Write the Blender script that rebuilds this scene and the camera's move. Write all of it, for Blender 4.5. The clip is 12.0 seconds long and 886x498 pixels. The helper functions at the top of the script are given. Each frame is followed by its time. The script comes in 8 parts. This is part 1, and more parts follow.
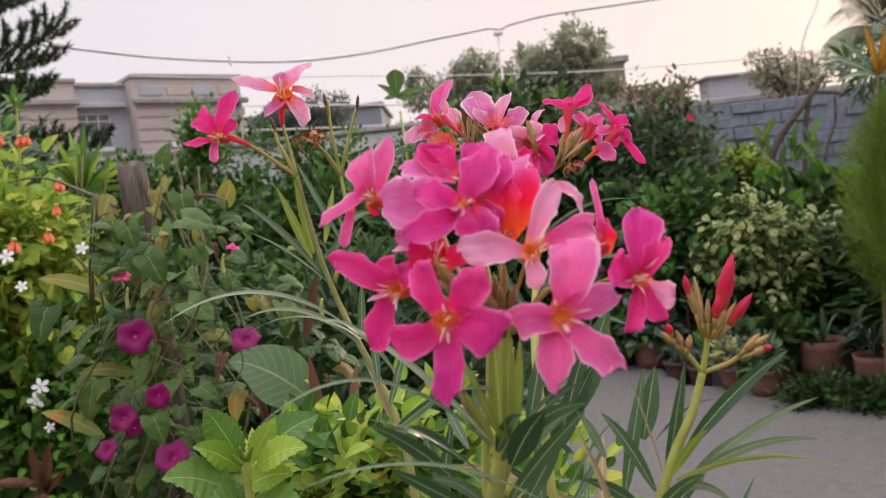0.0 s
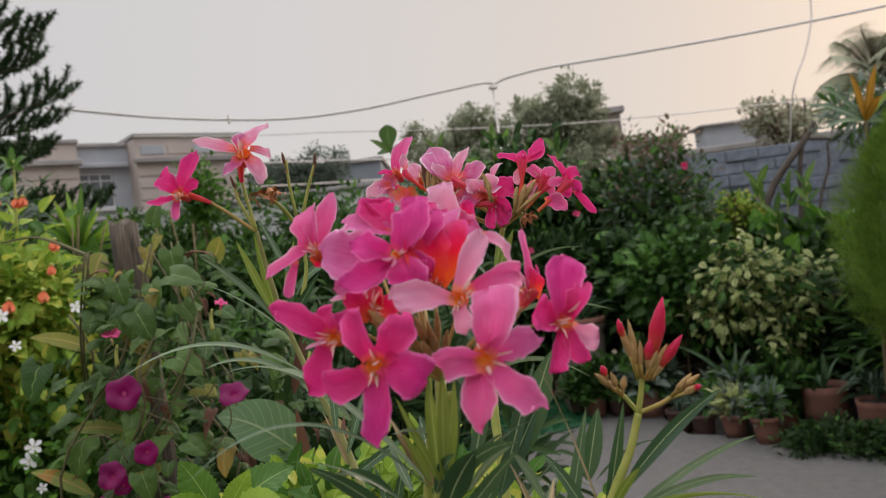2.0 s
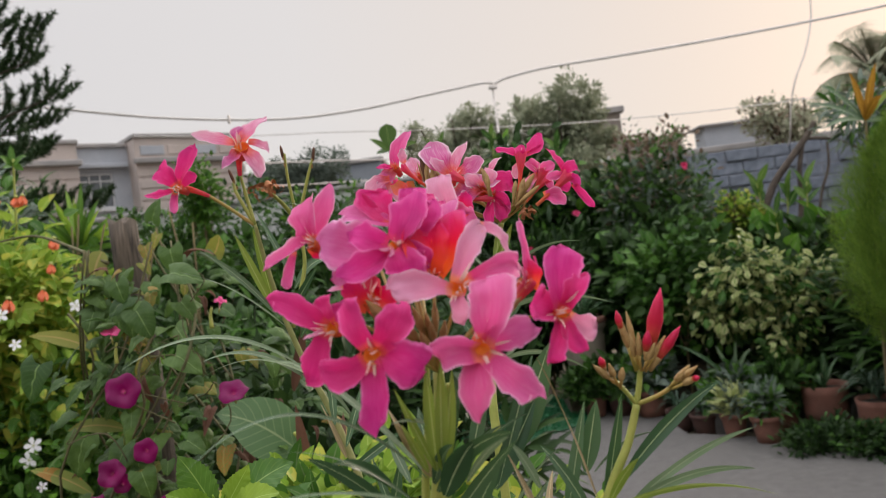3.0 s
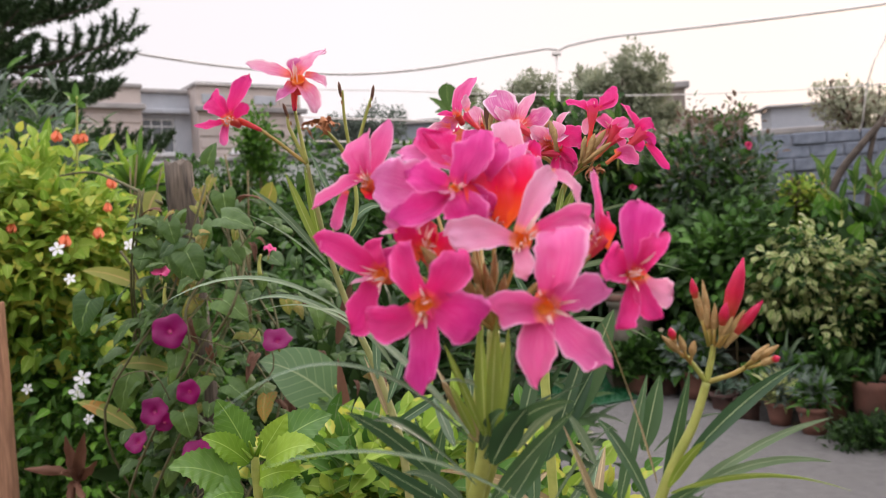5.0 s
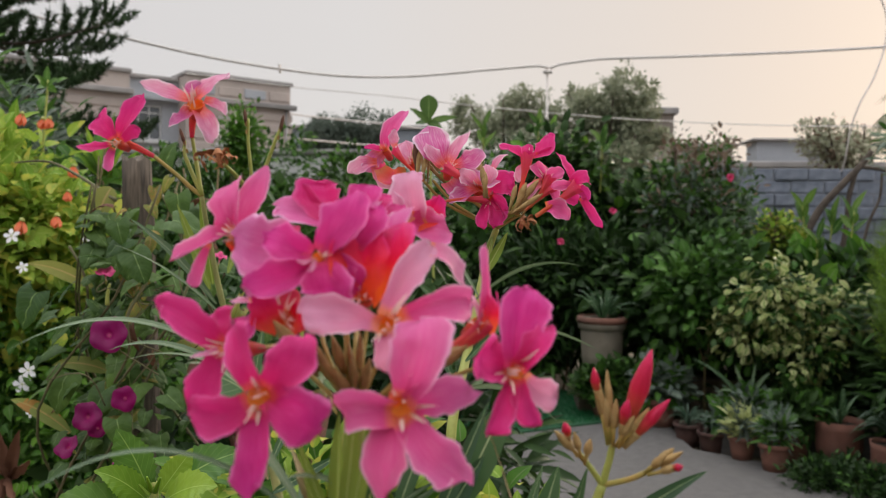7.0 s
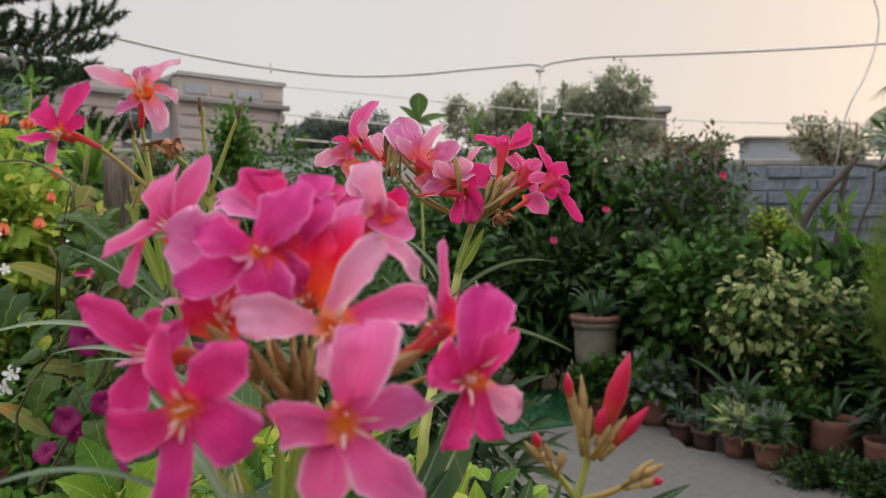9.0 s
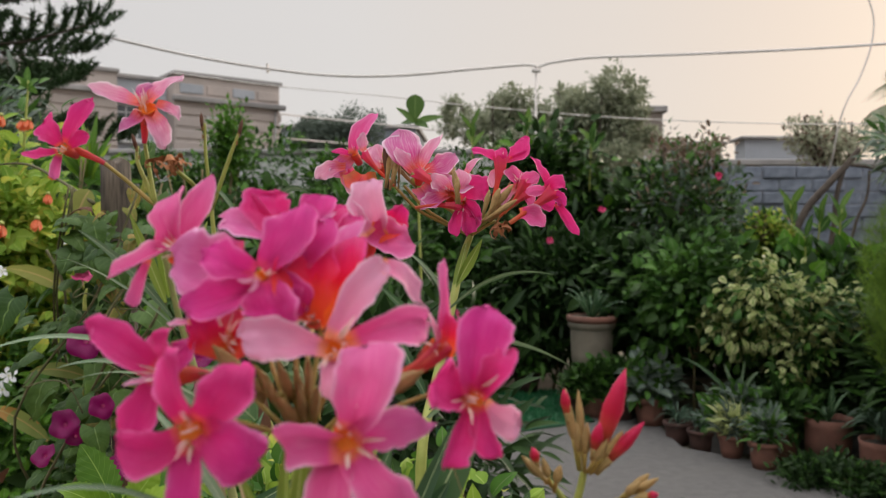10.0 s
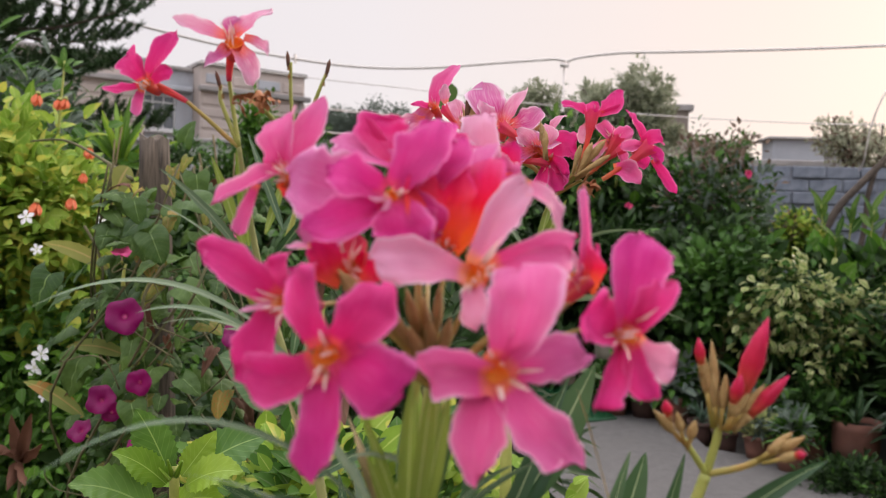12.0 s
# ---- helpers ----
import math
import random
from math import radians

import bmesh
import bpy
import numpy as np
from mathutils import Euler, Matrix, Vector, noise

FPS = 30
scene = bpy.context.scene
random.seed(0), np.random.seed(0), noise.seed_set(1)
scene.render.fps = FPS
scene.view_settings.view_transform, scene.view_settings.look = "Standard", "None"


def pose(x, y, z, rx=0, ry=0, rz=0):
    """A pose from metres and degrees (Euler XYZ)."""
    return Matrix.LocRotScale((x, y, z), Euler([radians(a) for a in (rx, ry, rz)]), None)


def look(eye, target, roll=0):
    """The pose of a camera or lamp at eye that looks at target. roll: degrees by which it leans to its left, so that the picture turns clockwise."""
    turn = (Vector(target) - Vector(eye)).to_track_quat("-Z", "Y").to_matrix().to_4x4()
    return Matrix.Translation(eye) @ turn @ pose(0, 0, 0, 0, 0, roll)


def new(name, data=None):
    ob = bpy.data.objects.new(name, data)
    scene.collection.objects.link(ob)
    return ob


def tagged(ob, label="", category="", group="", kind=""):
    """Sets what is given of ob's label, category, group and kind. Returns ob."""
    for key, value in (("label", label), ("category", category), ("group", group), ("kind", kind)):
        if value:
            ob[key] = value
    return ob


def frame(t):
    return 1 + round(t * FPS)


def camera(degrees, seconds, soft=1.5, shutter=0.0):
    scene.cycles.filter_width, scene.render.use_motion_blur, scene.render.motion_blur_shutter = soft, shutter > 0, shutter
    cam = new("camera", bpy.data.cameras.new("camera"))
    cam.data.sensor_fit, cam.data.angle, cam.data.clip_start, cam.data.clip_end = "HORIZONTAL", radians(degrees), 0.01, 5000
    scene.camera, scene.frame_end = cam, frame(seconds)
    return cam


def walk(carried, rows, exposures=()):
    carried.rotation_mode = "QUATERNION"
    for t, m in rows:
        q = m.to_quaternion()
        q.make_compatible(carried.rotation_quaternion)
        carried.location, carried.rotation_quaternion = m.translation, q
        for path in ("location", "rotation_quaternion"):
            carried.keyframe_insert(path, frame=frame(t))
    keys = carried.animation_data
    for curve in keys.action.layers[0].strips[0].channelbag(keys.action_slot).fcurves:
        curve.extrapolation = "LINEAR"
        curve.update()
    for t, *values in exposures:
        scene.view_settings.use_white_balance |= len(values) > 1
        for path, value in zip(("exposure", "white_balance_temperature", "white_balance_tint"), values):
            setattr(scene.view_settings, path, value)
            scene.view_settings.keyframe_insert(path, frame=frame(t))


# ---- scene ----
cam = camera(56.1, 12.0, soft=0.65)
PATH = [
    (0, (0.016, 0.019, 1.467), (-0.031, 2.015, 1.352), -6.3),
    (0.5, (0.02, 0.001, 1.476), (-0.017, 2.001, 1.448), -6.3),
    (1, (0.035, -0.003, 1.472), (-0.001, 1.997, 1.477), -6.5),
    (1.5, (0.043, 0.002, 1.461), (0.008, 2.002, 1.472), -7.1),
    (2, (0.044, 0.001, 1.463), (0.008, 2.0, 1.473), -7.4),
    (2.5, (0.044, 0.001, 1.462), (0.01, 2.001, 1.473), -7.5),
    (4.3, (0.046, 0.005, 1.443), (-0.021, 2.004, 1.429), -6.0),
    (4.5, (0.044, 0.015, 1.441), (-0.033, 2.012, 1.391), -5.4),
    (5, (0.038, 0.031, 1.452), (-0.125, 2.023, 1.39), -3.6),
    (5.5, (0.045, 0.048, 1.47), (-0.118, 2.041, 1.421), -1.0),
    (6, (0.054, 0.062, 1.476), (-0.108, 2.055, 1.431), 0.0),
    (6.5, (0.072, 0.07, 1.475), (-0.069, 2.065, 1.43), 0.5),
    (7, (0.075, 0.074, 1.474), (-0.042, 2.07, 1.429), 0.6),
    (9, (0.086, 0.101, 1.472), (-0.017, 2.097, 1.426), 0.3),
    (9.5, (0.088, 0.096, 1.471), (-0.006, 2.093, 1.425), 0.2),
    (10, (0.085, 0.095, 1.479), (-0.009, 2.092, 1.432), 0.3),
    (10.5, (0.081, 0.099, 1.482), (-0.014, 2.096, 1.442), 0.6),
    (11, (0.062, 0.104, 1.466), (-0.033, 2.101, 1.426), 0.9),
    (11.5, (0.049, 0.108, 1.452), (-0.071, 2.104, 1.403), 1.2),
    (12, (0.049, 0.116, 1.457), (-0.094, 2.11, 1.398), 1.5),
]
walk(cam, [(t, look(eye, target, roll)) for t, eye, target, roll in PATH],
     exposures=[(0, 0.10, 6500, 18), (0.5, -0.22, 6500, 12), (1, -0.32, 6500, 10), (2.5, -0.24, 6500, 10), (4.5, 0.32, 6500, 13), (5, 0.32, 6480, 16), (5.5, -0.02, 6500, 12), (6, -0.17, 6520, 9), (9.5, -0.16, 6550, 9), (10.5, -0.23, 6560, 8), (11, -0.25, 6560, 9), (11.5, 0.10, 6490, 12), (12, 0.10, 6490, 15)])
cam.data.dof.use_dof = True
cam.data.dof.focus_distance = 0.62
cam.data.dof.aperture_fstop = 15.0

# ---- light: a hazy sky near sunset, the veiled sun ahead and to the right ----
SUN_AZ, SUN_EL = 36.0, 16.0
world = bpy.data.worlds.new("sky")
scene.world = world
world.use_nodes = True
wt = world.node_tree
wt.nodes.clear()

sky = wt.nodes.new("ShaderNodeTexSky")
sky.sky_type = "NISHITA"
sky.sun_disc = False
sky.sun_elevation, sky.sun_rotation = radians(SUN_EL), radians(SUN_AZ)
sky.dust_density, sky.air_density, sky.altitude = 4.0, 1.2, 200
coord = wt.nodes.new("ShaderNodeTexCoord")
toward = Vector((math.sin(radians(SUN_AZ)) * math.cos(radians(SUN_EL)), math.cos(radians(SUN_AZ)) * math.cos(radians(SUN_EL)), math.sin(radians(SUN_EL))))
dot = wt.nodes.new("ShaderNodeVectorMath")
dot.operation = "DOT_PRODUCT"
dot.inputs[1].default_value = toward
haze = wt.nodes.new("ShaderNodeValToRGB")
haze.color_ramp.elements[0].position, haze.color_ramp.elements[0].color = 0.0, (0.755, 0.757, 0.795, 1)
haze.color_ramp.elements[1].position, haze.color_ramp.elements[1].color = 1.0, (0.955, 0.80, 0.705, 1)
mid = haze.color_ramp.elements.new(0.72)
mid.color = (0.885, 0.847, 0.838, 1)
near = haze.color_ramp.elements.new(0.9)
near.color = (0.92, 0.83, 0.775, 1)
mix = wt.nodes.new("ShaderNodeMix")
mix.data_type = "RGBA"
mix.inputs[0].default_value = 0.9
skylow = wt.nodes.new("ShaderNodeVectorMath")
skylow.operation = "SCALE"
skylow.inputs["Scale"].default_value = 0.06
back = wt.nodes.new("ShaderNodeBackground")
back.inputs["Strength"].default_value = 1.0
wout = wt.nodes.new("ShaderNodeOutputWorld")
wt.links.new(coord.outputs["Generated"], dot.inputs[0])
wt.links.new(dot.outputs["Value"], haze.inputs["Fac"])
wt.links.new(sky.outputs["Color"], skylow.inputs[0])
wt.links.new(skylow.outputs[0], mix.inputs[6])
wt.links.new(haze.outputs["Color"], mix.inputs[7])
# a hazy sky grows brighter towards the zenith
height = wt.nodes.new("ShaderNodeSeparateXYZ")
lift = wt.nodes.new("ShaderNodeMapRange")
lift.interpolation_type = "SMOOTHSTEP"
for key, value in (("From Min", 0.3), ("From Max", 0.95), ("To Min", 1.0), ("To Max", 3.75)):
    lift.inputs[key].default_value = value
gain = wt.nodes.new("ShaderNodeVectorMath")
gain.operation = "SCALE"
wt.links.new(coord.outputs["Generated"], height.inputs[0])
wt.links.new(height.outputs["Z"], lift.inputs["Value"])
wt.links.new(mix.outputs[2], gain.inputs[0])
wt.links.new(lift.outputs[0], gain.inputs["Scale"])
wt.links.new(gain.outputs[0], back.inputs["Color"])
wt.links.new(back.outputs[0], wout.inputs["Surface"])

sun_data = bpy.data.lights.new("sun", "SUN")
sun_data.energy, sun_data.angle, sun_data.color = 2.0, radians(10), (1.0, 0.86, 0.7)
sun = new("sun", sun_data)
sun.matrix_world = look(toward * 50, (0, 0, 0))

# ---- materials ----


def material(name):
    m = bpy.data.materials.new(name)
    m.use_nodes = True
    nt = m.node_tree
    return m, nt, nt.nodes["Principled BSDF"], nt.nodes["Material Output"]


def ramp(nt, stops):
    r = nt.nodes.new("ShaderNodeValToRGB")
    els = r.color_ramp.elements
    while len(els) < len(stops):
        els.new(0.5)
    for el, (pos, col) in zip(els, stops):
        el.position, el.color = pos, (*col, 1)
    return r


def noise_tex(nt, scale, detail=4, coords="Object"):
    tc = nt.nodes.new("ShaderNodeTexCoord")
    n = nt.nodes.new("ShaderNodeTexNoise")
    n.inputs["Scale"].default_value, n.inputs["Detail"].default_value = scale, detail
    nt.links.new(tc.outputs[coords], n.inputs["Vector"])
    return n


def blend(nt, fac, a, b, how="MIX"):
    n = nt.nodes.new("ShaderNodeMix")
    n.data_type, n.blend_type = "RGBA", how
    for slot, v in ((0, fac), (6, a), (7, b)):
        if isinstance(v, (int, float)):
            n.inputs[slot].default_value = v
        elif isinstance(v, tuple):
            n.inputs[slot].default_value = (*v, 1)
        else:
            nt.links.new(v, n.inputs[slot])
    return n.outputs[2]


def calc(nt, op, a, b=0.0, c=0.0):
    n = nt.nodes.new("ShaderNodeMath")
    n.operation = op
    for k, v in enumerate((a, b, c)):
        if isinstance(v, (int, float)):
            n.inputs[k].default_value = v
        else:
            nt.links.new(v, n.inputs[k])
    return n.outputs[0]


def bump(nt, height, strength, distance=0.01):
    b = nt.nodes.new("ShaderNodeBump")
    b.inputs["Strength"].default_value, b.inputs["Distance"].default_value = strength, distance
    nt.links.new(height, b.inputs["Height"])
    return b.outputs[0]


def lit_through(nt, bsdf, out, color, amount):
    """Thin blades: part of the light passes through."""
    tr = nt.nodes.new("ShaderNodeBsdfTranslucent")
    nt.links.new(color, tr.inputs["Color"])
    ms = nt.nodes.new("ShaderNodeMixShader")
    ms.inputs[0].default_value = amount
    nt.links.new(bsdf.outputs[0], ms.inputs[1])
    nt.links.new(tr.outputs[0], ms.inputs[2])
    nt.links.new(ms.outputs[0], out.inputs["Surface"])


def leaf_material(name, dark, light, rib=None, rough=0.45, through_light=0.3, soup=True, grain=60.0, rib_width=0.03, blotch=None, lateral=0.0):
    """Leaf blade: u runs across, v along. rib: midrib colour; blotch: yellowing patches."""
    m, nt, bsdf, out = material(name)
    if soup:
        rnd = nt.nodes.new("ShaderNodeNewGeometry").outputs["Random Per Island"]
    else:
        rnd = nt.nodes.new("ShaderNodeObjectInfo").outputs["Random"]
    col = blend(nt, rnd, dark, light)
    n = noise_tex(nt, grain, 3)
    col = blend(nt, calc(nt, "MULTIPLY", n.outputs["Fac"], 0.55), col, tuple(c * 0.55 for c in dark))
    uv = nt.nodes.new("ShaderNodeUVMap")
    sep = nt.nodes.new("ShaderNodeSeparateXYZ")
    nt.links.new(uv.outputs[0], sep.inputs[0])
    off = calc(nt, "ABSOLUTE", calc(nt, "SUBTRACT", sep.outputs["X"], 0.5))
    if blotch:
        big = noise_tex(nt, grain * 0.35, 2)
        col = blend(nt, calc(nt, "GREATER_THAN", calc(nt, "ADD", big.outputs["Fac"], calc(nt, "MULTIPLY", rnd, 0.25)), 0.72), col, blotch)
    if lateral:
        # side veins run up and outward from the rib
        w = calc(nt, "SINE", calc(nt, "MULTIPLY", calc(nt, "SUBTRACT", sep.outputs["Y"], calc(nt, "MULTIPLY", off, 0.55)), 55.0))
        vr = ramp(nt, [(0.80, (0, 0, 0)), (0.98, (1, 1, 1))])
        nt.links.new(w, vr.inputs["Fac"])
        col = blend(nt, calc(nt, "MULTIPLY", vr.outputs["Color"], lateral), col, rib or light)
    if rib:
        rr = ramp(nt, [(rib_width, (1, 1, 1)), (rib_width * 1.8, (0, 0, 0))])
        nt.links.new(off, rr.inputs["Fac"])
        col = blend(nt, rr.outputs["Color"], col, rib)
    nt.links.new(col, bsdf.inputs["Base Color"])
    bsdf.inputs["Roughness"].default_value = rough
    bsdf.inputs["Specular IOR Level"].default_value = 0.13 if soup else 0.36
    nt.links.new(bump(nt, n.outputs["Fac"], 0.25 if soup else 0.5, 0.002), bsdf.inputs["Normal"])
    lit_through(nt, bsdf, out, col, through_light)
    return m


def petal_material(name, base, tip, throat, rim, through_light=0.35, glow=0.2, edge=0.98, veins=0.2):
    """Petal: orange throat, saturated blade with a deeper middle, paler rim, fine veins that fan out along it."""
    m, nt, bsdf, out = material(name)
    uv = nt.nodes.new("ShaderNodeUVMap")
    sep = nt.nodes.new("ShaderNodeSeparateXYZ")
    nt.links.new(uv.outputs[0], sep.inputs[0])
    rnd = nt.nodes.new("ShaderNodeObjectInfo").outputs["Random"]
    along = ramp(nt, [(0.0, throat), (0.3 * glow, throat), (glow, base), (0.95, tip)])
    nt.links.new(sep.outputs["Y"], along.inputs["Fac"])
    mp = nt.nodes.new("ShaderNodeMapping")
    mp.inputs["Scale"].default_value = (9, 1.2, 1)
    nt.links.new(uv.outputs[0], mp.inputs["Vector"])
    n = nt.nodes.new("ShaderNodeTexNoise")
    n.inputs["Scale"].default_value, n.inputs["Detail"].default_value = 3.0, 5
    nt.links.new(mp.outputs[0], n.inputs["Vector"])
    vr = ramp(nt, [(0.45, (0, 0, 0)), (0.75, (1, 1, 1))])
    nt.links.new(n.outputs["Fac"], vr.inputs["Fac"])
    col = blend(nt, calc(nt, "MULTIPLY", vr.outputs["Color"], veins), along.outputs["Color"], rim)
    big = noise_tex(nt, 70, 2)
    br = ramp(nt, [(0.38, (0, 0, 0)), (0.66, (1, 1, 1))])
    nt.links.new(big.outputs["Fac"], br.inputs["Fac"])
    col = blend(nt, calc(nt, "MULTIPLY", br.outputs["Color"], 0.30), col, tuple(c * 0.80 for c in base))
    col = blend(nt, calc(nt, "MULTIPLY", rnd, 0.25), col, tip)
    off = calc(nt, "MULTIPLY", calc(nt, "ABSOLUTE", calc(nt, "SUBTRACT", sep.outputs["X"], 0.5)), 2.0)
    er = ramp(nt, [(0.45, (0, 0, 0)), (edge - 0.14, (0.09, 0.09, 0.09)), (edge, (0.85, 0.85, 0.85))])
    nt.links.new(off, er.inputs["Fac"])
    fade = ramp(nt, [(glow, (0, 0, 0)), (min(1, glow + 0.25), (1, 1, 1))])
    nt.links.new(sep.outputs["Y"], fade.inputs["Fac"])
    col = blend(nt, calc(nt, "MULTIPLY", er.outputs["Color"], fade.outputs["Color"]), col, rim)
    nt.links.new(col, bsdf.inputs["Base Color"])
    bsdf.inputs["Roughness"].default_value = 0.5
    bsdf.inputs["Specular IOR Level"].default_value = 0.3
    bsdf.inputs["Sheen Weight"].default_value = 0.06
    bsdf.inputs["Sheen Roughness"].default_value = 0.45
    nt.links.new(bump(nt, n.outputs["Fac"], 0.5, 0.0012), bsdf.inputs["Normal"])
    lit_through(nt, bsdf, out, col, through_light)
    return m


def rough_material(name, a, b, scale, rough=0.85, relief=0.5, distance=0.01, c=None, detail=8, metal=0.0, stain=None):
    """Mineral, bark, clay or paint: two colours in noise at two scales, with relief."""
    m, nt, bsdf, out = material(name)
    n1, n2 = noise_tex(nt, scale, detail), noise_tex(nt, scale * 9, 4)
    r = ramp(nt, [(0.32, a), (0.68, b)])
    nt.links.new(n1.outputs["Fac"], r.inputs["Fac"])
    col = blend(nt, calc(nt, "MULTIPLY", n2.outputs["Fac"], 0.35), r.outputs["Color"], c or tuple(x * 0.6 for x in a))
    rnd = nt.nodes.new("ShaderNodeObjectInfo").outputs["Random"]
    col = blend(nt, calc(nt, "MULTIPLY", rnd, 0.35), col, tuple(x * 0.62 for x in b))
    if stain:
        big = noise_tex(nt, scale * 0.22, 5)
        sr = ramp(nt, [(0.5, (0, 0, 0)), (0.66, (0.75, 0.75, 0.75))])
        nt.links.new(big.outputs["Fac"], sr.inputs["Fac"])
        col = blend(nt, sr.outputs["Color"], col, stain)
    nt.links.new(col, bsdf.inputs["Base Color"])
    bsdf.inputs["Roughness"].default_value, bsdf.inputs["Metallic"].default_value = rough, metal
    nt.links.new(bump(nt, blend(nt, 0.5, n1.outputs["Fac"], n2.outputs["Fac"]), relief, distance), bsdf.inputs["Normal"])
    return m


def wood_material(name, a, b):
    m, nt, bsdf, out = material(name)
    tc = nt.nodes.new("ShaderNodeTexCoord")
    mp = nt.nodes.new("ShaderNodeMapping")
    mp.inputs["Scale"].default_value = (60, 60, 5)
    n = nt.nodes.new("ShaderNodeTexNoise")
    n.inputs["Scale"].default_value, n.inputs["Detail"].default_value = 2.5, 8
    nt.links.new(tc.outputs["Object"], mp.inputs["Vector"])
    nt.links.new(mp.outputs[0], n.inputs["Vector"])
    r = ramp(nt, [(0.35, a), (0.7, b)])
    nt.links.new(n.outputs["Fac"], r.inputs["Fac"])
    nt.links.new(r.outputs["Color"], bsdf.inputs["Base Color"])
    bsdf.inputs["Roughness"].default_value = 0.9
    nt.links.new(bump(nt, n.outputs["Fac"], 0.8, 0.004), bsdf.inputs["Normal"])
    return m


PETAL_HOT = petal_material("petal hot pink", (0.68, 0.012, 0.155), (0.70, 0.030, 0.245), (0.80, 0.12, 0.05), (0.83, 0.17, 0.45), 0.4, 0.13)
PETAL_VIOLET = petal_material("petal violet pink", (0.61, 0.012, 0.180), (0.66, 0.036, 0.300), (0.74, 0.06, 0.14), (0.81, 0.22, 0.52), 0.38, 0.14)
PETAL_ROSE = petal_material("petal rose pink", (0.74, 0.045, 0.25), (0.76, 0.14, 0.39), (0.88, 0.24, 0.03), (0.87, 0.48, 0.68), 0.4, 0.13)
PETAL_PALE = petal_material("petal pale pink", (0.75, 0.17, 0.36), (0.78, 0.36, 0.55), (0.88, 0.30, 0.04), (0.87, 0.64, 0.78), 0.38, 0.13)
PETAL_LILAC = petal_material("petal lilac pink", (0.68, 0.040, 0.26), (0.72, 0.17, 0.44), (0.78, 0.08, 0.2), (0.87, 0.52, 0.75), 0.38, 0.13)
# light from behind is put into this red and its orange base
PETAL_RED = petal_material("petal backlit red", (0.77, 0.008, 0.03), (0.74, 0.012, 0.22), (0.92, 0.18, 0.01), (0.82, 0.08, 0.36), 0.5, 0.5)
PETAL_LILAC_EDGED = petal_material("white-edged lilac petal", (0.62, 0.055, 0.27), (0.68, 0.22, 0.47), (0.82, 0.10, 0.06), (0.86, 0.72, 0.82), 0.38, 0.35, 0.95, 0.45)
PETAL_PALE_EDGED = petal_material("white-edged pale petal", (0.72, 0.15, 0.33), (0.78, 0.38, 0.55), (0.84, 0.12, 0.05), (0.88, 0.76, 0.82), 0.38, 0.35, 0.95, 0.45)
TUBE = petal_material("flower tube", (0.78, 0.13, 0.05), (0.76, 0.05, 0.19), (0.60, 0.22, 0.07), (0.82, 0.24, 0.16), 0.45, 0.3)
THROAT = petal_material("flower throat", (0.92, 0.38, 0.05), (0.90, 0.30, 0.05), (0.95, 0.55, 0.10), (0.95, 0.62, 0.20), 0.4)
FRINGE = petal_material("throat fringe", (0.92, 0.58, 0.42), (0.92, 0.80, 0.80), (0.93, 0.36, 0.05), (0.93, 0.78, 0.74), 0.3)
BUD_RED = petal_material("bud red", (0.56, 0.008, 0.030), (0.60, 0.010, 0.10), (0.56, 0.13, 0.03), (0.66, 0.06, 0.16), 0.25, 0.45)
BUD_TAN = rough_material("bud calyx", (0.27, 0.195, 0.06), (0.42, 0.32, 0.12), 300, 0.6, 0.8, 0.0015, c=(0.48, 0.12, 0.04))
DRIED = rough_material("dried petals", (0.30, 0.10, 0.035), (0.45, 0.19, 0.075), 90, 0.8, 0.6, 0.002)
BUD_DRY = rough_material("withered bud", (0.07, 0.028, 0.015), (0.16, 0.07, 0.035), 200, 0.8, 0.6, 0.001)
STEM_GREEN = rough_material("oleander stem", (0.27, 0.32, 0.05), (0.42, 0.44, 0.10), 90, 0.5, 0.3, 0.001, c=(0.16, 0.15, 0.05))
STEM_BROWN = rough_material("older stem", (0.20, 0.22, 0.06), (0.30, 0.29, 0.10), 60, 0.7, 0.4, 0.002)
PEDICEL = rough_material("flower stalk", (0.30, 0.28, 0.06), (0.42, 0.24, 0.06), 90, 0.55, 0.2, 0.001)
LEAF_OLEANDER = leaf_material("oleander leaf", (0.030, 0.080, 0.030), (0.080, 0.158, 0.062), rib=(0.36, 0.45, 0.24), soup=False, rough=0.32, through_light=0.22, grain=40, rib_width=0.016)
LEAF_OLEANDER_YOUNG = leaf_material("young oleander leaf", (0.19, 0.28, 0.036), (0.29, 0.38, 0.07), rib=(0.36, 0.42, 0.14), soup=False, rough=0.42, through_light=0.35, grain=40)
LEAF_OLEANDER_GREY = leaf_material("grey oleander leaf", (0.085, 0.15, 0.075), (0.20, 0.28, 0.155), rib=(0.36, 0.41, 0.27), soup=False, rough=0.36, through_light=0.25, grain=40, rib_width=0.02)
LEAF_TAN = leaf_material("drying leaf", (0.27, 0.20, 0.10), (0.36, 0.29, 0.15), rib=(0.5, 0.4, 0.2), soup=False, rough=0.7, through_light=0.2)
LEAF_VINE = leaf_material("vine leaf", (0.0340, 0.0834, 0.0175), (0.1247, 0.2225, 0.0412), rib=(0.20, 0.30, 0.10), soup=False, rough=0.5, through_light=0.36, grain=7, lateral=0.12, rib_width=0.010)
# blue-green strap leaf, its colour lowered further for shade by the paving
LEAF_SPIDER = leaf_material("blue-green strap leaf", (0.034, 0.078, 0.046), (0.09, 0.145, 0.09), rib=(0.16, 0.21, 0.13), soup=False, rough=0.4, through_light=0.2, grain=40)
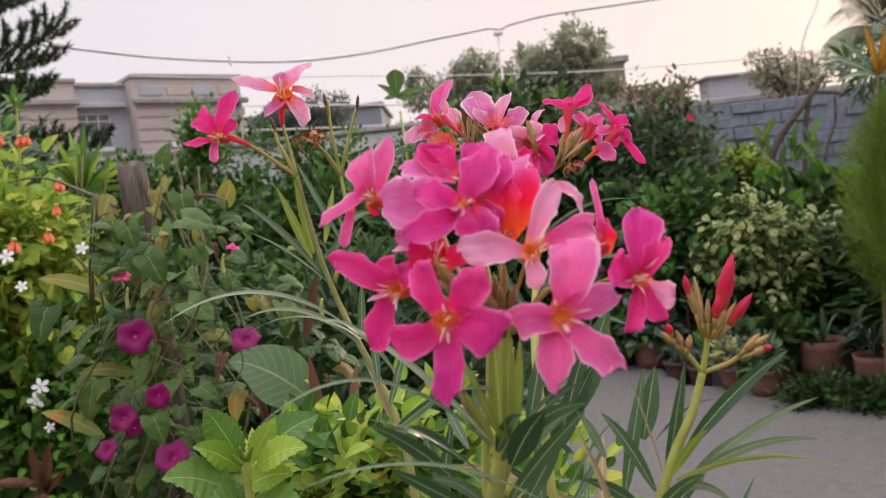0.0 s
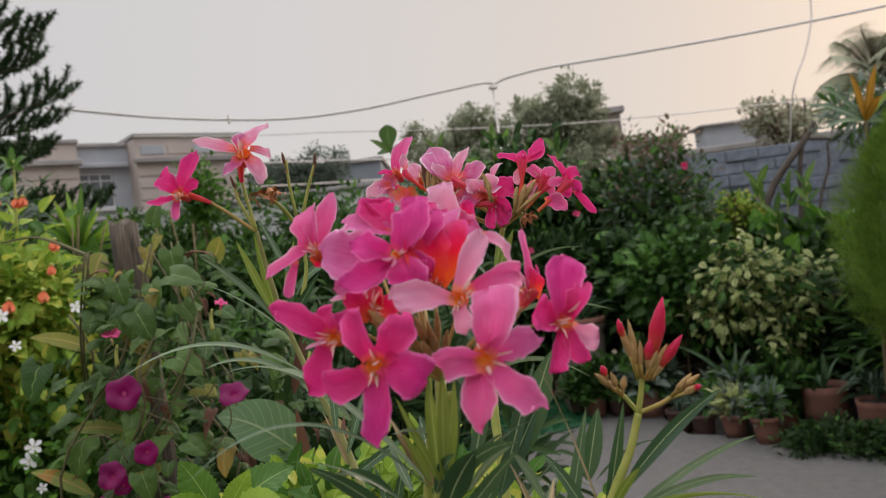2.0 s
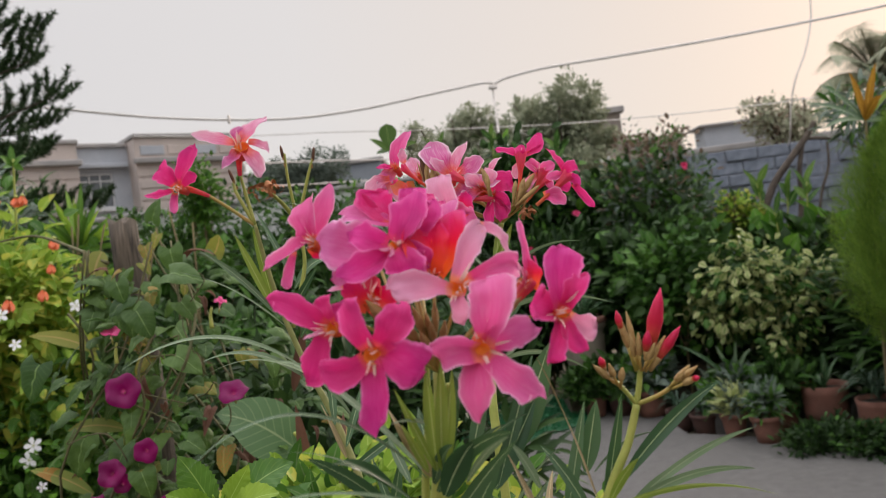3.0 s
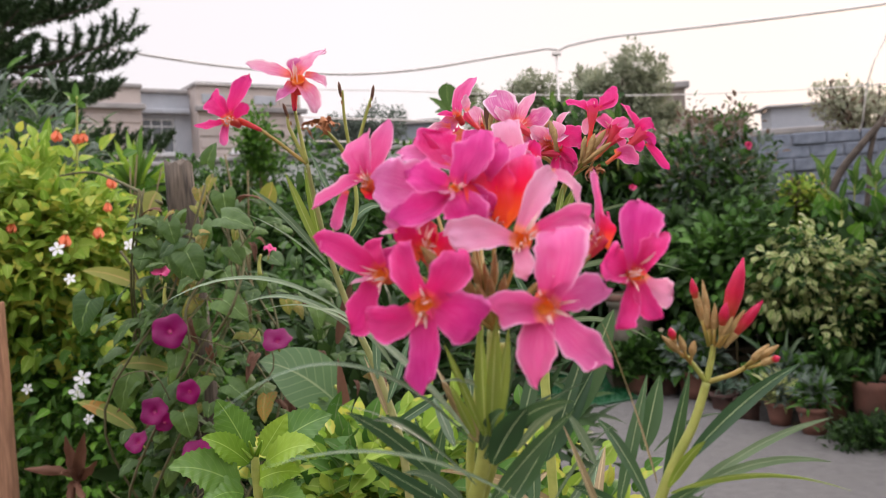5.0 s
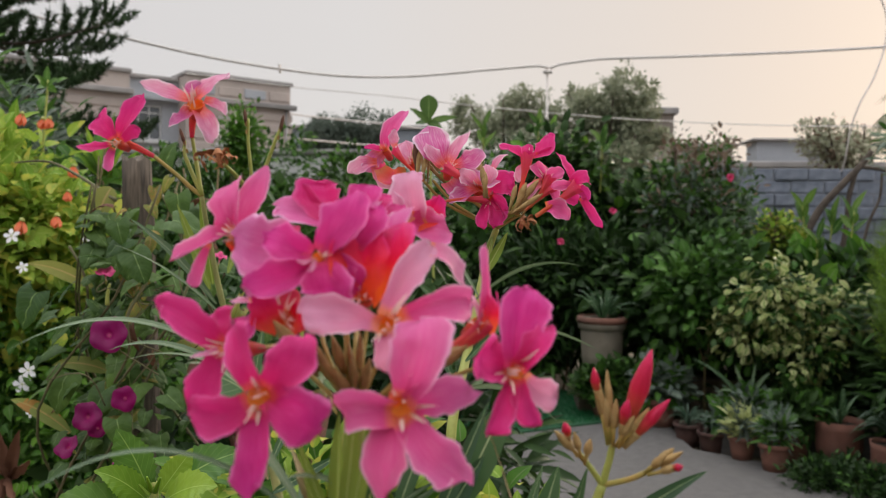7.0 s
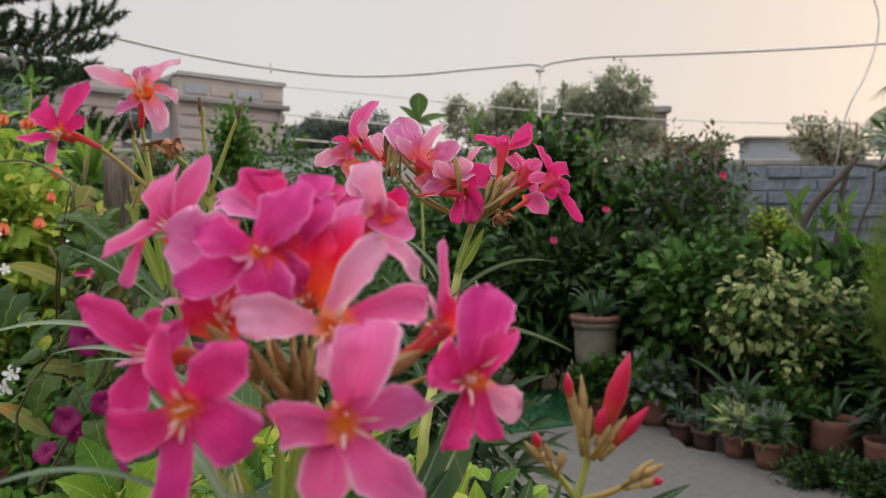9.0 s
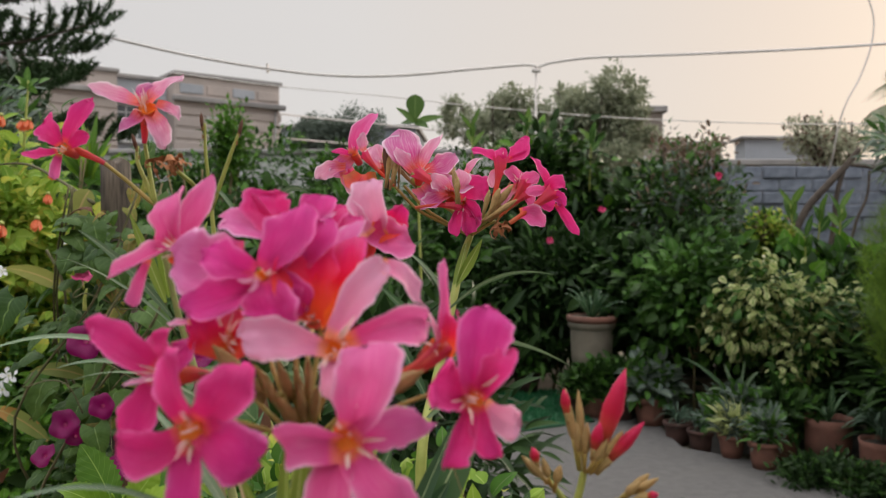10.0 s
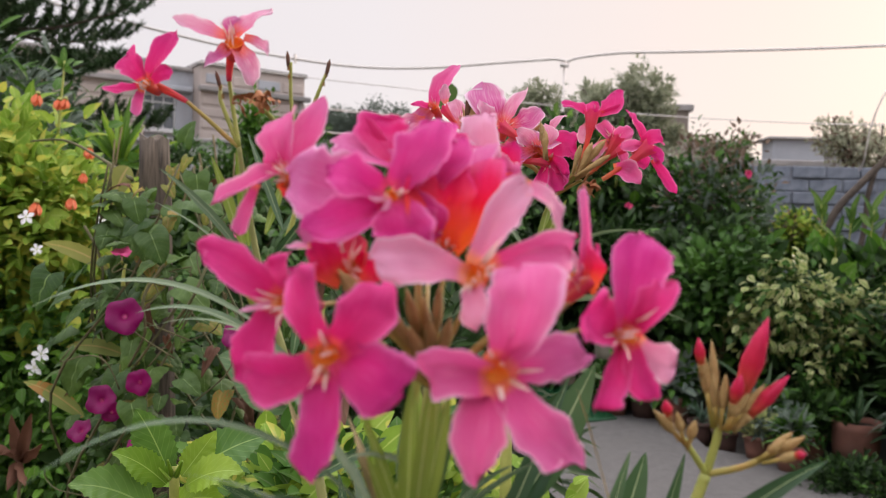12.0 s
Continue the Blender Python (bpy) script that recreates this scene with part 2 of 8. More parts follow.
LEAF_VINE_YELLOW = leaf_material("yellowing leaf", (0.26, 0.27, 0.05), (0.22, 0.29, 0.07), rib=(0.4, 0.3, 0.1), soup=False, rough=0.55, through_light=0.35, blotch=(0.36, 0.20, 0.05))
LEAF_PALE = leaf_material("pale broad leaf", (0.10, 0.19, 0.08), (0.14, 0.25, 0.10), rib=(0.28, 0.36, 0.18), soup=False, rough=0.42, through_light=0.3, grain=22, lateral=0.35, rib_width=0.012)
LEAF_LIME = leaf_material("lime serrated leaf", (0.17, 0.33, 0.028), (0.34, 0.48, 0.055), rib=(0.34, 0.48, 0.11), soup=False, rough=0.34, through_light=0.4, grain=40, lateral=0.18, rib_width=0.012)
LEAF_LIMEDARK = leaf_material("green serrated leaf", (0.064, 0.165, 0.026), (0.145, 0.275, 0.045), rib=(0.22, 0.34, 0.09), soup=False, rough=0.34, through_light=0.3, grain=40, lateral=0.2, rib_width=0.012)
CROWN_LIME = leaf_material("lime shrub leaf", (0.18, 0.33, 0.036), (0.42, 0.53, 0.085), rib=(0.34, 0.44, 0.1), through_light=0.42, blotch=(0.46, 0.46, 0.08))
LEAF_DEAD = leaf_material("dead brown leaf", (0.11, 0.05, 0.03), (0.19, 0.085, 0.05), soup=False, rough=0.8, through_light=0.15)
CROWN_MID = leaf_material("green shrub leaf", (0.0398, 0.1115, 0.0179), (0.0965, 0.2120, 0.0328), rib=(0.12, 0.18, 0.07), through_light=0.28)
# shrub leaf with shade put into its colour, nearly black
CROWN_SHADE = leaf_material("shrub leaf darkened for shade", (0.0120, 0.0315, 0.0083), (0.0307, 0.0615, 0.0158), through_light=0.15)
CROWN_DARK = leaf_material("dark shrub leaf", (0.0245, 0.0563, 0.0145), (0.0517, 0.1016, 0.0245), through_light=0.22)
CROWN_BRIGHT = leaf_material("bright shrub leaf", (0.082, 0.220, 0.021), (0.163, 0.330, 0.037), rib=(0.2, 0.3, 0.1), through_light=0.3)
CROWN_LEAF = leaf_material("fresh shoot leaf", (0.04, 0.11, 0.02), (0.15, 0.26, 0.045), rib=(0.2, 0.3, 0.1), soup=False, through_light=0.35)
CROWN_CREAM = leaf_material("variegated leaf", (0.42, 0.46, 0.17), (0.66, 0.66, 0.34), rib=(0.18, 0.28, 0.07), through_light=0.4, rib_width=0.08)
CROWN_BRONZE = leaf_material("bronze bush leaf", (0.15, 0.105, 0.075), (0.28, 0.20, 0.145), through_light=0.25)
CROWN_GREYGREEN = leaf_material("grey-green leaf", (0.10, 0.14, 0.11), (0.19, 0.235, 0.185), rib=(0.24, 0.28, 0.2), through_light=0.25)
# haze is put into these three distant leaf colours
CROWN_FAR = leaf_material("far tree leaf paled for haze", (0.22, 0.25, 0.16), (0.31, 0.34, 0.22), through_light=0.5)
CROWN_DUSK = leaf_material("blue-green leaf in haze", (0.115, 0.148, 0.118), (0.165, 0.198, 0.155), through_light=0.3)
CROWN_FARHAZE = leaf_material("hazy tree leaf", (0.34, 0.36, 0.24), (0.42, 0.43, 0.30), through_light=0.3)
NEEDLE = leaf_material("pine needle", (0.028, 0.058, 0.022), (0.062, 0.11, 0.04), through_light=0.1)
FEATHER = leaf_material("feathery conifer spray", (0.09, 0.18, 0.026), (0.29, 0.42, 0.065), through_light=0.6)
CROTON = leaf_material("orange croton leaf", (0.42, 0.17, 0.02), (0.30, 0.20, 0.03), rib=(0.55, 0.30, 0.04), through_light=0.35)
GLORY = petal_material("morning glory purple", (0.26, 0.002, 0.105), (0.19, 0.001, 0.085), (0.74, 0.16, 0.36), (0.30, 0.006, 0.15), 0.4, 0.4)
GLORY_PINK = petal_material("morning glory pink", (0.70, 0.05, 0.24), (0.72, 0.08, 0.26), (0.85, 0.70, 0.62), (0.80, 0.16, 0.36), 0.3)
ORANGE = petal_material("orange bell petal", (0.74, 0.15, 0.05), (0.76, 0.20, 0.10), (0.6, 0.25, 0.05), (0.88, 0.34, 0.13), 0.3)
WHITE = petal_material("white petal", (0.80, 0.80, 0.80), (0.84, 0.84, 0.86), (0.75, 0.75, 0.5), (0.86, 0.86, 0.88), 0.25)
ROSE = petal_material("distant pink blossom", (0.72, 0.06, 0.20), (0.76, 0.10, 0.27), (0.6, 0.1, 0.1), (0.80, 0.2, 0.36), 0.25)
BARK = rough_material("bark", (0.06, 0.045, 0.035), (0.13, 0.10, 0.075), 14, 0.95, 0.9, 0.02)
TWIG = rough_material("twig", (0.13, 0.10, 0.05), (0.22, 0.17, 0.08), 40, 0.9, 0.4, 0.003)
VINESTEM = rough_material("vine stem", (0.070, 0.080, 0.026), (0.15, 0.125, 0.055), 60, 0.8, 0.3, 0.002)
POSTWOOD = wood_material("weathered post", (0.045, 0.036, 0.028), (0.145, 0.112, 0.082))
CLAY = rough_material("terracotta", (0.125, 0.046, 0.030), (0.215, 0.082, 0.054), 12, 0.85, 0.3, 0.004, c=(0.26, 0.16, 0.12), stain=(0.075, 0.047, 0.034))
CLAY_GREY = rough_material("weathered clay urn", (0.21, 0.175, 0.13), (0.30, 0.26, 0.20), 10, 0.9, 0.4, 0.004, stain=(0.22, 0.20, 0.16))
CLAY_DARK = rough_material("dark pot", (0.055, 0.028, 0.022), (0.10, 0.045, 0.034), 12, 0.85, 0.3, 0.004)
SOIL = rough_material("potting soil", (0.035, 0.025, 0.018), (0.075, 0.055, 0.038), 30, 1.0, 1.0, 0.02)
EARTH = rough_material("garden earth", (0.07, 0.055, 0.038), (0.13, 0.10, 0.065), 2.5, 1.0, 1.0, 0.03, stain=(0.06, 0.075, 0.03))
CONCRETE = rough_material("concrete paving", (0.105, 0.099, 0.093), (0.158, 0.149, 0.141), 16, 0.9, 0.9, 0.012, c=(0.060, 0.056, 0.051), stain=(0.115, 0.108, 0.10), detail=14)
TURF = leaf_material("turf blade", (0.02, 0.13, 0.05), (0.035, 0.19, 0.07), through_light=0.15)
TURFBACK = rough_material("turf backing", (0.015, 0.07, 0.03), (0.025, 0.11, 0.045), 40, 0.95, 0.6, 0.006)
BLOCK = rough_material("grey concrete block", (0.12, 0.14, 0.175), (0.27, 0.295, 0.345), 9, 0.95, 0.8, 0.02, c=(0.20, 0.22, 0.26), stain=(0.095, 0.11, 0.14))
MORTAR = rough_material("mortar", (0.20, 0.21, 0.24), (0.27, 0.28, 0.31), 12, 0.95, 0.5, 0.01)
RENDERED = rough_material("buff rendered wall", (0.47, 0.40, 0.36), (0.58, 0.49, 0.44), 1.1, 0.9, 0.2, 0.01, stain=(0.36, 0.32, 0.30))
RENDERGREY = rough_material("grey rendered wall", (0.38, 0.40, 0.43), (0.48, 0.49, 0.52), 1.2, 0.9, 0.2, 0.01, stain=(0.29, 0.31, 0.34))
TRIMSTONE = rough_material("grey concrete trim", (0.30, 0.285, 0.275), (0.42, 0.39, 0.37), 2.0, 0.9, 0.2, 0.01, stain=(0.19, 0.18, 0.175))
# blue-grey haze is put into this far wall's colour
HAZEWALL = rough_material("distant wall tinted for haze", (0.24, 0.26, 0.29), (0.31, 0.33, 0.36), 0.9, 0.9, 0.2, 0.01, stain=(0.19, 0.21, 0.23))
WHITEWASH = rough_material("whitewashed wall", (0.55, 0.54, 0.53), (0.66, 0.65, 0.63), 1.6, 0.9, 0.25, 0.01, stain=(0.38, 0.37, 0.35))
BROWNWALL = rough_material("brown wall", (0.24, 0.20, 0.17), (0.33, 0.28, 0.24), 1.2, 0.9, 0.3, 0.01)
# cable grey made paler: haze and glare are put into the colour
CABLE = rough_material("grey cable", (0.74, 0.68, 0.63), (0.84, 0.77, 0.72), 20, 0.6, 0.1, 0.002)
FRAMEWHITE = rough_material("white window frame", (0.66, 0.66, 0.66), (0.74, 0.74, 0.74), 6, 0.5, 0.05, 0.002)


def glass_material():
    m, nt, bsdf, out = material("dark window glass")
    n = noise_tex(nt, 0.8, 2)
    r = ramp(nt, [(0.3, (0.10, 0.11, 0.12)), (0.7, (0.17, 0.18, 0.19))])
    nt.links.new(n.outputs["Fac"], r.inputs["Fac"])
    nt.links.new(r.outputs["Color"], bsdf.inputs["Base Color"])
    bsdf.inputs["Roughness"].default_value = 0.06
    return m


GLASS = glass_material()

# ---- shape helpers ----


class Shape:
    """Gathers vertices, faces and blade coordinates for one mesh."""

    def __init__(self):
        self.v, self.f, self.uv, self.m = [], [], [], []

    def add(self, verts, faces, uv=None, slot=0):
        k = len(self.v)
        self.v.extend(tuple(p) for p in verts)
        self.uv.extend(uv if uv is not None else [(0.5, 0.5)] * len(verts))
        self.f.extend(tuple(i + k for i in f) for f in faces)
        self.m.extend([slot] * len(faces))
        return self

    def mesh(self, name, *mats, smooth=True):
        me = bpy.data.meshes.new(name)
        me.from_pydata(self.v, [], self.f)
        for mat in mats:
            me.materials.append(mat)
        layer = me.uv_layers.new(name="blade")
        idx = np.empty(len(me.loops), dtype=np.int32)
        me.loops.foreach_get("vertex_index", idx)
        layer.data.foreach_set("uv", np.asarray(self.uv, dtype=np.float32)[idx].ravel())
        me.polygons.foreach_set("material_index", self.m)
        me.polygons.foreach_set("use_smooth", [smooth] * len(me.polygons))
        me.update()
        return me


def thing(name, place, label, category, group="", kind=""):
    ob = new(name)
    ob.location = place
    ob.empty_display_size = 0.05
    return tagged(ob, label, category, group, kind)


def part(name, mesh, parent, label="", m=None, kind=""):
    """A mesh under a thing or a part. m: its pose in the world; without it the mesh is already in world coordinates."""
    ob = new(name, mesh)
    ob.parent = parent
    world_pose = m if m is not None else Matrix.Identity(4)
    up = Matrix.Identity(4)
    q = parent
    while q is not None:
        up = (q.matrix_basis if q.parent is None else q.matrix_parent_inverse @ q.matrix_basis) @ up
        q = q.parent
    ob.matrix_parent_inverse = Matrix.Identity(4)
    ob.matrix_basis = up.inverted() @ world_pose
    return tagged(ob, label, kind=kind)


def tube(points, radii, sides=8, caps=True):
    """A round tapering rod along points."""
    pts = [Vector(p) for p in points]
    if isinstance(radii, (int, float)):
        radii = [radii] * len(pts)
    verts, uv, faces = [], [], []
    side = None
    for k, p in enumerate(pts):
        t = (pts[min(k + 1, len(pts) - 1)] - pts[max(k - 1, 0)]).normalized()
        if side is None:
            side = t.cross(Vector((0.3, 0.2, 0.93)))
            if side.length < 0.1:
                side = t.cross(Vector((1, 0, 0)))
        side = (side - t * side.dot(t)).normalized()
        other = t.cross(side)
        for j in range(sides):
            a = 2 * math.pi * j / sides
            verts.append(p + (side * math.cos(a) + other * math.sin(a)) * radii[k])
            uv.append((j / sides, k / (len(pts) - 1)))
    for k in range(len(pts) - 1):
        for j in range(sides):
            a, b = k * sides + j, k * sides + (j + 1) % sides
            faces.append((a, b, b + sides, a + sides))
    if caps:
        faces.append(tuple(range(sides - 1, -1, -1)))
        faces.append(tuple(range((len(pts) - 1) * sides, len(pts) * sides)))
    return verts, faces, uv


def bend(points, steps=6):
    """Smooth points through a few given ones, without overshoot where the spacing changes."""
    p = [Vector(q) for q in points]
    last = len(p) - 1
    slopes = []
    for k, q in enumerate(p):
        if k in (0, last):
            slopes.append((p[min(k + 1, last)] - p[max(k - 1, 0)]) * 0.5)
        else:
            slopes.append((p[k + 1] - p[k - 1]).normalized() * min((q - p[k - 1]).length, (p[k + 1] - q).length))
    out = []
    for k in range(last):
        for s in range(steps):
            t = s / steps
            out.append(p[k] * (2 * t ** 3 - 3 * t * t + 1) + slopes[k] * (t ** 3 - 2 * t * t + t) + p[k + 1] * (3 * t * t - 2 * t ** 3) + slopes[k + 1] * (t ** 3 - t * t))
    return out + [p[-1]]


def taper(a, b, n):
    return [a + (b - a) * k / (n - 1) for k in range(n)]


def lathe(profile, sides=28):
    verts, faces = [], []
    for r, z in profile:
        for j in range(sides):
            a = 2 * math.pi * j / sides
            verts.append((r * math.cos(a), r * math.sin(a), z))
    for k in range(len(profile) - 1):
        for j in range(sides):
            a, b = k * sides + j, k * sides + (j + 1) % sides
            faces.append((a, b, b + sides, a + sides))
    return verts, faces


def box(x0, x1, y0, y1, z0, z1):
    v = [(x, y, z) for z in (z0, z1) for y in (y0, y1) for x in (x0, x1)]
    return v, [(0, 2, 3, 1), (4, 5, 7, 6), (0, 1, 5, 4), (2, 6, 7, 3), (0, 4, 6, 2), (1, 3, 7, 5)]


def soft_box(x0, x1, y0, y1, z0, z1, r):
    bm = bmesh.new()
    bmesh.ops.create_cube(bm, size=1)
    bmesh.ops.scale(bm, vec=(x1 - x0, y1 - y0, z1 - z0), verts=bm.verts)
    bmesh.ops.translate(bm, vec=((x0 + x1) / 2, (y0 + y1) / 2, (z0 + z1) / 2), verts=bm.verts)
    bmesh.ops.bevel(bm, geom=list(bm.edges), offset=r, segments=1, affect="EDGES")
    bm.verts.index_update()
    v, f = [tuple(p.co) for p in bm.verts], [tuple(q.index for q in g.verts) for g in bm.faces]
    bm.free()
    return v, f


OUTLINES = {
    "ovate": lambda v: math.sin(math.pi * min(1, v * 0.97 + 0.03) ** 0.72) ** 0.85,
    "lance": lambda v: math.sin(math.pi * (0.03 + 0.97 * v) ** 0.85) ** 0.8,
    "strap": lambda v: min(1, 0.55 + 1.6 * v) * (1 - v ** 3.2),
    "obovate": lambda v: math.sin(math.pi * min(1, 0.02 + v * 0.98) ** 1.5) ** 0.7,
    "needle": lambda v: 1 - 0.85 * v,
}


def blade(shape="ovate", rows=4, length=1.0, width=0.4, fold=0.15, curl=0.15, teeth=0.0, wave=0.0, phase=0.0):
    """A leaf along +y, its face towards +z: three or five points across each row."""
    across = (-1, -0.5, 0, 0.5, 1) if rows > 5 else (-1, 0, 1)
    verts, uv, faces = [], [], []
    n = len(across)
    for k in range(rows + 1):
        v = k / rows
        w = OUTLINES[shape](v) * width / 2
        if teeth and 0 < k < rows:
            w *= 1 + (teeth if k % 2 else -teeth)
        for a in across:
            z = fold * abs(a) * w * 2 - curl * length * v * v + wave * length * math.sin(v * 9 + phase + a * 2) * abs(a)
            y = v * length - (abs(a) * w * 0.25 if teeth and k % 2 == 0 else 0)
            verts.append((a * w, y, z))
            uv.append((0.5 + 0.5 * a, v))
    for k in range(rows):
        for j in range(n - 1):
            a = k * n + j
            faces.append((a, a + 1, a + 1 + n, a + n))
    return verts, faces, uv


def heart(length=1.0, width=0.9, fold=0.1, curl=0.12, rows=14, lobe=0.0, phase=0.0):
    """A heart-shaped leaf: lobes behind the stalk, a drawn-out tip, swollen between the veins, a wavy drooping rim."""
    verts, uv, faces = [], [], []
    across = (-1, -0.85, -0.6, -0.3, 0, 0.3, 0.6, 0.85, 1)
    n = len(across)
    for k in range(rows + 1):
        v = k / rows
        w = width / 2 * (math.sin(math.pi * min(1, 0.10 + 0.9 * v) ** 0.62) ** 0.75 if v < 1 else 0.01)
        if lobe:
            w *= 1 - lobe * math.exp(-((v - 0.5) / 0.12) ** 2)
        w *= 1 + 0.04 * math.sin(11 * v + phase)
        for a in across:
            back_set = -0.22 * length * (1 - v) ** 3 * abs(a) ** 1.3
            swell = 0.035 * length * abs(math.sin(9 * v - 3 * abs(a))) * (1 - abs(a)) * 2
            rim = -0.16 * w * abs(a) ** 3 + 0.07 * w * math.sin(13 * v + 4 * a + phase) * abs(a) ** 2
            z = fold * abs(a) * w * 1.6 - curl * length * (v * v + 0.35 * a * a * (1 - v)) + swell + rim
            verts.append((a * w, v * length + back_set, z))
            uv.append((0.5 + 0.5 * a, v))
    for k in range(rows):
        for j in range(n - 1):
            a = k * n + j
            faces.append((a, a + 1, a + 1 + n, a + n))
    return verts, faces, uv


def frames_from(d, up):
    """Rotations whose y runs along d and whose z leans to up (rows of arrays)."""
    y = d / np.linalg.norm(d, axis=1, keepdims=True)
    x = np.cross(y, up)
    x /= np.linalg.norm(x, axis=1, keepdims=True) + 1e-9
    z = np.cross(x, y)
    return np.stack([x, y, z], axis=2)


def scatter(name, pieces, *mats):
    """One mesh of many blades. pieces: (blade, places, rotations, sizes, slot)."""
    V, F, U, S, base = [], [], [], [], 0
    for (verts, faces, uv), at, rot, size, slot in pieces:
        t = np.asarray(verts)
        n = len(at)
        w = np.einsum("nij,nkj->nki", rot, t[None] * np.asarray(size)[:, None, None]) + np.asarray(at)[:, None, :]
        V.append(w.reshape(-1, 3))
        f = np.asarray(faces)
        F.append((f[None] + (np.arange(n) * len(t))[:, None, None] + base).reshape(-1, f.shape[1]))
        U.append(np.tile(np.asarray(uv), (n, 1)))
        S.append(np.full(n * len(f), slot))
        base += n * len(t)
    V, F, U, S = np.concatenate(V), np.concatenate(F), np.concatenate(U), np.concatenate(S)
    me = bpy.data.meshes.new(name)
    me.vertices.add(len(V))
    me.vertices.foreach_set("co", V.astype(np.float32).ravel())
    me.loops.add(F.size)
    me.loops.foreach_set("vertex_index", F.astype(np.int32).ravel())
    me.polygons.add(len(F))
    me.polygons.foreach_set("loop_start", np.arange(0, F.size, F.shape[1], dtype=np.int32))
    me.update(calc_edges=True)
    for m in mats:
        me.materials.append(m)
    me.uv_layers.new(name="blade").data.foreach_set("uv", U.astype(np.float32)[F.ravel()].ravel())
    me.polygons.foreach_set("material_index", S.astype(np.int32))
    me.polygons.foreach_set("use_smooth", np.ones(len(F), dtype=bool))
    me.validate()
    return me


def crown_points(rng, centre, size, clumps, per, spread, hollow=0.55, lobes=0):
    """Places and outward ways of leaves that sit in clumps through a rough ellipsoid."""
    u = rng.normal(size=(clumps, 3))
    u /= np.linalg.norm(u, axis=1, keepdims=True)
    r = hollow + (1 - hollow) * rng.random(clumps) ** 0.6
    r *= 1 + 0.16 * np.sin(3.1 * u[:, 0] + 2.3 * u[:, 2] + rng.random() * 6) + np.clip(0.12 * rng.normal(size=clumps), -0.25, 0.2)
    c = u * r[:, None] * np.asarray(size) + np.asarray(centre)
    if lobes:
        # several rounded masses instead of one
        a = np.arange(lobes) * 2.4 + rng.random() * 6
        shift = np.column_stack([np.cos(a) * 0.62, np.sin(a) * 0.5, rng.uniform(-0.45, 0.5, lobes)]) * np.asarray(size)
        part_size = rng.uniform(0.38, 0.6, lobes)
        which = rng.integers(0, lobes, clumps)
        c = u * r[:, None] * np.asarray(size) * part_size[which][:, None] + shift[which] + np.asarray(centre)
    w = np.clip(rng.normal(size=(clumps, per, 3)), -1.7, 1.7)
    p = c[:, None, :] + w * spread * (0.5 + rng.random((clumps, 1, 1)))
    out = u[:, None, :] * 0.7 + w * 0.75
    return p.reshape(-1, 3), out.reshape(-1, 3)


def leaf_frames(rng, out, lift=0.2, wild=0.5):
    d = out / (np.linalg.norm(out, axis=1, keepdims=True) + 1e-9) + rng.normal(size=out.shape) * wild
    d[:, 2] += lift
    up = np.tile([0.0, -0.35, 1.0], (len(d), 1)) + rng.normal(size=d.shape) * 0.45
    return frames_from(d, up)


def limbs(rng, ob, base, centre, size, count, r0, mat, tree, sides=6):
    """A stem that divides into limbs which reach into the crown, each a part."""
    base, centre = Vector(base), Vector(centre)
    fork = base.lerp(centre, 0.5)
    fork.z = min(fork.z, centre.z - size[2] * 0.35)
    pts = bend([base, base.lerp(fork, 0.5) + Vector((rng.normal() * r0, rng.normal() * r0, 0)), fork], 4)
    part("trunk" if tree else "stem", Shape().add(*tube(pts, taper(r0, r0 * 0.7, 9), sides)).mesh("trunk", mat), ob)
    for k in range(count):
        a = 2 * math.pi * (k + rng.random() * 0.6) / count
        e = centre + Vector((math.cos(a) * size[0] * 0.7, math.sin(a) * size[1] * 0.7, size[2] * (0.1 + 0.6 * rng.random())))
        m = fork.lerp(e, 0.5) + Vector((rng.normal(), rng.normal(), rng.normal())) * size[2] * 0.08
        part("limb" if tree else "stem", Shape().add(*tube(bend([fork, m, e], 4), taper(r0 * 0.6, r0 * 0.12, 9), sides)).mesh("limb", mat), ob)


def shrub(name, label, base, centre, size, leaf, leaf_size, mats, clumps=160, per=24, spread=0.08, seed=1, stems=6, stem_r=0.012, lift=0.2, wild=0.5,
          hollow=0.45, category="shrub", bark=None, mix=None, group="", lobes=0):
    """A bush or tree: stems, and a crown of many separate leaves in clumps."""
    rng = np.random.default_rng(seed)
    ob = thing(name, base, label, category, group)
    limbs(rng, ob, base, centre, size, stems, stem_r, bark or TWIG, category == "tree")
    p, out = crown_points(rng, centre, size, clumps, per, spread, hollow, lobes)
    keep = p[:, 2] > base[2] + 0.02
    p, out = p[keep], out[keep]
    rot = leaf_frames(rng, out, lift, wild)
    sizes = leaf_size * (0.65 + 0.7 * rng.random(len(p)))
    slot = rng.choice(len(mats), len(p), p=mix) if len(mats) > 1 else np.zeros(len(p), int)
    part("crown", scatter("crown", [(leaf, p[slot == k], rot[slot == k], sizes[slot == k], k) for k in range(len(mats)) if (slot == k).any()], *mats), ob)
    return ob


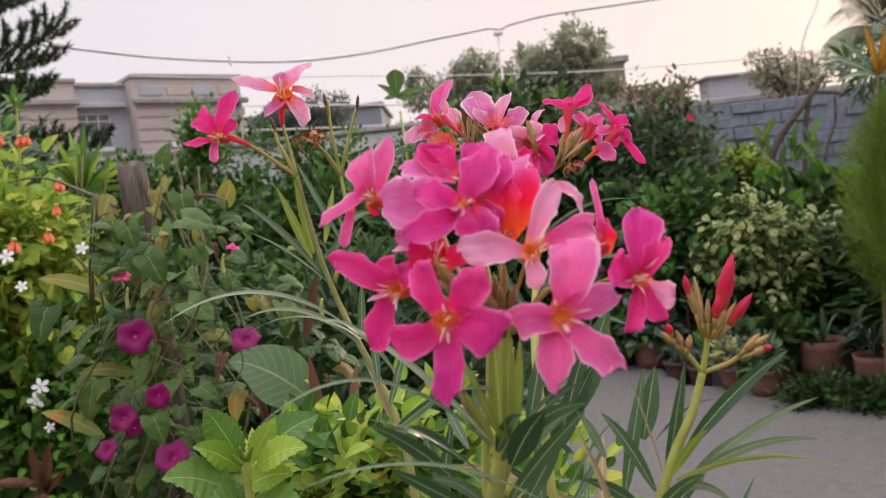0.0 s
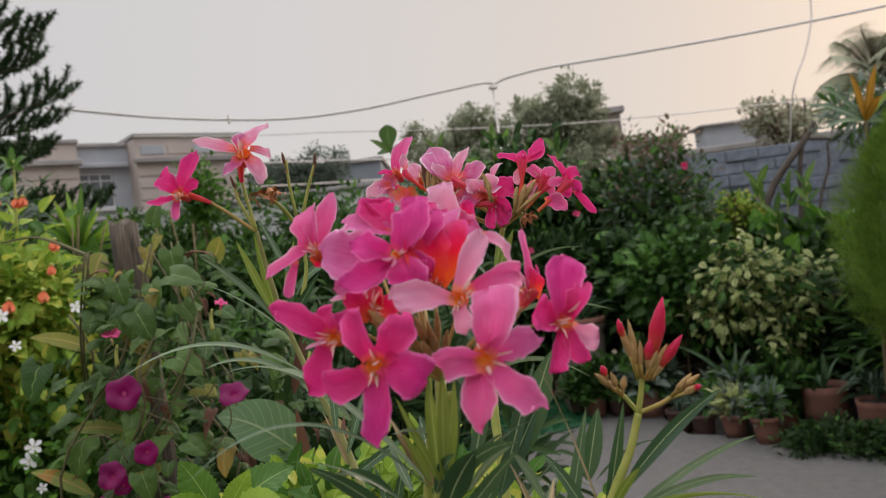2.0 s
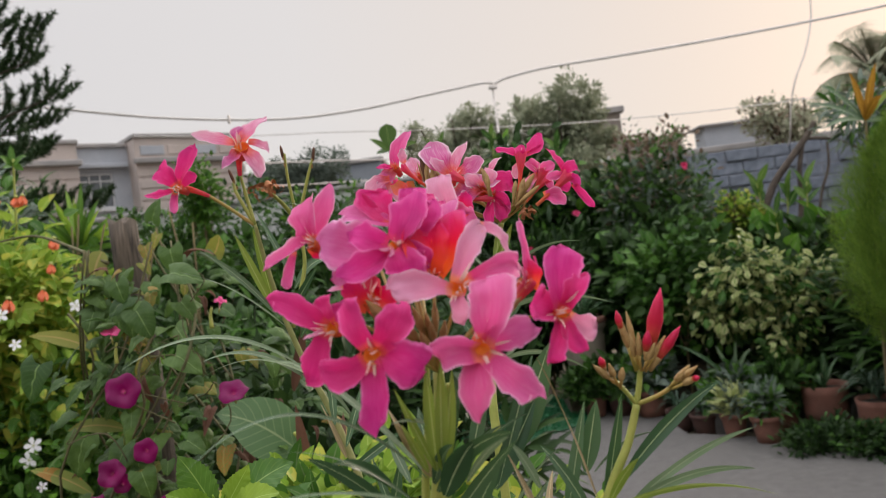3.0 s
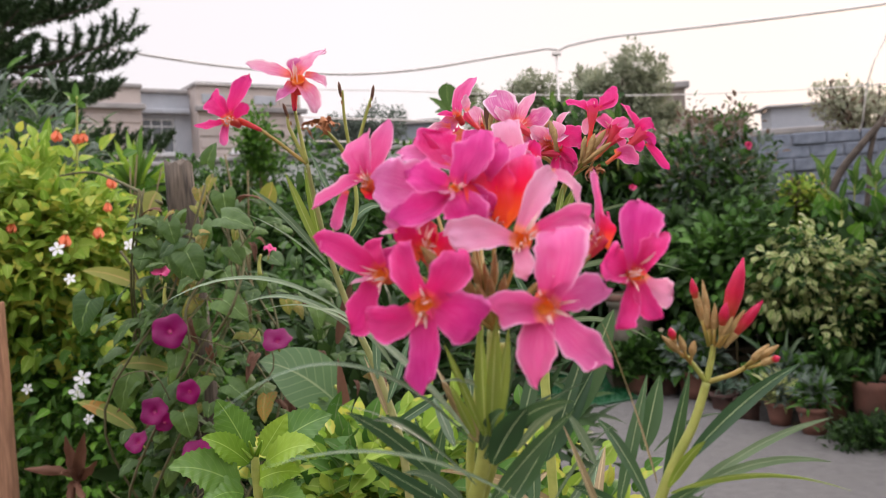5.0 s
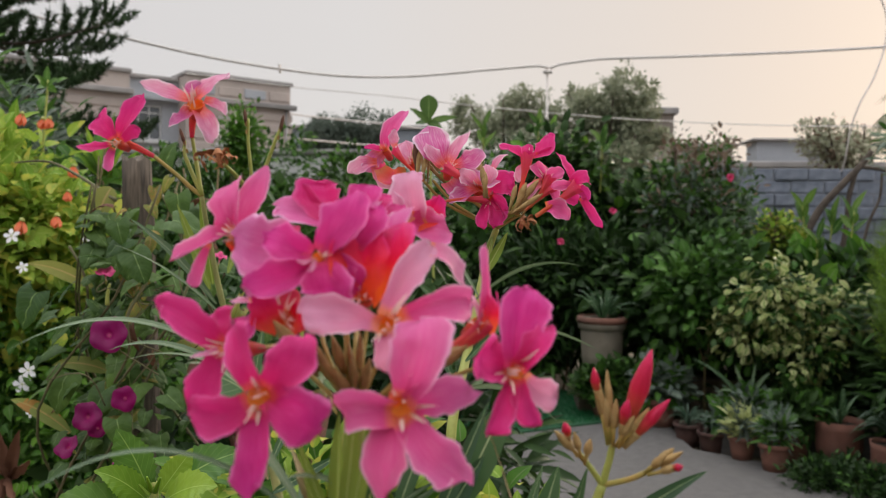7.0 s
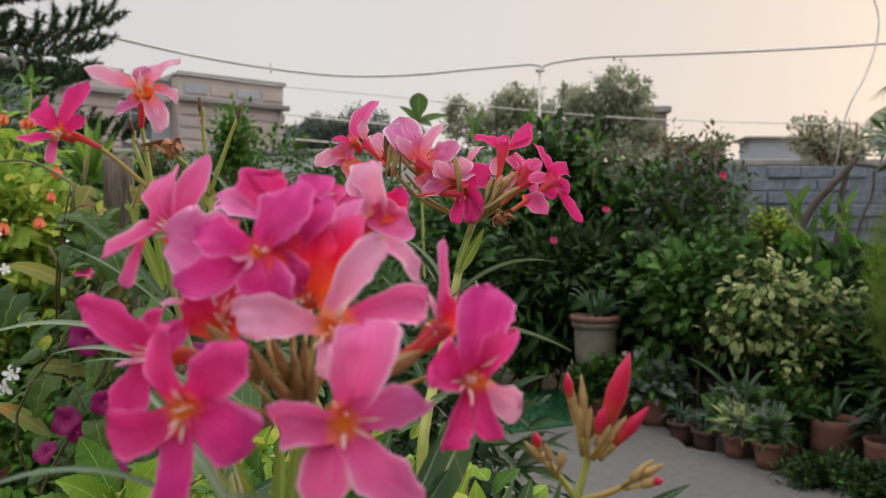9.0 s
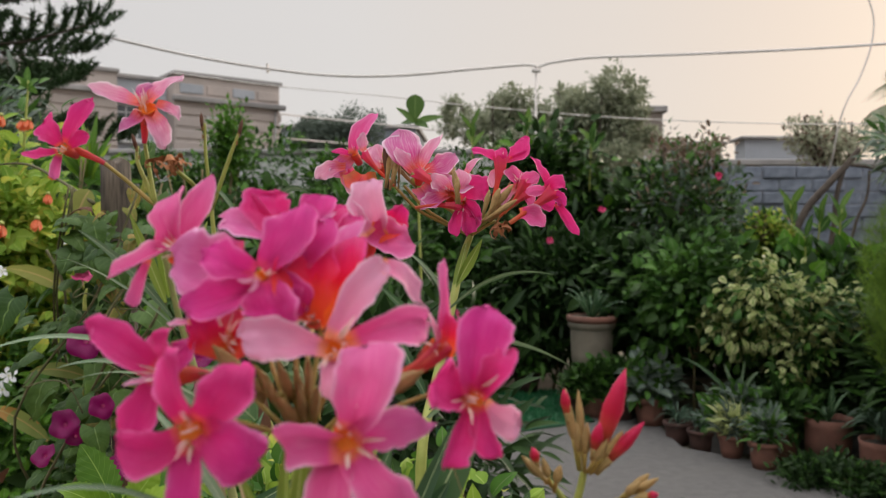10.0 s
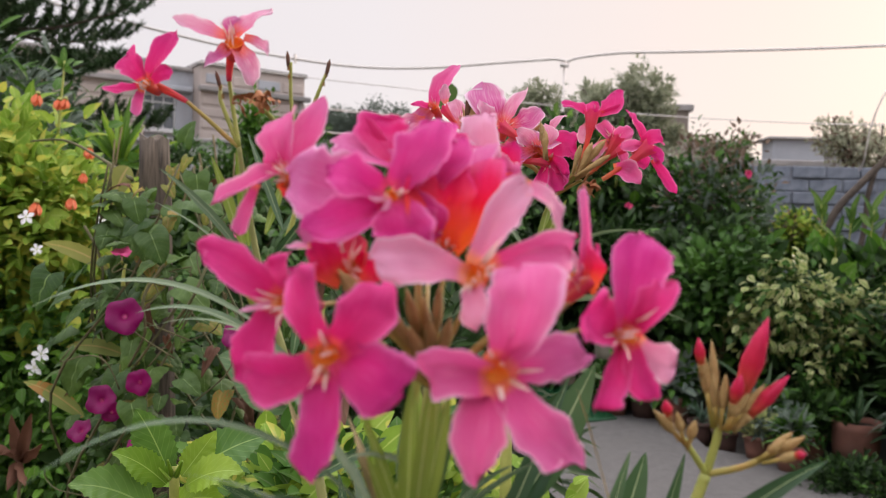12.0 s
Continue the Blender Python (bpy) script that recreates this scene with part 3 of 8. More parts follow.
def rosette(name, label, place, leaves, length, width, mat, seed, rise=0.75, droop=0.5, category="plant", fold=0.25, group=""):
    """Strap leaves that rise from one point and bow over: each leaf a part."""
    rng = random.Random(seed)
    ob = thing(name, place, label, category, group)
    for k in range(leaves):
        a = 2.4 * k + rng.uniform(-0.3, 0.3)
        e = rise * (0.5 + 0.8 * rng.random())
        ln = length * rng.uniform(0.65, 1.1)
        tip = (place[0] + math.cos(a) * ln * math.cos(e), place[1] + math.sin(a) * ln * math.cos(e), place[2] + ln * math.sin(e) - droop * ln * 0.4)
        lance(ob, "leaf", place, tip, width * rng.uniform(0.8, 1.2), droop * ln * 0.35, mat, rng.uniform(-20, 20), "strap", fold, face=(0, -0.4, 1), rows=7)
    return ob


def lance(parent, name, base, tip, width, sag, mat, twist=0.0, shape="lance", fold=0.2, face=(0, -1, 0.45), rows=14, label="", petiole=0.0, ruffle=0.0):
    """A leaf blade from base to tip that bows up by sag in the middle."""
    base, tip = Vector(base), Vector(tip)
    mid = (base + tip) / 2 + Vector((0, 0, sag * 2))
    verts, uv, faces = [], [], []
    across = (-1, -0.5, 0, 0.5, 1)
    side = None
    for k in range(rows + 1):
        v = k / rows
        p = base * (1 - v) ** 2 + mid * 2 * v * (1 - v) + tip * v * v
        t = ((mid - base) * (1 - v) + (tip - mid) * v).normalized()
        f = Vector(face)
        f = Matrix.Rotation(radians(twist * (0.6 + 0.8 * v)), 3, t) @ (f - t * f.dot(t)).normalized()
        x = t.cross(f).normalized()
        w = OUTLINES[shape](v) * width / 2
        for a in across:
            q = p + x * (a * w) + f * (fold * abs(a) * w + ruffle * math.sin(v * 17 + a) * a * w)
            verts.append(q - base)
            uv.append((0.5 + 0.5 * a, v))
    n = len(across)
    for k in range(rows):
        for j in range(n - 1):
            a = k * n + j
            faces.append((a, a + 1, a + 1 + n, a + n))
    return part(name, Shape().add(verts, faces, uv).mesh(name, mat), parent, label, Matrix.Translation(base))


def rod(parent, name, points, r0, r1, mat, sides=8, steps=5, label=""):
    pts = bend(points, steps)
    return part(name, Shape().add(*tube(pts, taper(r0, r1, len(pts)), sides)).mesh(name, mat), parent, label)

# ---- ground ----


def slab(name, outline, z0, z1, mat, label, category):
    n = len(outline)
    v = [(x, y, z) for z in (z0, z1) for x, y in outline]
    f = [tuple(range(n, 2 * n))] + [(k, (k + 1) % n, (k + 1) % n + n, k + n) for k in range(n)]
    ob = new(name, Shape().add(v, f).mesh(name, mat, smooth=False))
    return tagged(ob, label, category, kind="structure")


def uneven_ground():
    rng = random.Random(4)
    xs = [-400, -60, -20] + [x * 0.5 for x in range(-24, 25)] + [20, 60, 400]
    ys = [-60, -10] + [y * 0.5 for y in range(-6, 33)] + [24, 60, 150, 900]
    v = [(x, y, -0.05 + (rng.uniform(-0.012, 0.012) if abs(x) < 13 and y < 17 else 0)) for y in ys for x in xs]
    n = len(xs)
    f = [(j * n + k, j * n + k + 1, (j + 1) * n + k + 1, (j + 1) * n + k) for j in range(len(ys) - 1) for k in range(n - 1)]
    ob = new("ground", Shape().add(v, f).mesh("ground", EARTH))
    return tagged(ob, "dark bare garden earth under the plants", "ground", kind="structure")


uneven_ground()
slab("pavement", [(0.22, -3), (6, -3), (6, 4.3), (3.4, 4.5), (2.45, 4.85), (2.02, 5.12), (1.93, 5.4), (1.72, 5.62), (1.46, 5.8), (1.42, 6.84), (1.16, 6.84), (1.0, 7.75), (0.79, 7.72), (0.96, 6.52), (0.2, 6.06), (-1.2, 5.7), (-1.2, 4.6), (0.15, 3.6)],
     -0.08, 0.0, CONCRETE, "weathered grey concrete paving of the garden path", "pavement")
turf_edge = [(-1.2, 5.704), (0.2, 6.064), (0.956, 6.524), (0.786, 7.72), (-1.2, 7.9)]
slab("lawn_mat", turf_edge, -0.04, 0.012, TURFBACK, "deep green turf mat beside the paving", "lawn")


def turf():
    rng = np.random.default_rng(8)
    n = 16000
    p = np.column_stack([rng.uniform(-1.0, 0.98, n), rng.uniform(5.75, 7.7, n), np.full(n, 0.012)])
    p = p[(p[:, 1] > 6.09 + np.where(p[:, 0] < 0.2, 0.257, 0.61) * (p[:, 0] - 0.2)) & (p[:, 0] < 0.94 - (p[:, 1] - 6.52) * 0.142)]
    rot = frames_from(np.tile([0.0, 0, 1], (len(p), 1)) + rng.normal(size=(len(p), 3)) * 0.25, rng.normal(size=(len(p), 3)))
    ob = new("turf", scatter("turf", [(blade("needle", 2, 1, 0.16, 0, 0.2), p, rot, 0.025 + 0.015 * rng.random(len(p)), 0)], TURF))
    tagged(ob, "short deep green turf", "grass", kind="stuff")


turf()

# ---- grey block wall at the back of the garden ----
BLOCK_L, BLOCK_H = 0.38, 0.15


def block_wall():
    x0, y0 = 2.6, 10.0
    wall = new("wall_back", Shape().add(*box(x0 + 0.01, x0 + 7.2, y0 + 0.006, y0 + 0.19, -0.05, 2.18)).mesh("wall_back", MORTAR, smooth=False))
    tagged(wall, "unpainted grey concrete block garden wall", "wall", kind="structure")
    rng = random.Random(12)
    shapes = []
    for k in range(4):
        v, f = soft_box(0, BLOCK_L - 0.014, 0, 0.2, 0, BLOCK_H - 0.016, 0.009)
        shapes.append(Shape().add([(x + rng.uniform(-0.003, 0.003), y, z + rng.uniform(-0.003, 0.003)) for x, y, z in v], f).mesh("block", BLOCK, smooth=False))
    for row in range(15):
        for col in range(19):
            at = Matrix.Translation((x0 + col * BLOCK_L + (row % 2) * BLOCK_L / 2, y0 + rng.uniform(-0.03, 0.006), row * BLOCK_H ))
            part("block", shapes[rng.randrange(4)], wall, m=at)


# ---- whitewashed boundary wall far to the left ----
side_wall = new("wall_side", Shape().add(*soft_box(-12, 0.4, 15.0, 15.2, -0.05, 2.82, 0.02)).mesh("wall_side", WHITEWASH, smooth=False))
tagged(side_wall, "stained whitewashed boundary wall behind the hedge", "wall", kind="structure")
part("coping", Shape().add(*soft_box(-12.04, 0.44, 14.94, 15.26, 2.82, 2.91, 0.02)).mesh("coping", TRIMSTONE, smooth=False), side_wall)

# unseen pale wall that closes the garden behind, added to bounce light
slab("wall_house", [(-6, -3.4), (7, -3.4), (7, -3.2), (-6, -3.2)], -0.08, 3.4, WHITEWASH, "unseen pale wall added behind the garden to bounce light", "wall")

# unseen plain grey wall, added on the sunny side to shade the paving
slab("wall_east", [(4.9, -3.2), (5.1, -3.2), (5.1, 9.7), (4.9, 9.7)], -0.08, 2.5, RENDERGREY, "unseen plain grey wall added to shade the side of the garden", "wall")

# ---- houses ----


def house_at(name, label, origin, heading):
    ob = thing(name, origin, label, "house")
    ob.rotation_euler = (0, 0, radians(heading))
    return ob, Matrix.Translation(origin) @ Matrix.Rotation(radians(heading), 4, "Z")


def wall_with_hole(x0, x1, z0, z1, y0, y1, hole):
    a, b, c, d = hole
    s = Shape()
    for q in ((x0, a, z0, z1), (b, x1, z0, z1), (a, b, z0, c), (a, b, d, z1)):
        s.add(*box(q[0], q[1], y0, y1, q[2], q[3]))
    return s


def window(parent, m, x0, x1, z0, z1, y, bars, lattice=0):
    s = Shape()
    t = 0.06
    for q in ((x0, x1, z0, z0 + t), (x0, x1, z1 - t, z1), (x0, x0 + t, z0 + t, z1 - t), (x1 - t, x1, z0 + t, z1 - t)):
        s.add(*box(q[0], q[1], y - 0.03, y + 0.05, q[2], q[3]))
    win = part("window", s.mesh("window", FRAMEWHITE, smooth=False), parent, "white framed window", m)
    w = (x1 - x0 - 2 * t) / (bars + 1)
    for k in range(bars + 1):
        part("pane", Shape().add(*box(x0 + t + k * w + 0.02, x0 + t + (k + 1) * w - 0.02, y + 0.03, y + 0.04, z0 + t, z1 - t)).mesh("pane", GLASS, smooth=False), win, m=m)
        if k:
            part("mullion", Shape().add(*box(x0 + t + k * w - 0.025, x0 + t + k * w + 0.025, y - 0.02, y + 0.05, z0 + t, z1 - t)).mesh("mullion", FRAMEWHITE, smooth=False), win, m=m)
    part("transom", Shape().add(*box(x0 + t, x1 - t, y - 0.022, y + 0.052, z0 + (z1 - z0) * 0.76, z0 + (z1 - z0) * 0.76 + 0.05)).mesh("transom", FRAMEWHITE, smooth=False), win, m=m)
    part("sill", Shape().add(*soft_box(x0 - 0.15, x1 + 0.15, y - 0.28, y + 0.02, z0 - 0.14, z0, 0.015)).mesh("sill", FRAMEWHITE, smooth=False), win, m=m)
    return win


def near_house():
    ob, m = house_at("house", "two-storey buff rendered flat-roofed house with a grey recessed bay", (-12.97, 29.34, 0), 39.6)
    # left block, recess, right block
    part("wall", Shape().add(*box(-9, 0, 0, 9, -0.1, 7.0)).mesh("wall", RENDERED, smooth=False), ob, m=m)
    part("wall", wall_with_hole(0, 2.05, -0.1, 7.0, 0.85, 1.1, (0.12, 1.42, 4.75, 6.05)).mesh("wall", RENDERGREY, smooth=False), ob, "grey recessed wall", m)
    part("wall", Shape().add(*box(2.05, 6.3, 0, 9, -0.1, 7.19)).mesh("wall", RENDERED, smooth=False), ob, m=m)
    part("wall", Shape().add(*box(0, 2.05, 1.6, 9, -0.1, 7.0)).mesh("wall", RENDERGREY, smooth=False), ob, m=m)
    window(ob, m, 0.12, 1.42, 4.75, 6.05, 0.95, 2)
    window(ob, m, 3.3, 3.9, 4.7, 6.0, -0.01, 0)
    for x0, x1, y, z, mat in ((-9.1, 0.06, -0.1, 7.0, TRIMSTONE), (0.06, 1.99, 0.72, 7.0, TRIMSTONE), (1.99, 6.4, -0.1, 7.19, TRIMSTONE)):
        part("parapet_cap", Shape().add(*soft_box(x0, x1, y, 9.1, z, z + 0.16, 0.03)).mesh("parapet_cap", mat, smooth=False), ob, m=m)
    for x0, x1, y in ((-9.1, 0.1, -0.25), (1.95, 6.5, -0.25)):
        part("ledge", Shape().add(*soft_box(x0, x1, y, 0.02, 6.22, 6.42, 0.03)).mesh("ledge", TRIMSTONE, smooth=False), ob, m=m)
        for z in (5.75, 5.3, 4.85, 4.4):
            part("band", Shape().add(*soft_box(x0 + 0.15, x1 - 0.12, -0.045, 0.02, z, z + 0.3, 0.015)).mesh("band", RENDERED, smooth=False), ob, m=m)
        for k in range(4):
            part("panel", Shape().add(*soft_box(x0 + 0.3 + k * 1.04, x0 + 1.2 + k * 1.04, -0.05, 0.02, 6.55, 6.9, 0.02)).mesh("panel", RENDERED if k % 2 else RENDERGREY, smooth=False), ob, m=m)
    part("ledge", Shape().add(*soft_box(0.1, 1.95, 0.5, 0.87, 6.2, 6.38, 0.03)).mesh("ledge", RENDERGREY, smooth=False), ob, m=m)
    part("pipe", Shape().add(*tube([(6.1, -0.08, -0.1), (6.1, -0.08, 6.2)], 0.05, 8)).mesh("pipe", TRIMSTONE), ob, m=m)


near_house()


def plain_house(label, x0, x1, y0, y1, h, mat, cap=0.18, windows=()):
    ob = thing("house", ((x0 + x1) / 2, y0, 0), label, "house")
    part("wall", Shape().add(*box(x0, x1, y0, y1, -0.1, h)).mesh("wall", mat, smooth=False), ob)
    part("roof", Shape().add(*soft_box(x0 - 0.2, x1 + 0.2, y0 - 0.2, y1 + 0.2, h, h + cap, 0.03)).mesh("roof", TRIMSTONE, smooth=False), ob)
    for a, b, c, d in windows:
        window(ob, Matrix.Identity(4), a, b, c, d, y0 - 0.01, 1)
    return ob


plain_house("brown flat-roofed house half hidden by a tree", 6.2, 8.7, 40.6, 47, 7.15, BROWNWALL, 0.3, ((7.0, 7.9, 4.9, 6.1),))
plain_house("low pale grey outbuilding beyond the block wall", 9.35, 11.9, 30.0, 31.2, 4.72, RENDERGREY, 0.1)
plain_house("long low brick-red shed roof behind the block wall", 6.5, 14.0, 27.0, 28.0, 3.55, BROWNWALL, 0.2)
plain_house("long hazy blue-grey flat-roofed house beyond the hedge", -16, -4.1, 52, 60, 7.75, HAZEWALL, 0.25, ((-6.6, -5.4, 4.4, 5.7),))
plain_house("buff low wing beside the brown house", 9.0, 11.6, 41, 47, 5.6, RENDERED, 0.2)

# ---- trees beyond the garden ----
LEAF4 = blade("ovate", 3, 1.0, 0.5, 0.2, 0.2)
LEAF_ROUND = blade("obovate", 4, 1.0, 0.6, 0.15, 0.25)
LEAF_LONG = blade("lance", 4, 1.0, 0.22, 0.2, 0.35)
LEAF_BROAD = blade("ovate", 5, 1.0, 0.62, 0.18, 0.3)

# crowns beyond the garden take the leaf colours that carry haze
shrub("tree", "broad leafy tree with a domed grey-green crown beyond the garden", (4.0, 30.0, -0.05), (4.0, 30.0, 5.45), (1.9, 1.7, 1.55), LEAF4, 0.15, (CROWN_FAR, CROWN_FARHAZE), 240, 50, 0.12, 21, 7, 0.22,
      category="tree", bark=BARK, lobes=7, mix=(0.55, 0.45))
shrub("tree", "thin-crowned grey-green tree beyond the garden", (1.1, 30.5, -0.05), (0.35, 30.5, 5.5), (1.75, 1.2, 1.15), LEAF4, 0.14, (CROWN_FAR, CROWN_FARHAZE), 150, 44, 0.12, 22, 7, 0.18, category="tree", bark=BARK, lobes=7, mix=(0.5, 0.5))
shrub("tree", "haze-paled low tree in front of the brown house", (4.3, 29.0, -0.05), (3.8, 29.0, 4.2), (2.3, 1.4, 1.1), LEAF4, 0.15, (CROWN_FAR, CROWN_FARHAZE), 200, 44, 0.12, 23, 6, 0.18, category="tree", bark=BARK, lobes=7, mix=(0.45, 0.55))
shrub("tree", "haze-paled spreading tree between taller crowns", (1.8, 29.6, -0.05), (1.9, 29.6, 3.9), (2.2, 1.4, 1.2), LEAF4, 0.15, (CROWN_FAR, CROWN_FARHAZE), 200, 40, 0.12, 29, 6, 0.16, category="tree", bark=BARK, lobes=7, mix=(0.6, 0.4))
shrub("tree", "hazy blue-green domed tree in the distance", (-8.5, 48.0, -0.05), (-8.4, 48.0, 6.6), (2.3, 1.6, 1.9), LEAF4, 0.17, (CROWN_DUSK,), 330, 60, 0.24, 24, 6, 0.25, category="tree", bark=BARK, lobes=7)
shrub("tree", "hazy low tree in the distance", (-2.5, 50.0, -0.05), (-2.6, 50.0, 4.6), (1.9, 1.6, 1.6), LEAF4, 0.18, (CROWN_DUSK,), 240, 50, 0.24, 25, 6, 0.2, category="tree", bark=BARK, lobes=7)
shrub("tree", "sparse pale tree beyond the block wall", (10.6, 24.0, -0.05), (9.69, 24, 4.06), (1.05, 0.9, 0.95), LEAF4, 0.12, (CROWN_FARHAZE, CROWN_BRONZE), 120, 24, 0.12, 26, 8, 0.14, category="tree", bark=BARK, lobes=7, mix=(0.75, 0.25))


def palm(place, height, fronds, reach, seed):
    rng = random.Random(seed)
    ob = thing("palm_tree", place, "grey-green palm with arching feathery fronds", "tree")
    top = Vector((place[0], place[1], height))
    part("trunk", Shape().add(*tube(bend([place, Vector(place).lerp(top, 0.5) + Vector((0.08, 0, 0)), top], 5), taper(0.09, 0.07, 11), 10)).mesh("trunk", wood_material("palm trunk", (0.24, 0.22, 0.19), (0.36, 0.33, 0.29))), ob)
    leaflet = blade("needle", 2, 1, 0.07, 0.1, 0.3)
    nrng = np.random.default_rng(seed)
    for k in range(fronds):
        a = 2.4 * k + rng.uniform(-0.3, 0.3)
        e = rng.uniform(0.35, 1.45)
        out = Vector((math.cos(a) * math.cos(e), math.sin(a) * math.cos(e), math.sin(e)))
        ln = reach * rng.uniform(0.8, 1.1)
        pts = [top + out * ln * s + Vector((0, 0, -0.6 * ln * s * s * (1.3 - e / 1.6))) for s in (0, 0.2, 0.4, 0.6, 0.8, 1.0)]
        pts = bend(pts, 5)
        fr = part("frond", Shape().add(*tube(pts, taper(0.022, 0.004, len(pts)), 5)).mesh("frond", TWIG), ob)
        at, d = [], []
        for j in range(3, len(pts)):
            t = (pts[j] - pts[j - 1]).normalized()
            side = t.cross(Vector((0, 0, 1))).normalized()
            for s in (-1, 1):
                for h in (0, 0.5):
                    at.append(pts[j].lerp(pts[j - 1], h))
                    d.append(side * s + t * 0.55 + Vector((0, 0, -0.35)))
        at, d = np.array([tuple(p) for p in at]), np.array([tuple(p) for p in d])
        # leaflets use the leaf colour with haze in it
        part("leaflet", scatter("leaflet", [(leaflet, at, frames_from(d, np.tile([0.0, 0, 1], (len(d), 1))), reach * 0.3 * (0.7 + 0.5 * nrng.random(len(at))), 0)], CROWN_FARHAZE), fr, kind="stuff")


PALM_AT = (7.36, 14, 3.36)
palm((PALM_AT[0], PALM_AT[1], -0.05), PALM_AT[2], 26, 1.32, 5)


def pine():
    """Dark pine whose tufted boughs reach in from beside the house."""
    base = Vector((-5.6, 8.2, -0.05))
    ob = thing("pine_tree", base, "dark pine with tufted upswept boughs", "tree")
    top = Vector((-5.5, 8.2, 6.5))
    part("trunk", Shape().add(*tube(bend([base, base.lerp(top, 0.5) + Vector((0.1, 0, 0)), top], 5), taper(0.17, 0.05, 11), 10)).mesh("trunk", BARK), ob)
    rng = np.random.default_rng(31)
    tuft = blade("needle", 2, 1, 0.26, 0.0, 0.15)
    for k in range(62):
        z = 1.9 + 4.2 * k / 62 + rng.normal() * 0.05
        a = k * 2.4 + rng.normal() * 0.2
        ln = (2.42 - 0.24 * (z - 1.9)) * (0.7 + 0.3 * rng.random())
        if math.cos(a) < -0.6:
            continue
        start = Vector((-5.55, 8.2, z))
        way = Vector((math.cos(a), math.sin(a) * 0.9, -0.08))
        pts = bend([start, start + way * ln * 0.5 + Vector((0, 0, -0.05)), start + way * ln + Vector((0, 0, 0.22))], 6)
        bough = part("bough", Shape().add(*tube(pts, taper(0.03, 0.006, len(pts)), 5)).mesh("bough", BARK), ob)
        at, d = [], []
        for j in range(3, len(pts)):
            side = way.cross(Vector((0, 0, 1))).normalized()
            for s in (-1, 1, 0):
                twig = pts[j] + side * s * 0.12
                tw = (way * 0.5 + side * s * 0.8 + Vector((0, 0, 0.55 + 0.3 * rng.random()))).normalized()
                tl = 0.2 + 0.1 * rng.random()
                for q in range(150):
                    h = rng.random()
                    at.append(tuple(twig + tw * tl * h + Vector((0, 0, 0.16 * tl * h * h)) + Vector(rng.normal(size=3)) * 0.006))
                    d.append(tuple(tw * 0.8 + Vector(rng.normal(size=3)) * 0.8))
        at, d = np.array(at), np.array(d)
        part("needles", scatter("needles", [(tuft, at, frames_from(d, rng.normal(size=d.shape)), 0.056 * (0.7 + 0.6 * rng.random(len(at))), 0)], NEEDLE), bough)


pine()

# ---- cables and post ----


def cable(points, r, label):
    ob = thing("cable", points[0], label, "cable")
    pts = bend(points, 10)
    part("strand", Shape().add(*tube(pts, r, 8)).mesh("strand", CABLE), ob)
    return ob


JOINT = Vector((0.7098, 10, 3.38))
cable([(-7.27, 10, 4.48), (-5.5, 10, 4.03), (-4.49, 10, 3.79), (-3.47, 10, 3.56), (-2.5247, 10, 3.4), (-1.706, 10, 3.31), (-0.8799, 10, 3.31), (-0.0454, 10, 3.38), (0.5778, 10, 3.43), (0.7191, 10, 3.41)], 0.017,
      "sagging grey cable strung across the garden")
cable([(0.7317, 10, 3.4), (0.8692, 10, 3.45), (1.3412, 10, 3.51), (2.3007, 10, 3.54), (3.39, 10, 3.58), (4.35, 10, 3.63), (5.49, 10, 3.71), (7.07, 10, 3.86)], 0.017,
      "grey cable rising away from the thin post")
cable([(3.89, 9.4, 4.61), (4.09, 9.4, 4.24), (4.24, 9.4, 4.05), (4.32, 9.4, 3.8), (4.3, 9.4, 3.51), (4.19, 9.4, 3.17), (4.05, 9.4, 2.894), (4.0, 9.5, 2.62), (4.03, 9.7, 2.3), (4.1, 9.97, 2.2)], 0.009, "loose grey cable hanging in a bend")
cable([(-4.45, 12, 3.73), (-2.7946, 12, 3.52), (-1.4855, 12, 3.4), (-0.1084, 12, 3.25), (2.0493, 12, 3.07), (4.4, 12, 2.9852), (6.71, 12, 3)], 0.008, "thin grey wire strung lower down")
cable([(-12, 36, 6.9), (-8.1, 36, 6.4), (-4.6, 36, 6.06), (-2.4, 36, 5.8), (3.0, 36, 5.3)], 0.035, "pale wire far beyond the hedge")
cable([(-12, 36, 5.75), (-8.2, 36, 5.38), (-5.4, 36, 5.15), (-2.4, 36, 4.95), (3.0, 36, 4.7)], 0.035, "lower pale wire far beyond the hedge")
post_ob = thing("wire_post", (JOINT.x, JOINT.y, -0.05), "thin grey metal post that carries the cables", "post")
part("pole", Shape().add(*tube([(JOINT.x, JOINT.y + 0.03, -0.05), (JOINT.x, JOINT.y + 0.03, 2.0), (JOINT.x, JOINT.y + 0.03, JOINT.z + 0.02)], 0.013, 10)).mesh("pole", CABLE), post_ob)
part("clamp", Shape().add(*tube([(JOINT.x - 0.05, JOINT.y, JOINT.z - 0.02), (JOINT.x + 0.05, JOINT.y, JOINT.z - 0.02)], 0.024, 10)).mesh("clamp", CABLE), post_ob)
peg = (-2.4993, 10, 3.38)
peg_ob = thing("cable_clip", peg, "small grey clip on the cable", "clip")
part("body", Shape().add(*soft_box(peg[0] - 0.012, peg[0] + 0.012, peg[1] - 0.03, peg[1] + 0.03, peg[2] - 0.03, peg[2] + 0.07, 0.004)).mesh("body", CABLE, smooth=False), peg_ob)

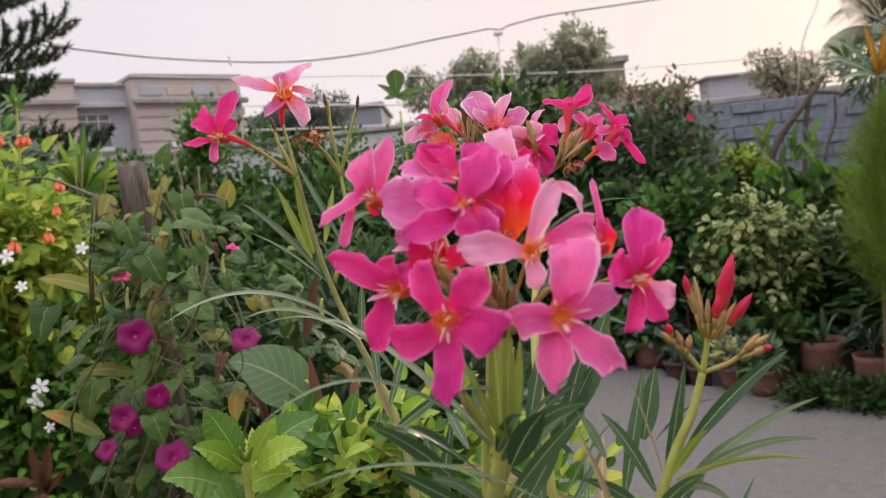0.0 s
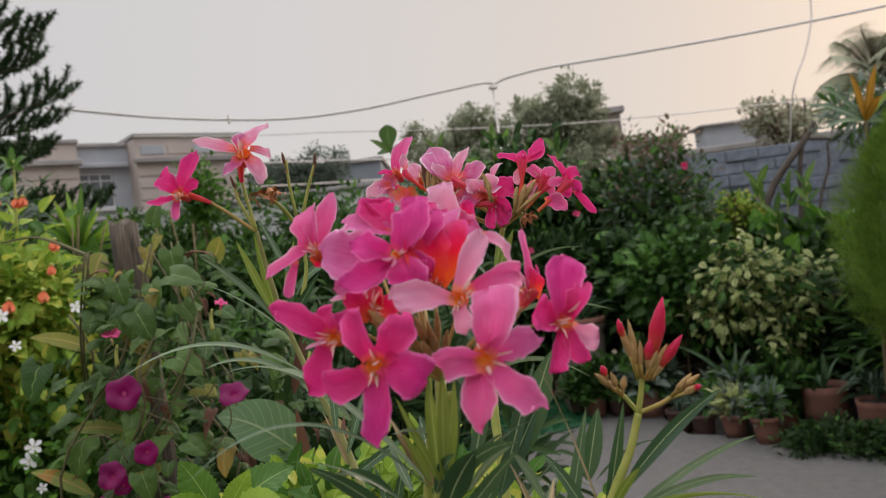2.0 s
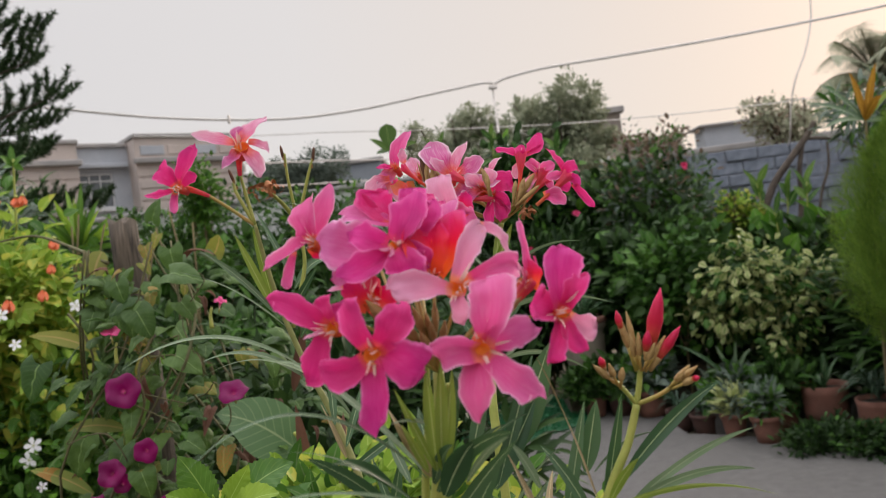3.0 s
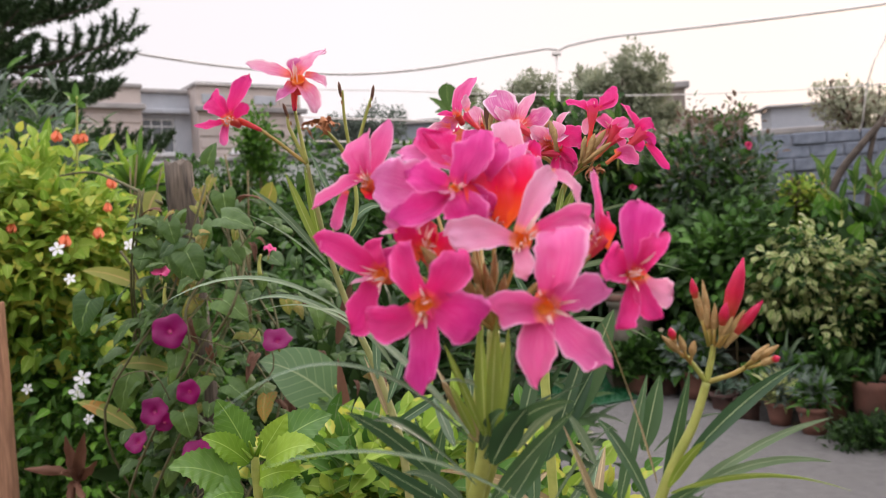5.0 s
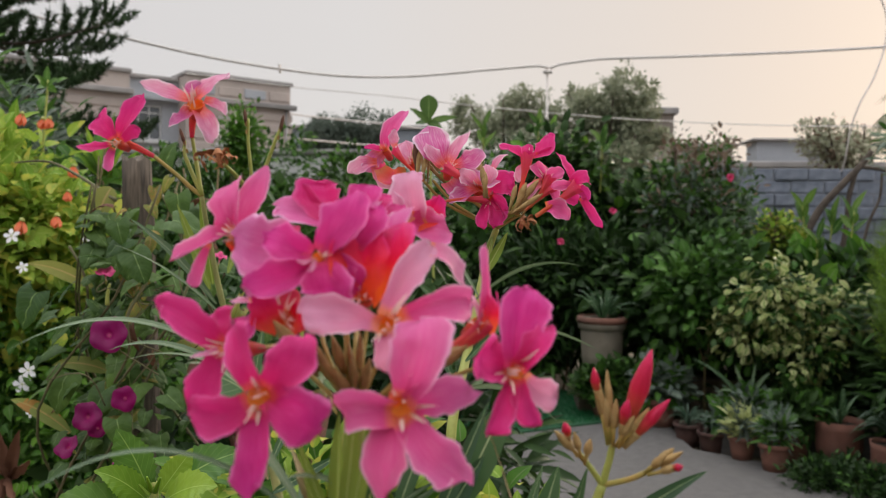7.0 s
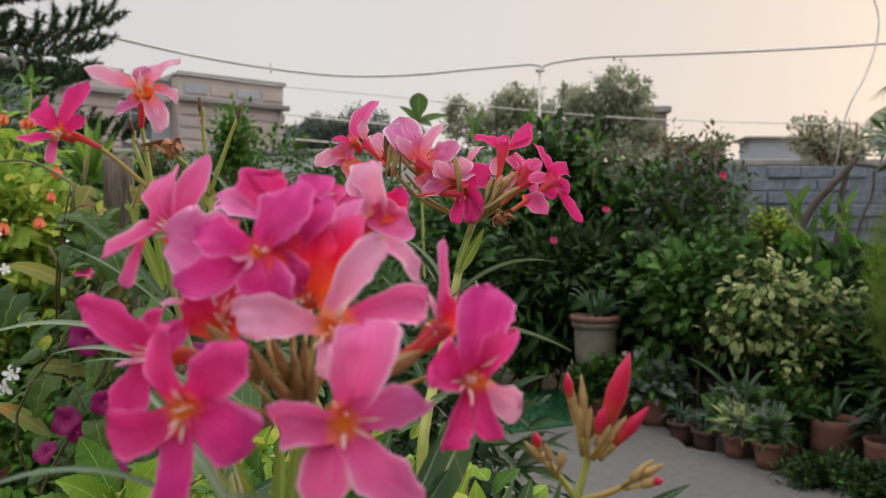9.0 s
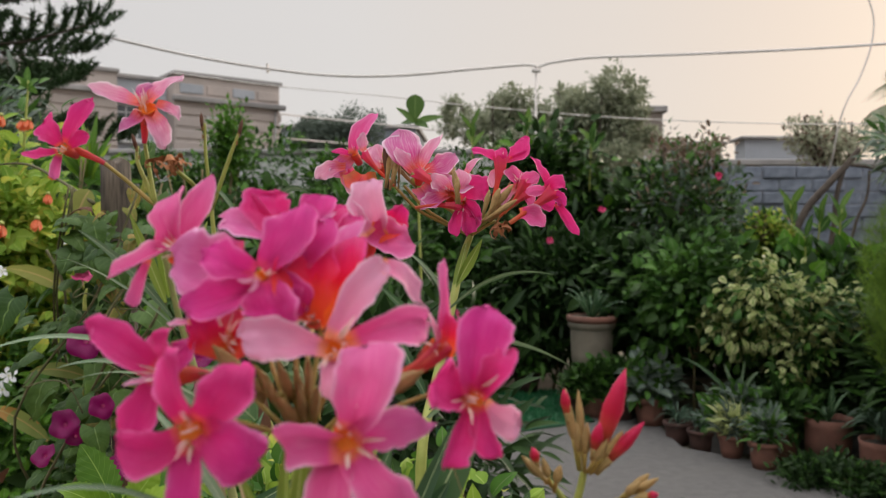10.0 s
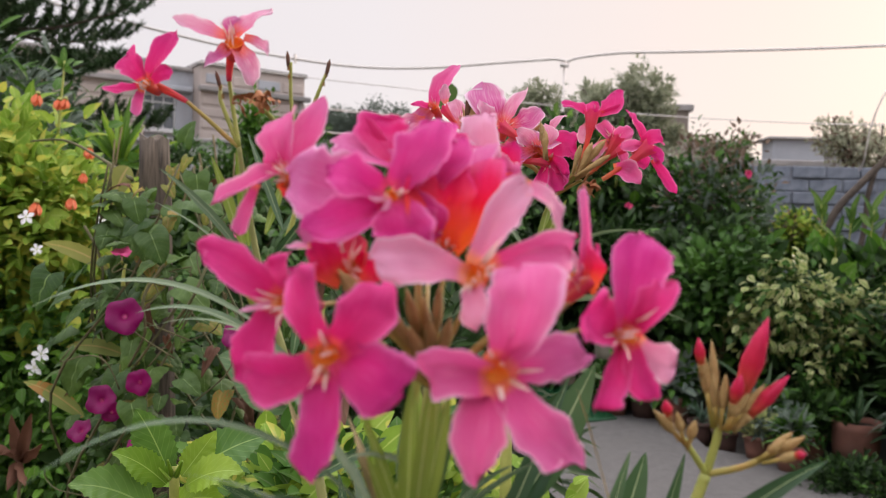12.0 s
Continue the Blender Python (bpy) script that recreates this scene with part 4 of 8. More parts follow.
# ---- shrubs along the back of the garden ----
shrub("shrub", "tall dark green shrub with lighter shoots at its top", (1.1, 9.0, -0.05), (1.4, 9.0, 1.6), (1.15, 0.6, 0.9), LEAF_BROAD, 0.12, (CROWN_MID, CROWN_DARK, CROWN_SHADE, CROWN_BRIGHT), 240, 26, 0.13, 41, 7, 0.02, lobes=7, mix=(0.25, 0.5, 0.2, 0.05))
shrub("shrub", "dense dark green shrub against the garden wall", (0.2, 9.2, -0.05), (0.35, 9.2, 1.05), (1.1, 0.5, 0.9), LEAF_BROAD, 0.12, (CROWN_MID, CROWN_DARK), 200, 24, 0.13, 42, 7, 0.02, lobes=7, mix=(0.25, 0.75))
shrub("rose_bush", "tall climbing rose with bronze shoots and a few pink blooms", (2.1, 8.0, -0.05), (1.98, 8.0, 1.4), (0.48, 0.42, 0.85), LEAF4, 0.075, (CROWN_BRONZE, CROWN_GREYGREEN, CROWN_MID, CROWN_DARK), 150, 18, 0.08, 43, 8, 0.014, lobes=9, mix=(0.1, 0.3, 0.3, 0.3))
shrub("rose_bush", "loose bronze shoots at the top of the climbing rose", (2.0, 8.0, -0.05), (1.98, 8.0, 2.2), (0.36, 0.3, 0.26), LEAF4, 0.06, (CROWN_BRONZE, CROWN_MID), 60, 9, 0.05, 143, 12, 0.012, lobes=9, mix=(0.7, 0.3))
# two shrubs whose leaf colours are darkened for the shade they stand in
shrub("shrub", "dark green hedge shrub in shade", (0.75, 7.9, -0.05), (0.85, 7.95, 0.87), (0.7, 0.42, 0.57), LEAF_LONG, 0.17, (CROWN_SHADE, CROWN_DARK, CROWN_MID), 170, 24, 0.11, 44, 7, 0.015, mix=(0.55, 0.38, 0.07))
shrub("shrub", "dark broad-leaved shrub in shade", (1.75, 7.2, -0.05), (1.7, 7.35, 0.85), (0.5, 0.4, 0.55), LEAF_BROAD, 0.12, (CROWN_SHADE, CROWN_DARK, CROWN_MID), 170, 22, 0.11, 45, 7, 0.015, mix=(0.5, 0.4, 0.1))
shrub("shrub", "fresh green broad-leaved shrub", (1.75, 6.6, -0.05), (1.72, 6.6, 0.95), (0.36, 0.3, 0.45), LEAF_BROAD, 0.09, (CROWN_MID, CROWN_DARK), 110, 20, 0.09, 46, 6, 0.012, lobes=7, mix=(0.7, 0.3))
shrub("variegated_shrub", "cream and green variegated shrub with drooping leaf clusters", (2.3, 6.2, -0.05), (2.3, 6.2, 0.8), (0.46, 0.4, 0.42), LEAF_ROUND, 0.07, (CROWN_CREAM, CROWN_MID, CROWN_DARK), 190, 24, 0.055, 47, 7, 0.02, lift=-0.45, lobes=9, mix=(0.52, 0.24, 0.24))
shrub("shrub", "yellow-green shrub beside the block wall", (2.78, 7.6, -0.05), (2.6, 7.5, 1.42), (0.2, 0.16, 0.2), LEAF_ROUND, 0.065, (CROWN_LIME, CROWN_BRONZE, CROWN_MID), 90, 16, 0.04, 48, 6, 0.014, mix=(0.65, 0.15, 0.2))
shrub("shrub", "tall upright green shoots before the block wall", (3.1, 7.2, -0.05), (3.0, 7.2, 0.95), (0.45, 0.3, 0.42), LEAF_BROAD, 0.17, (CROWN_BRIGHT, CROWN_DARK, CROWN_MID), 60, 10, 0.1, 49, 7, 0.014, lift=0.8, wild=0.5, mix=(0.3, 0.4, 0.3))
# dark-leaved fill that stands in for shade under shrub and conifer
shrub("shrub", "shade-darkened undergrowth beneath the variegated shrub", (2.6, 6.9, -0.05), (2.75, 7.0, 0.5), (0.8, 0.35, 0.45), LEAF4, 0.1, (CROWN_SHADE, CROWN_DARK), 170, 20, 0.11, 50, 6, 0.012, mix=(0.75, 0.25))
shrub("shrub", "undergrowth added for the dark shade behind the terracotta pots", (2.75, 6.1, -0.05), (2.75, 6.1, 0.45), (0.55, 0.25, 0.5), LEAF4, 0.09, (CROWN_SHADE, CROWN_DARK), 170, 20, 0.09, 68, 6, 0.012, lobes=5, mix=(0.75, 0.25))
shrub("shrub", "shade-darkened leafy shrub beside the conifer", (3.1, 5.4, -0.05), (3.1, 5.5, 0.75), (0.5, 0.3, 0.75), LEAF_LONG, 0.14, (CROWN_SHADE, CROWN_DARK, CROWN_MID), 170, 20, 0.1, 69, 6, 0.012, lobes=5, mix=(0.5, 0.3, 0.2))
# hedge in the middle distance, left of the paving
for hedge_x, hedge_y, top_z, hedge_seed, tone in ((-0.5, 7.8, 1.62, 51, 0.35), (-1.3, 7.4, 1.72, 52, 0.55), (-2.1, 7.0, 1.66, 53, 0.5), (-0.9, 5.8, 1.15, 54, 0.3), (-0.85, 6.9, 1.0, 55, 0.25), (-1.6, 5.6, 1.3, 56, 0.4), (-2.9, 6.4, 1.6, 57, 0.5)):
    shrub("shrub", "dark green garden shrub with glossy leaves", (hedge_x, hedge_y, -0.05), (hedge_x, hedge_y, top_z * 0.58), (0.7, 0.5, top_z * 0.52), LEAF_BROAD if hedge_seed % 2 else LEAF_LONG, 0.11 if hedge_seed % 2 else 0.16, (CROWN_MID, CROWN_DARK), 140, 22, 0.11, hedge_seed, 6,
          0.014, lobes=7, mix=(tone, 1 - tone), group="dark garden shrubs")
for hedge_x, hedge_y, top_z, hedge_seed in ((-6.0, 13.2, 2.75, 61), (-4.4, 13.0, 2.55, 62), (-2.9, 13.4, 2.75, 63), (-1.5, 13.2, 2.5, 64), (0.0, 13.4, 2.7, 65), (-3.7, 12.4, 2.35, 66)):
    shrub("shrub", "green hedge shrub along the whitewashed wall", (hedge_x, hedge_y, -0.05), (hedge_x, hedge_y, top_z * 0.6), (1.15, 0.7, top_z * 0.5), LEAF4, 0.11, (CROWN_MID, CROWN_DARK, CROWN_BRIGHT), 150, 34, 0.15, hedge_seed, 6, 0.02,
          lobes=7, mix=(0.45, 0.42, 0.13), group="hedge shrubs")
shrub("small_tree", "slender green young tree before the house", (-3.75, 12.0, -0.05), (-3.55, 12, 2.72), (0.2, 0.18, 0.42), LEAF4, 0.09, (CROWN_BRIGHT, CROWN_MID), 70, 20, 0.1, 67, 5, 0.03, category="tree", mix=(0.5, 0.5))


def blossoms(name, label, spots, size, mat, seed, petals=5):
    rng = np.random.default_rng(seed)
    for spot in spots:
        ob = thing(name, spot, label, "flower", "pink blooms among the shrubs")
        n = 3 * petals
        a = np.arange(n) * 2.4
        tilt = 0.25 + 0.9 * np.arange(n) / n
        d = np.column_stack([np.cos(a) * np.cos(tilt), np.full(n, -0.4) * np.sin(tilt) - 0.1, np.sin(a) * np.cos(tilt)])
        part("petals", scatter("petals", [(blade("obovate", 4, 1, 0.8, 0.2, -0.2), np.tile(spot, (n, 1)), frames_from(d, np.tile([0.0, -1, 0.2], (n, 1))), size * (0.7 + 0.4 * rng.random(n)), 0)], mat), ob)
        part("calyx", Shape().add(*tube([(spot[0], spot[1] + 0.002, spot[2]), (spot[0], spot[1] + size * 0.9, spot[2] - size * 0.6)], [size * 0.3, size * 0.08], 6)).mesh("calyx", TWIG), ob)


blossoms("blossom", "small bright pink bloom on a rose bush", [(2.1464, 7.5, 1.9603)], 0.045, ROSE, 71)
blossoms("blossom", "small dusky pink bloom among dark leaves", [(1.1224, 7.4, 1.6586), (0.6857, 7.55, 1.3843)], 0.04, ROSE, 72)

for shoot_at, shoot_h, shoot_seed in (((-0.0226, 8.6, 2.3295), 0.34, 1), ((0.5278, 8.6, 2.3899), 0.36, 2), ((1.1664, 8.5, 2.2698), 0.22, 3), ((2.7513, 7.4, 1.537), 0.3, 4), ((2.9021, 7.2, 1.4729), 0.26, 5), ((3.03, 7.1, 1.4846), 0.3, 6), ((2.7169, 7, 1.2962), 0.24, 7)):
    srng = random.Random(shoot_seed)
    shoot_ob = thing("leafy_shoot", shoot_at, "fresh green shoot rising from the dark shrub", "plant", "fresh shoots")
    rod(shoot_ob, "stem", [(shoot_at[0], shoot_at[1] + 0.1, shoot_at[2] - 0.4), shoot_at, (shoot_at[0] + srng.uniform(-0.03, 0.03), shoot_at[1], shoot_at[2] + shoot_h * 0.6)], 0.008, 0.004, STEM_GREEN)
    for k in range(6):
        leaf_a, leaf_z = 2.4 * k, shoot_at[2] + shoot_h * 0.6 * k / 5
        lance(shoot_ob, "leaf", (shoot_at[0], shoot_at[1], leaf_z), (shoot_at[0] + srng.uniform(0.04, 0.15) * math.cos(leaf_a), shoot_at[1] + 0.08 * math.sin(leaf_a), leaf_z + srng.uniform(0.05, 0.2)), srng.uniform(0.04, 0.075), 0.01, CROWN_LEAF, srng.uniform(-30, 30), "ovate", 0.2, rows=6)

# leaning bare limb before the block wall
limb = thing("bare_limb", (3.3, 9.2, -0.05), "dark bare limb leaning across the block wall", "branch")
rod(limb, "branch", [(3.2, 9.2, -0.05), (3.35, 9.2, 1.2), (3.5498, 9.2, 1.6977), (3.7835, 9.2, 1.9825), (3.9876, 9.2, 2.2059), (4.1036, 9.2, 2.3625)], 0.05, 0.03, BARK, 8)
rod(limb, "branch", [(3.9878, 9.2, 2.1938), (4.195, 9.2, 2.1697), (4.3904, 9.2, 2.1094), (4.64, 9.2, 1.9531)], 0.022, 0.012, BARK, 6)
rod(limb, "branch", [(3.9414, 9.2, 2.1335), (3.8741, 9.2, 1.8617), (3.8547, 9.2, 1.5592), (3.75, 9.2, 0.9)], 0.026, 0.03, BARK, 6)
rod(limb, "branch", [(4.2132, 9.2, 2.1335), (4.1936, 9.2, 1.8622), (4.0853, 9.2, 1.5901), (3.95, 9.2, 1.0)], 0.014, 0.02, BARK, 6)


def conifer(place, height, foot, radius, seed):
    """Feathery upright conifer: fine sprays that sweep upward."""
    rng = np.random.default_rng(seed)
    ob = thing("conifer", place, "soft feathery yellow-green upright conifer", "tree")
    part("trunk", Shape().add(*tube([place, (place[0], place[1], place[2] + height * 0.9)], [0.03, 0.008], 7)).mesh("trunk", BARK), ob)
    n = 52000
    h = rng.random(n) ** 0.85
    a = rng.random(n) * 2 * math.pi
    r = radius * np.sin(math.pi * np.clip(0.12 + 0.86 * h, 0, 1)) ** 0.7 * (0.55 + 0.45 * rng.random(n) ** 0.5) * (1 + 0.2 * np.sin(5 * a + 9 * h) + 0.12 * np.sin(11 * a + 23 * h))
    p = np.column_stack([place[0] + r * np.cos(a), place[1] + r * np.sin(a), place[2] + foot + h * (height - foot)])
    d = np.column_stack([np.cos(a) * 0.45, np.sin(a) * 0.45, np.ones(n)]) + rng.normal(size=(n, 3)) * 0.5
    part("sprays", scatter("sprays", [(blade("needle", 2, 1, 0.035, 0, 0.25), p, frames_from(d, rng.normal(size=(n, 3))), 0.05 + 0.07 * rng.random(n) ** 2, 0)], FEATHER), ob)


conifer((2.66, 4.7, -0.05), 1.95, 0.62, 0.41, 81)
shrub("shrub", "grey-green drooping shrub above the conifer", (2.85, 5.5, -0.05), (2.7665, 5.4, 1.9892), (0.18, 0.18, 0.2), LEAF_LONG, 0.11, (CROWN_GREYGREEN, CROWN_MID), 40, 10, 0.07, 84, 5, 0.008, lift=-0.1, lobes=5, mix=(0.7, 0.3))

# ---- potted plants along the paving ----


def pot(place, radius, height, mat, label, lip=True, waist=0.72):
    ob = thing("flower_pot", place, label, "flower pot", "flower pots along the paving")
    t = radius * 0.09
    prof = [(0.001, 0), (radius * waist, 0), (radius * (waist + 0.1), height * 0.35), (radius * 0.94, height * 0.78)]
    if lip:
        prof += [(radius * 0.95, height * 0.8), (radius * 1.04, height * 0.81), (radius * 1.06, height * 0.9), (radius * 1.05, height * 0.99), (radius, height)]
    else:
        prof += [(radius, height)]
    prof += [(radius - t, height * 0.985), (radius * 0.86, height * 0.84)]
    m = Matrix.Translation(place) @ Matrix.Rotation(radians(place[0] * 900 % 360), 4, "Z")
    part("body", Shape().add(*lathe(prof)).mesh("body", mat), ob, m=m)
    part("soil", Shape().add(*lathe([(radius * 0.86, height * 0.86), (radius * 0.5, height * 0.875), (0.001, height * 0.88)])).mesh("soil", SOIL), ob, m=m)
    return ob


def clump(label, place, size, leaf, leaf_size, mats, seed, count=30, per=16, lift=0.3, mix=None, name="potted_plant"):
    return shrub(name, label, place, (place[0], place[1], place[2] + size[2] * 0.8), size, leaf, leaf_size, mats, count, per, size[0] * 0.22, seed, 5, 0.006, lift=lift, category="plant", mix=mix, hollow=0.3, group="potted plants")


POT_SMALL = (1.7293, 5.6, 0)
POT_SMALL_TWO = (1.8562, 5.35, 0)
pot(POT_SMALL, 0.088, 0.15, CLAY, "small terracotta flower pot on the paving")
clump("pale spiky potted plant", (POT_SMALL[0], POT_SMALL[1], 0.13), (0.09, 0.09, 0.08), LEAF_LONG, 0.09, (CROWN_CREAM, CROWN_GREYGREEN), 91, 22, 14, 0.8, (0.6, 0.4))
pot(POT_SMALL_TWO, 0.098, 0.17, CLAY, "terracotta flower pot with a thick rim on the paving")
clump("blue-green leafy potted plant", (POT_SMALL_TWO[0], POT_SMALL_TWO[1], 0.15), (0.09, 0.09, 0.09), LEAF_LONG, 0.10, (CROWN_GREYGREEN, CROWN_MID), 92, 22, 14, 0.7, (0.6, 0.4))
POT_BIG = (2.3475, 5.6, -0.0495)
pot((POT_BIG[0], POT_BIG[1], 0.0), 0.155, 0.27, CLAY, "large terracotta flower pot in the shade of the shrub", False, 0.82)
rosette("sapling", "slim dark-stemmed sapling in a large pot", (POT_BIG[0], POT_BIG[1], 0.24), 9, 0.3, 0.03, LEAF_OLEANDER, 93, 1.1, 0.3)
POT_RIGHT = (2.5553, 5.3, -0.0065)
pot((POT_RIGHT[0], POT_RIGHT[1], 0.0), 0.14, 0.2, CLAY, "terracotta flower pot under a spreading plant", False, 0.82)
rosette("spider_plant", "blue-green strap-leaved plant spilling from a pot", (POT_RIGHT[0], POT_RIGHT[1], 0.19), 46, 0.34, 0.016, LEAF_SPIDER, 94, 0.9, 1.0)
URN = (0.9986, 7, 0.762)
# ledge assumed under the urn; its dark earth colour stands in for shade
plinth = slab("plinth", [(URN[0] - 0.2, 6.86), (URN[0] + 1.6, 6.86), (URN[0] + 1.6, 7.3), (URN[0] - 0.2, 7.3)], -0.05, 0.29, EARTH, "low ledge in a shade-dark colour behind the front row of pots", "ledge")
urn_base = (URN[0], 7.03, 0.29)
pot(urn_base, 0.19, 0.475, CLAY_GREY, "tall weathered grey clay urn with a terracotta rim", waist=0.78)
urn_rim = thing("urn_rim", (URN[0], 7.03, 0.74), "worn terracotta ring on the urn", "pot rim")
part("ring", Shape().add(*[lathe([(0.188, 0.72), (0.205, 0.722), (0.212, 0.745), (0.206, 0.772), (0.186, 0.776), (0.18, 0.75), (0.188, 0.72)])[k] for k in (0, 1)]).mesh("ring", CLAY), urn_rim, m=Matrix.Translation((URN[0], 7.03, 0)))
rosette("sago_palm", "dark green spiky plant in the tall urn", (URN[0], 7.03, 0.71), 30, 0.42, 0.022, LEAF_OLEANDER, 95, 1.1, 0.5)

# the second row: dark pots with mixed leaves
for pot_x, pot_y, pot_r, pot_h, pot_mat, pot_seed, tone in ((0.5, 7.66, 0.13, 0.2, CLAY_DARK, 101, 0), (0.98, 6.73, 0.1, 0.16, CLAY, 102, 0), (1.19, 6.68, 0.12, 0.19, CLAY_DARK, 103, 0), (1.38, 6.5, 0.13, 0.21, CLAY, 104, 2),
                                                       (1.5, 6.12, 0.1, 0.16, CLAY_DARK, 105, 3), (1.62, 5.92, 0.1, 0.15, CLAY_DARK, 106, 3), (1.85, 5.95, 0.12, 0.18, CLAY, 107, 2), (2.1, 5.75, 0.12, 0.2, CLAY, 108, 0), (0.12, 7.72, 0.13, 0.2, CLAY, 109, 0)):
    foot_z = 0.012 if pot_x < 0.9 else 0.0 if pot_x < 1.42 else -0.05
    pot((pot_x, pot_y, foot_z), pot_r, pot_h, pot_mat, "dull terracotta flower pot crowded among others")
    top_z = pot_h * 0.86 + foot_z
    if tone == 3:
        rosette("spider_plant", "grey-green strap-leaved potted plant", (pot_x, pot_y, top_z), 30, 0.22, 0.012, LEAF_SPIDER, pot_seed, 0.9, 0.9, group="potted plants")
    else:
        clump("leafy green potted plant", (pot_x, pot_y, top_z), (0.2, 0.16, 0.15), LEAF_BROAD if tone else LEAF4, 0.085, ((CROWN_DARK, CROWN_MID), (CROWN_MID, CROWN_BRIGHT), (CROWN_GREYGREEN, CROWN_MID))[tone], pot_seed, 34, 16, 0.3, (0.6, 0.4))
AGAVE = (1.8675, 5.95, 0.3658)
pot((AGAVE[0], AGAVE[1], 0.1), 0.11, 0.2, CLAY, "terracotta flower pot raised behind the front row")
slab("plinth_2", [(AGAVE[0] - 0.2, 5.83), (AGAVE[0] + 0.9, 5.83), (AGAVE[0] + 0.9, 6.4), (AGAVE[0] - 0.2, 6.4)], -0.05, 0.1, CONCRETE, "low concrete step under raised pots", "ledge")
agave = thing("agave", (AGAVE[0], AGAVE[1], 0.28), "pale striped agave with long bent leaves", "plant")
for agave_tip, agave_sag in (((1.441, 5.8, 0.6208), 0.05), ((2.1436, 5.75, 0.3127), 0.09), ((1.9153, 5.95, 0.5834), 0.0), ((1.7828, 6, 0.5543), 0.02), ((2.004, 5.9, 0.514), 0.05), ((1.614, 5.8, 0.3915), 0.06), ((2.0461, 5.85, 0.3873), 0.06)):
    lance(agave, "leaf", (AGAVE[0], AGAVE[1], 0.27), agave_tip, 0.032, agave_sag, LEAF_OLEANDER_GREY, 0, "strap", 0.35, rows=8)
# low leafy plants at the paving's edge, shade put into most of their leaves
for fern_at, fern_size, fern_seed in (((2.0168, 4.99, 0), (0.15, 0.12, 0.08), 111), ((2.2461, 4.85, 0), (0.17, 0.12, 0.08), 112), ((2.0196, 5.16, 0), (0.09, 0.09, 0.06), 113), ((2.4116, 4.69, 0), (0.2, 0.14, 0.1), 114), ((2.229, 5.11, 0), (0.14, 0.12, 0.08), 115)):
    clump("low fresh green leafy plant, darkened for shade, at the paving's edge", (fern_at[0], fern_at[1] + 0.02, -0.02), fern_size, LEAF4, 0.04, (CROWN_SHADE, CROWN_DARK, CROWN_MID), fern_seed, 46, 18, 0.3, (0.65, 0.25, 0.1), "ground_cover")

# croton and drooping grey leaves above the conifer
CROTON_AT = (2.5009, 4.9, 1.9071)
croton = thing("croton", (CROTON_AT[0], CROTON_AT[1], -0.05), "tall croton with orange-brown leaves at the top", "plant")
rod(croton, "stem", [(CROTON_AT[0] - 0.04, CROTON_AT[1] + 0.1, -0.05), (CROTON_AT[0] - 0.02, CROTON_AT[1] + 0.05, 1.0), CROTON_AT], 0.016, 0.009, TWIG)
for tip, width, mat in (((2.4415, 4.9, 2.2053), 0.05, CROTON), ((2.6043, 4.9, 2.2366), 0.05, CROTON), ((2.5653, 4.8, 2.0295), 0.05, CROTON), ((2.1135, 4.8, 2.0415), 0.038, LEAF_OLEANDER_GREY), ((2.2758, 4.95, 2.1644), 0.034, LEAF_OLEANDER_GREY),
                        ((2.1607, 4.7, 1.8732), 0.038, LEAF_OLEANDER_GREY), ((2.6666, 4.8, 1.82), 0.038, LEAF_OLEANDER_GREY), ((2.7238, 4.9, 2.0937), 0.038, LEAF_OLEANDER_YOUNG), ((2.3105, 4.9, 1.9661), 0.038, LEAF_OLEANDER)):
    lance(croton, "leaf", CROTON_AT, tip, width, 0.03, mat, 10, "ovate", 0.25, rows=8)

# upright green shoot behind the flowers
SHOOT = (-0.1631, 3.2, 1.8231)
shoot = thing("leafy_shoot", (SHOOT[0], SHOOT[1], -0.05), "slender shoot with a few oval green leaves", "plant")
rod(shoot, "stem", [(SHOOT[0] + 0.05, SHOOT[1] + 0.1, -0.05), (SHOOT[0] + 0.03, SHOOT[1], 1.0), SHOOT], 0.008, 0.004, STEM_GREEN)
for tip, width, shape in (((-0.1677, 3.2, 1.9828), 0.07, "obovate"), ((-0.2363, 3.15, 1.9252), 0.03, "ovate"), ((-0.0533, 3.15, 1.8915), 0.03, "ovate"), ((-0.1101, 3.1, 1.8442), 0.03, "ovate"), ((-0.2253, 3.25, 1.8802), 0.03, "ovate")):
    lance(shoot, "leaf", (-0.1674, 3.2, 1.8778), tip, width, 0.004, LEAF_VINE, 5, shape, 0.2, rows=10)
block_wall()

# ---- planted bed on the left: bell-flowered shrub, vine on a post, hibiscus ----
ABUTILON = thing("abutilon", (-1.35, 2.6, -0.05), "leafy yellow-green shrub hung with orange bell flowers", "shrub")


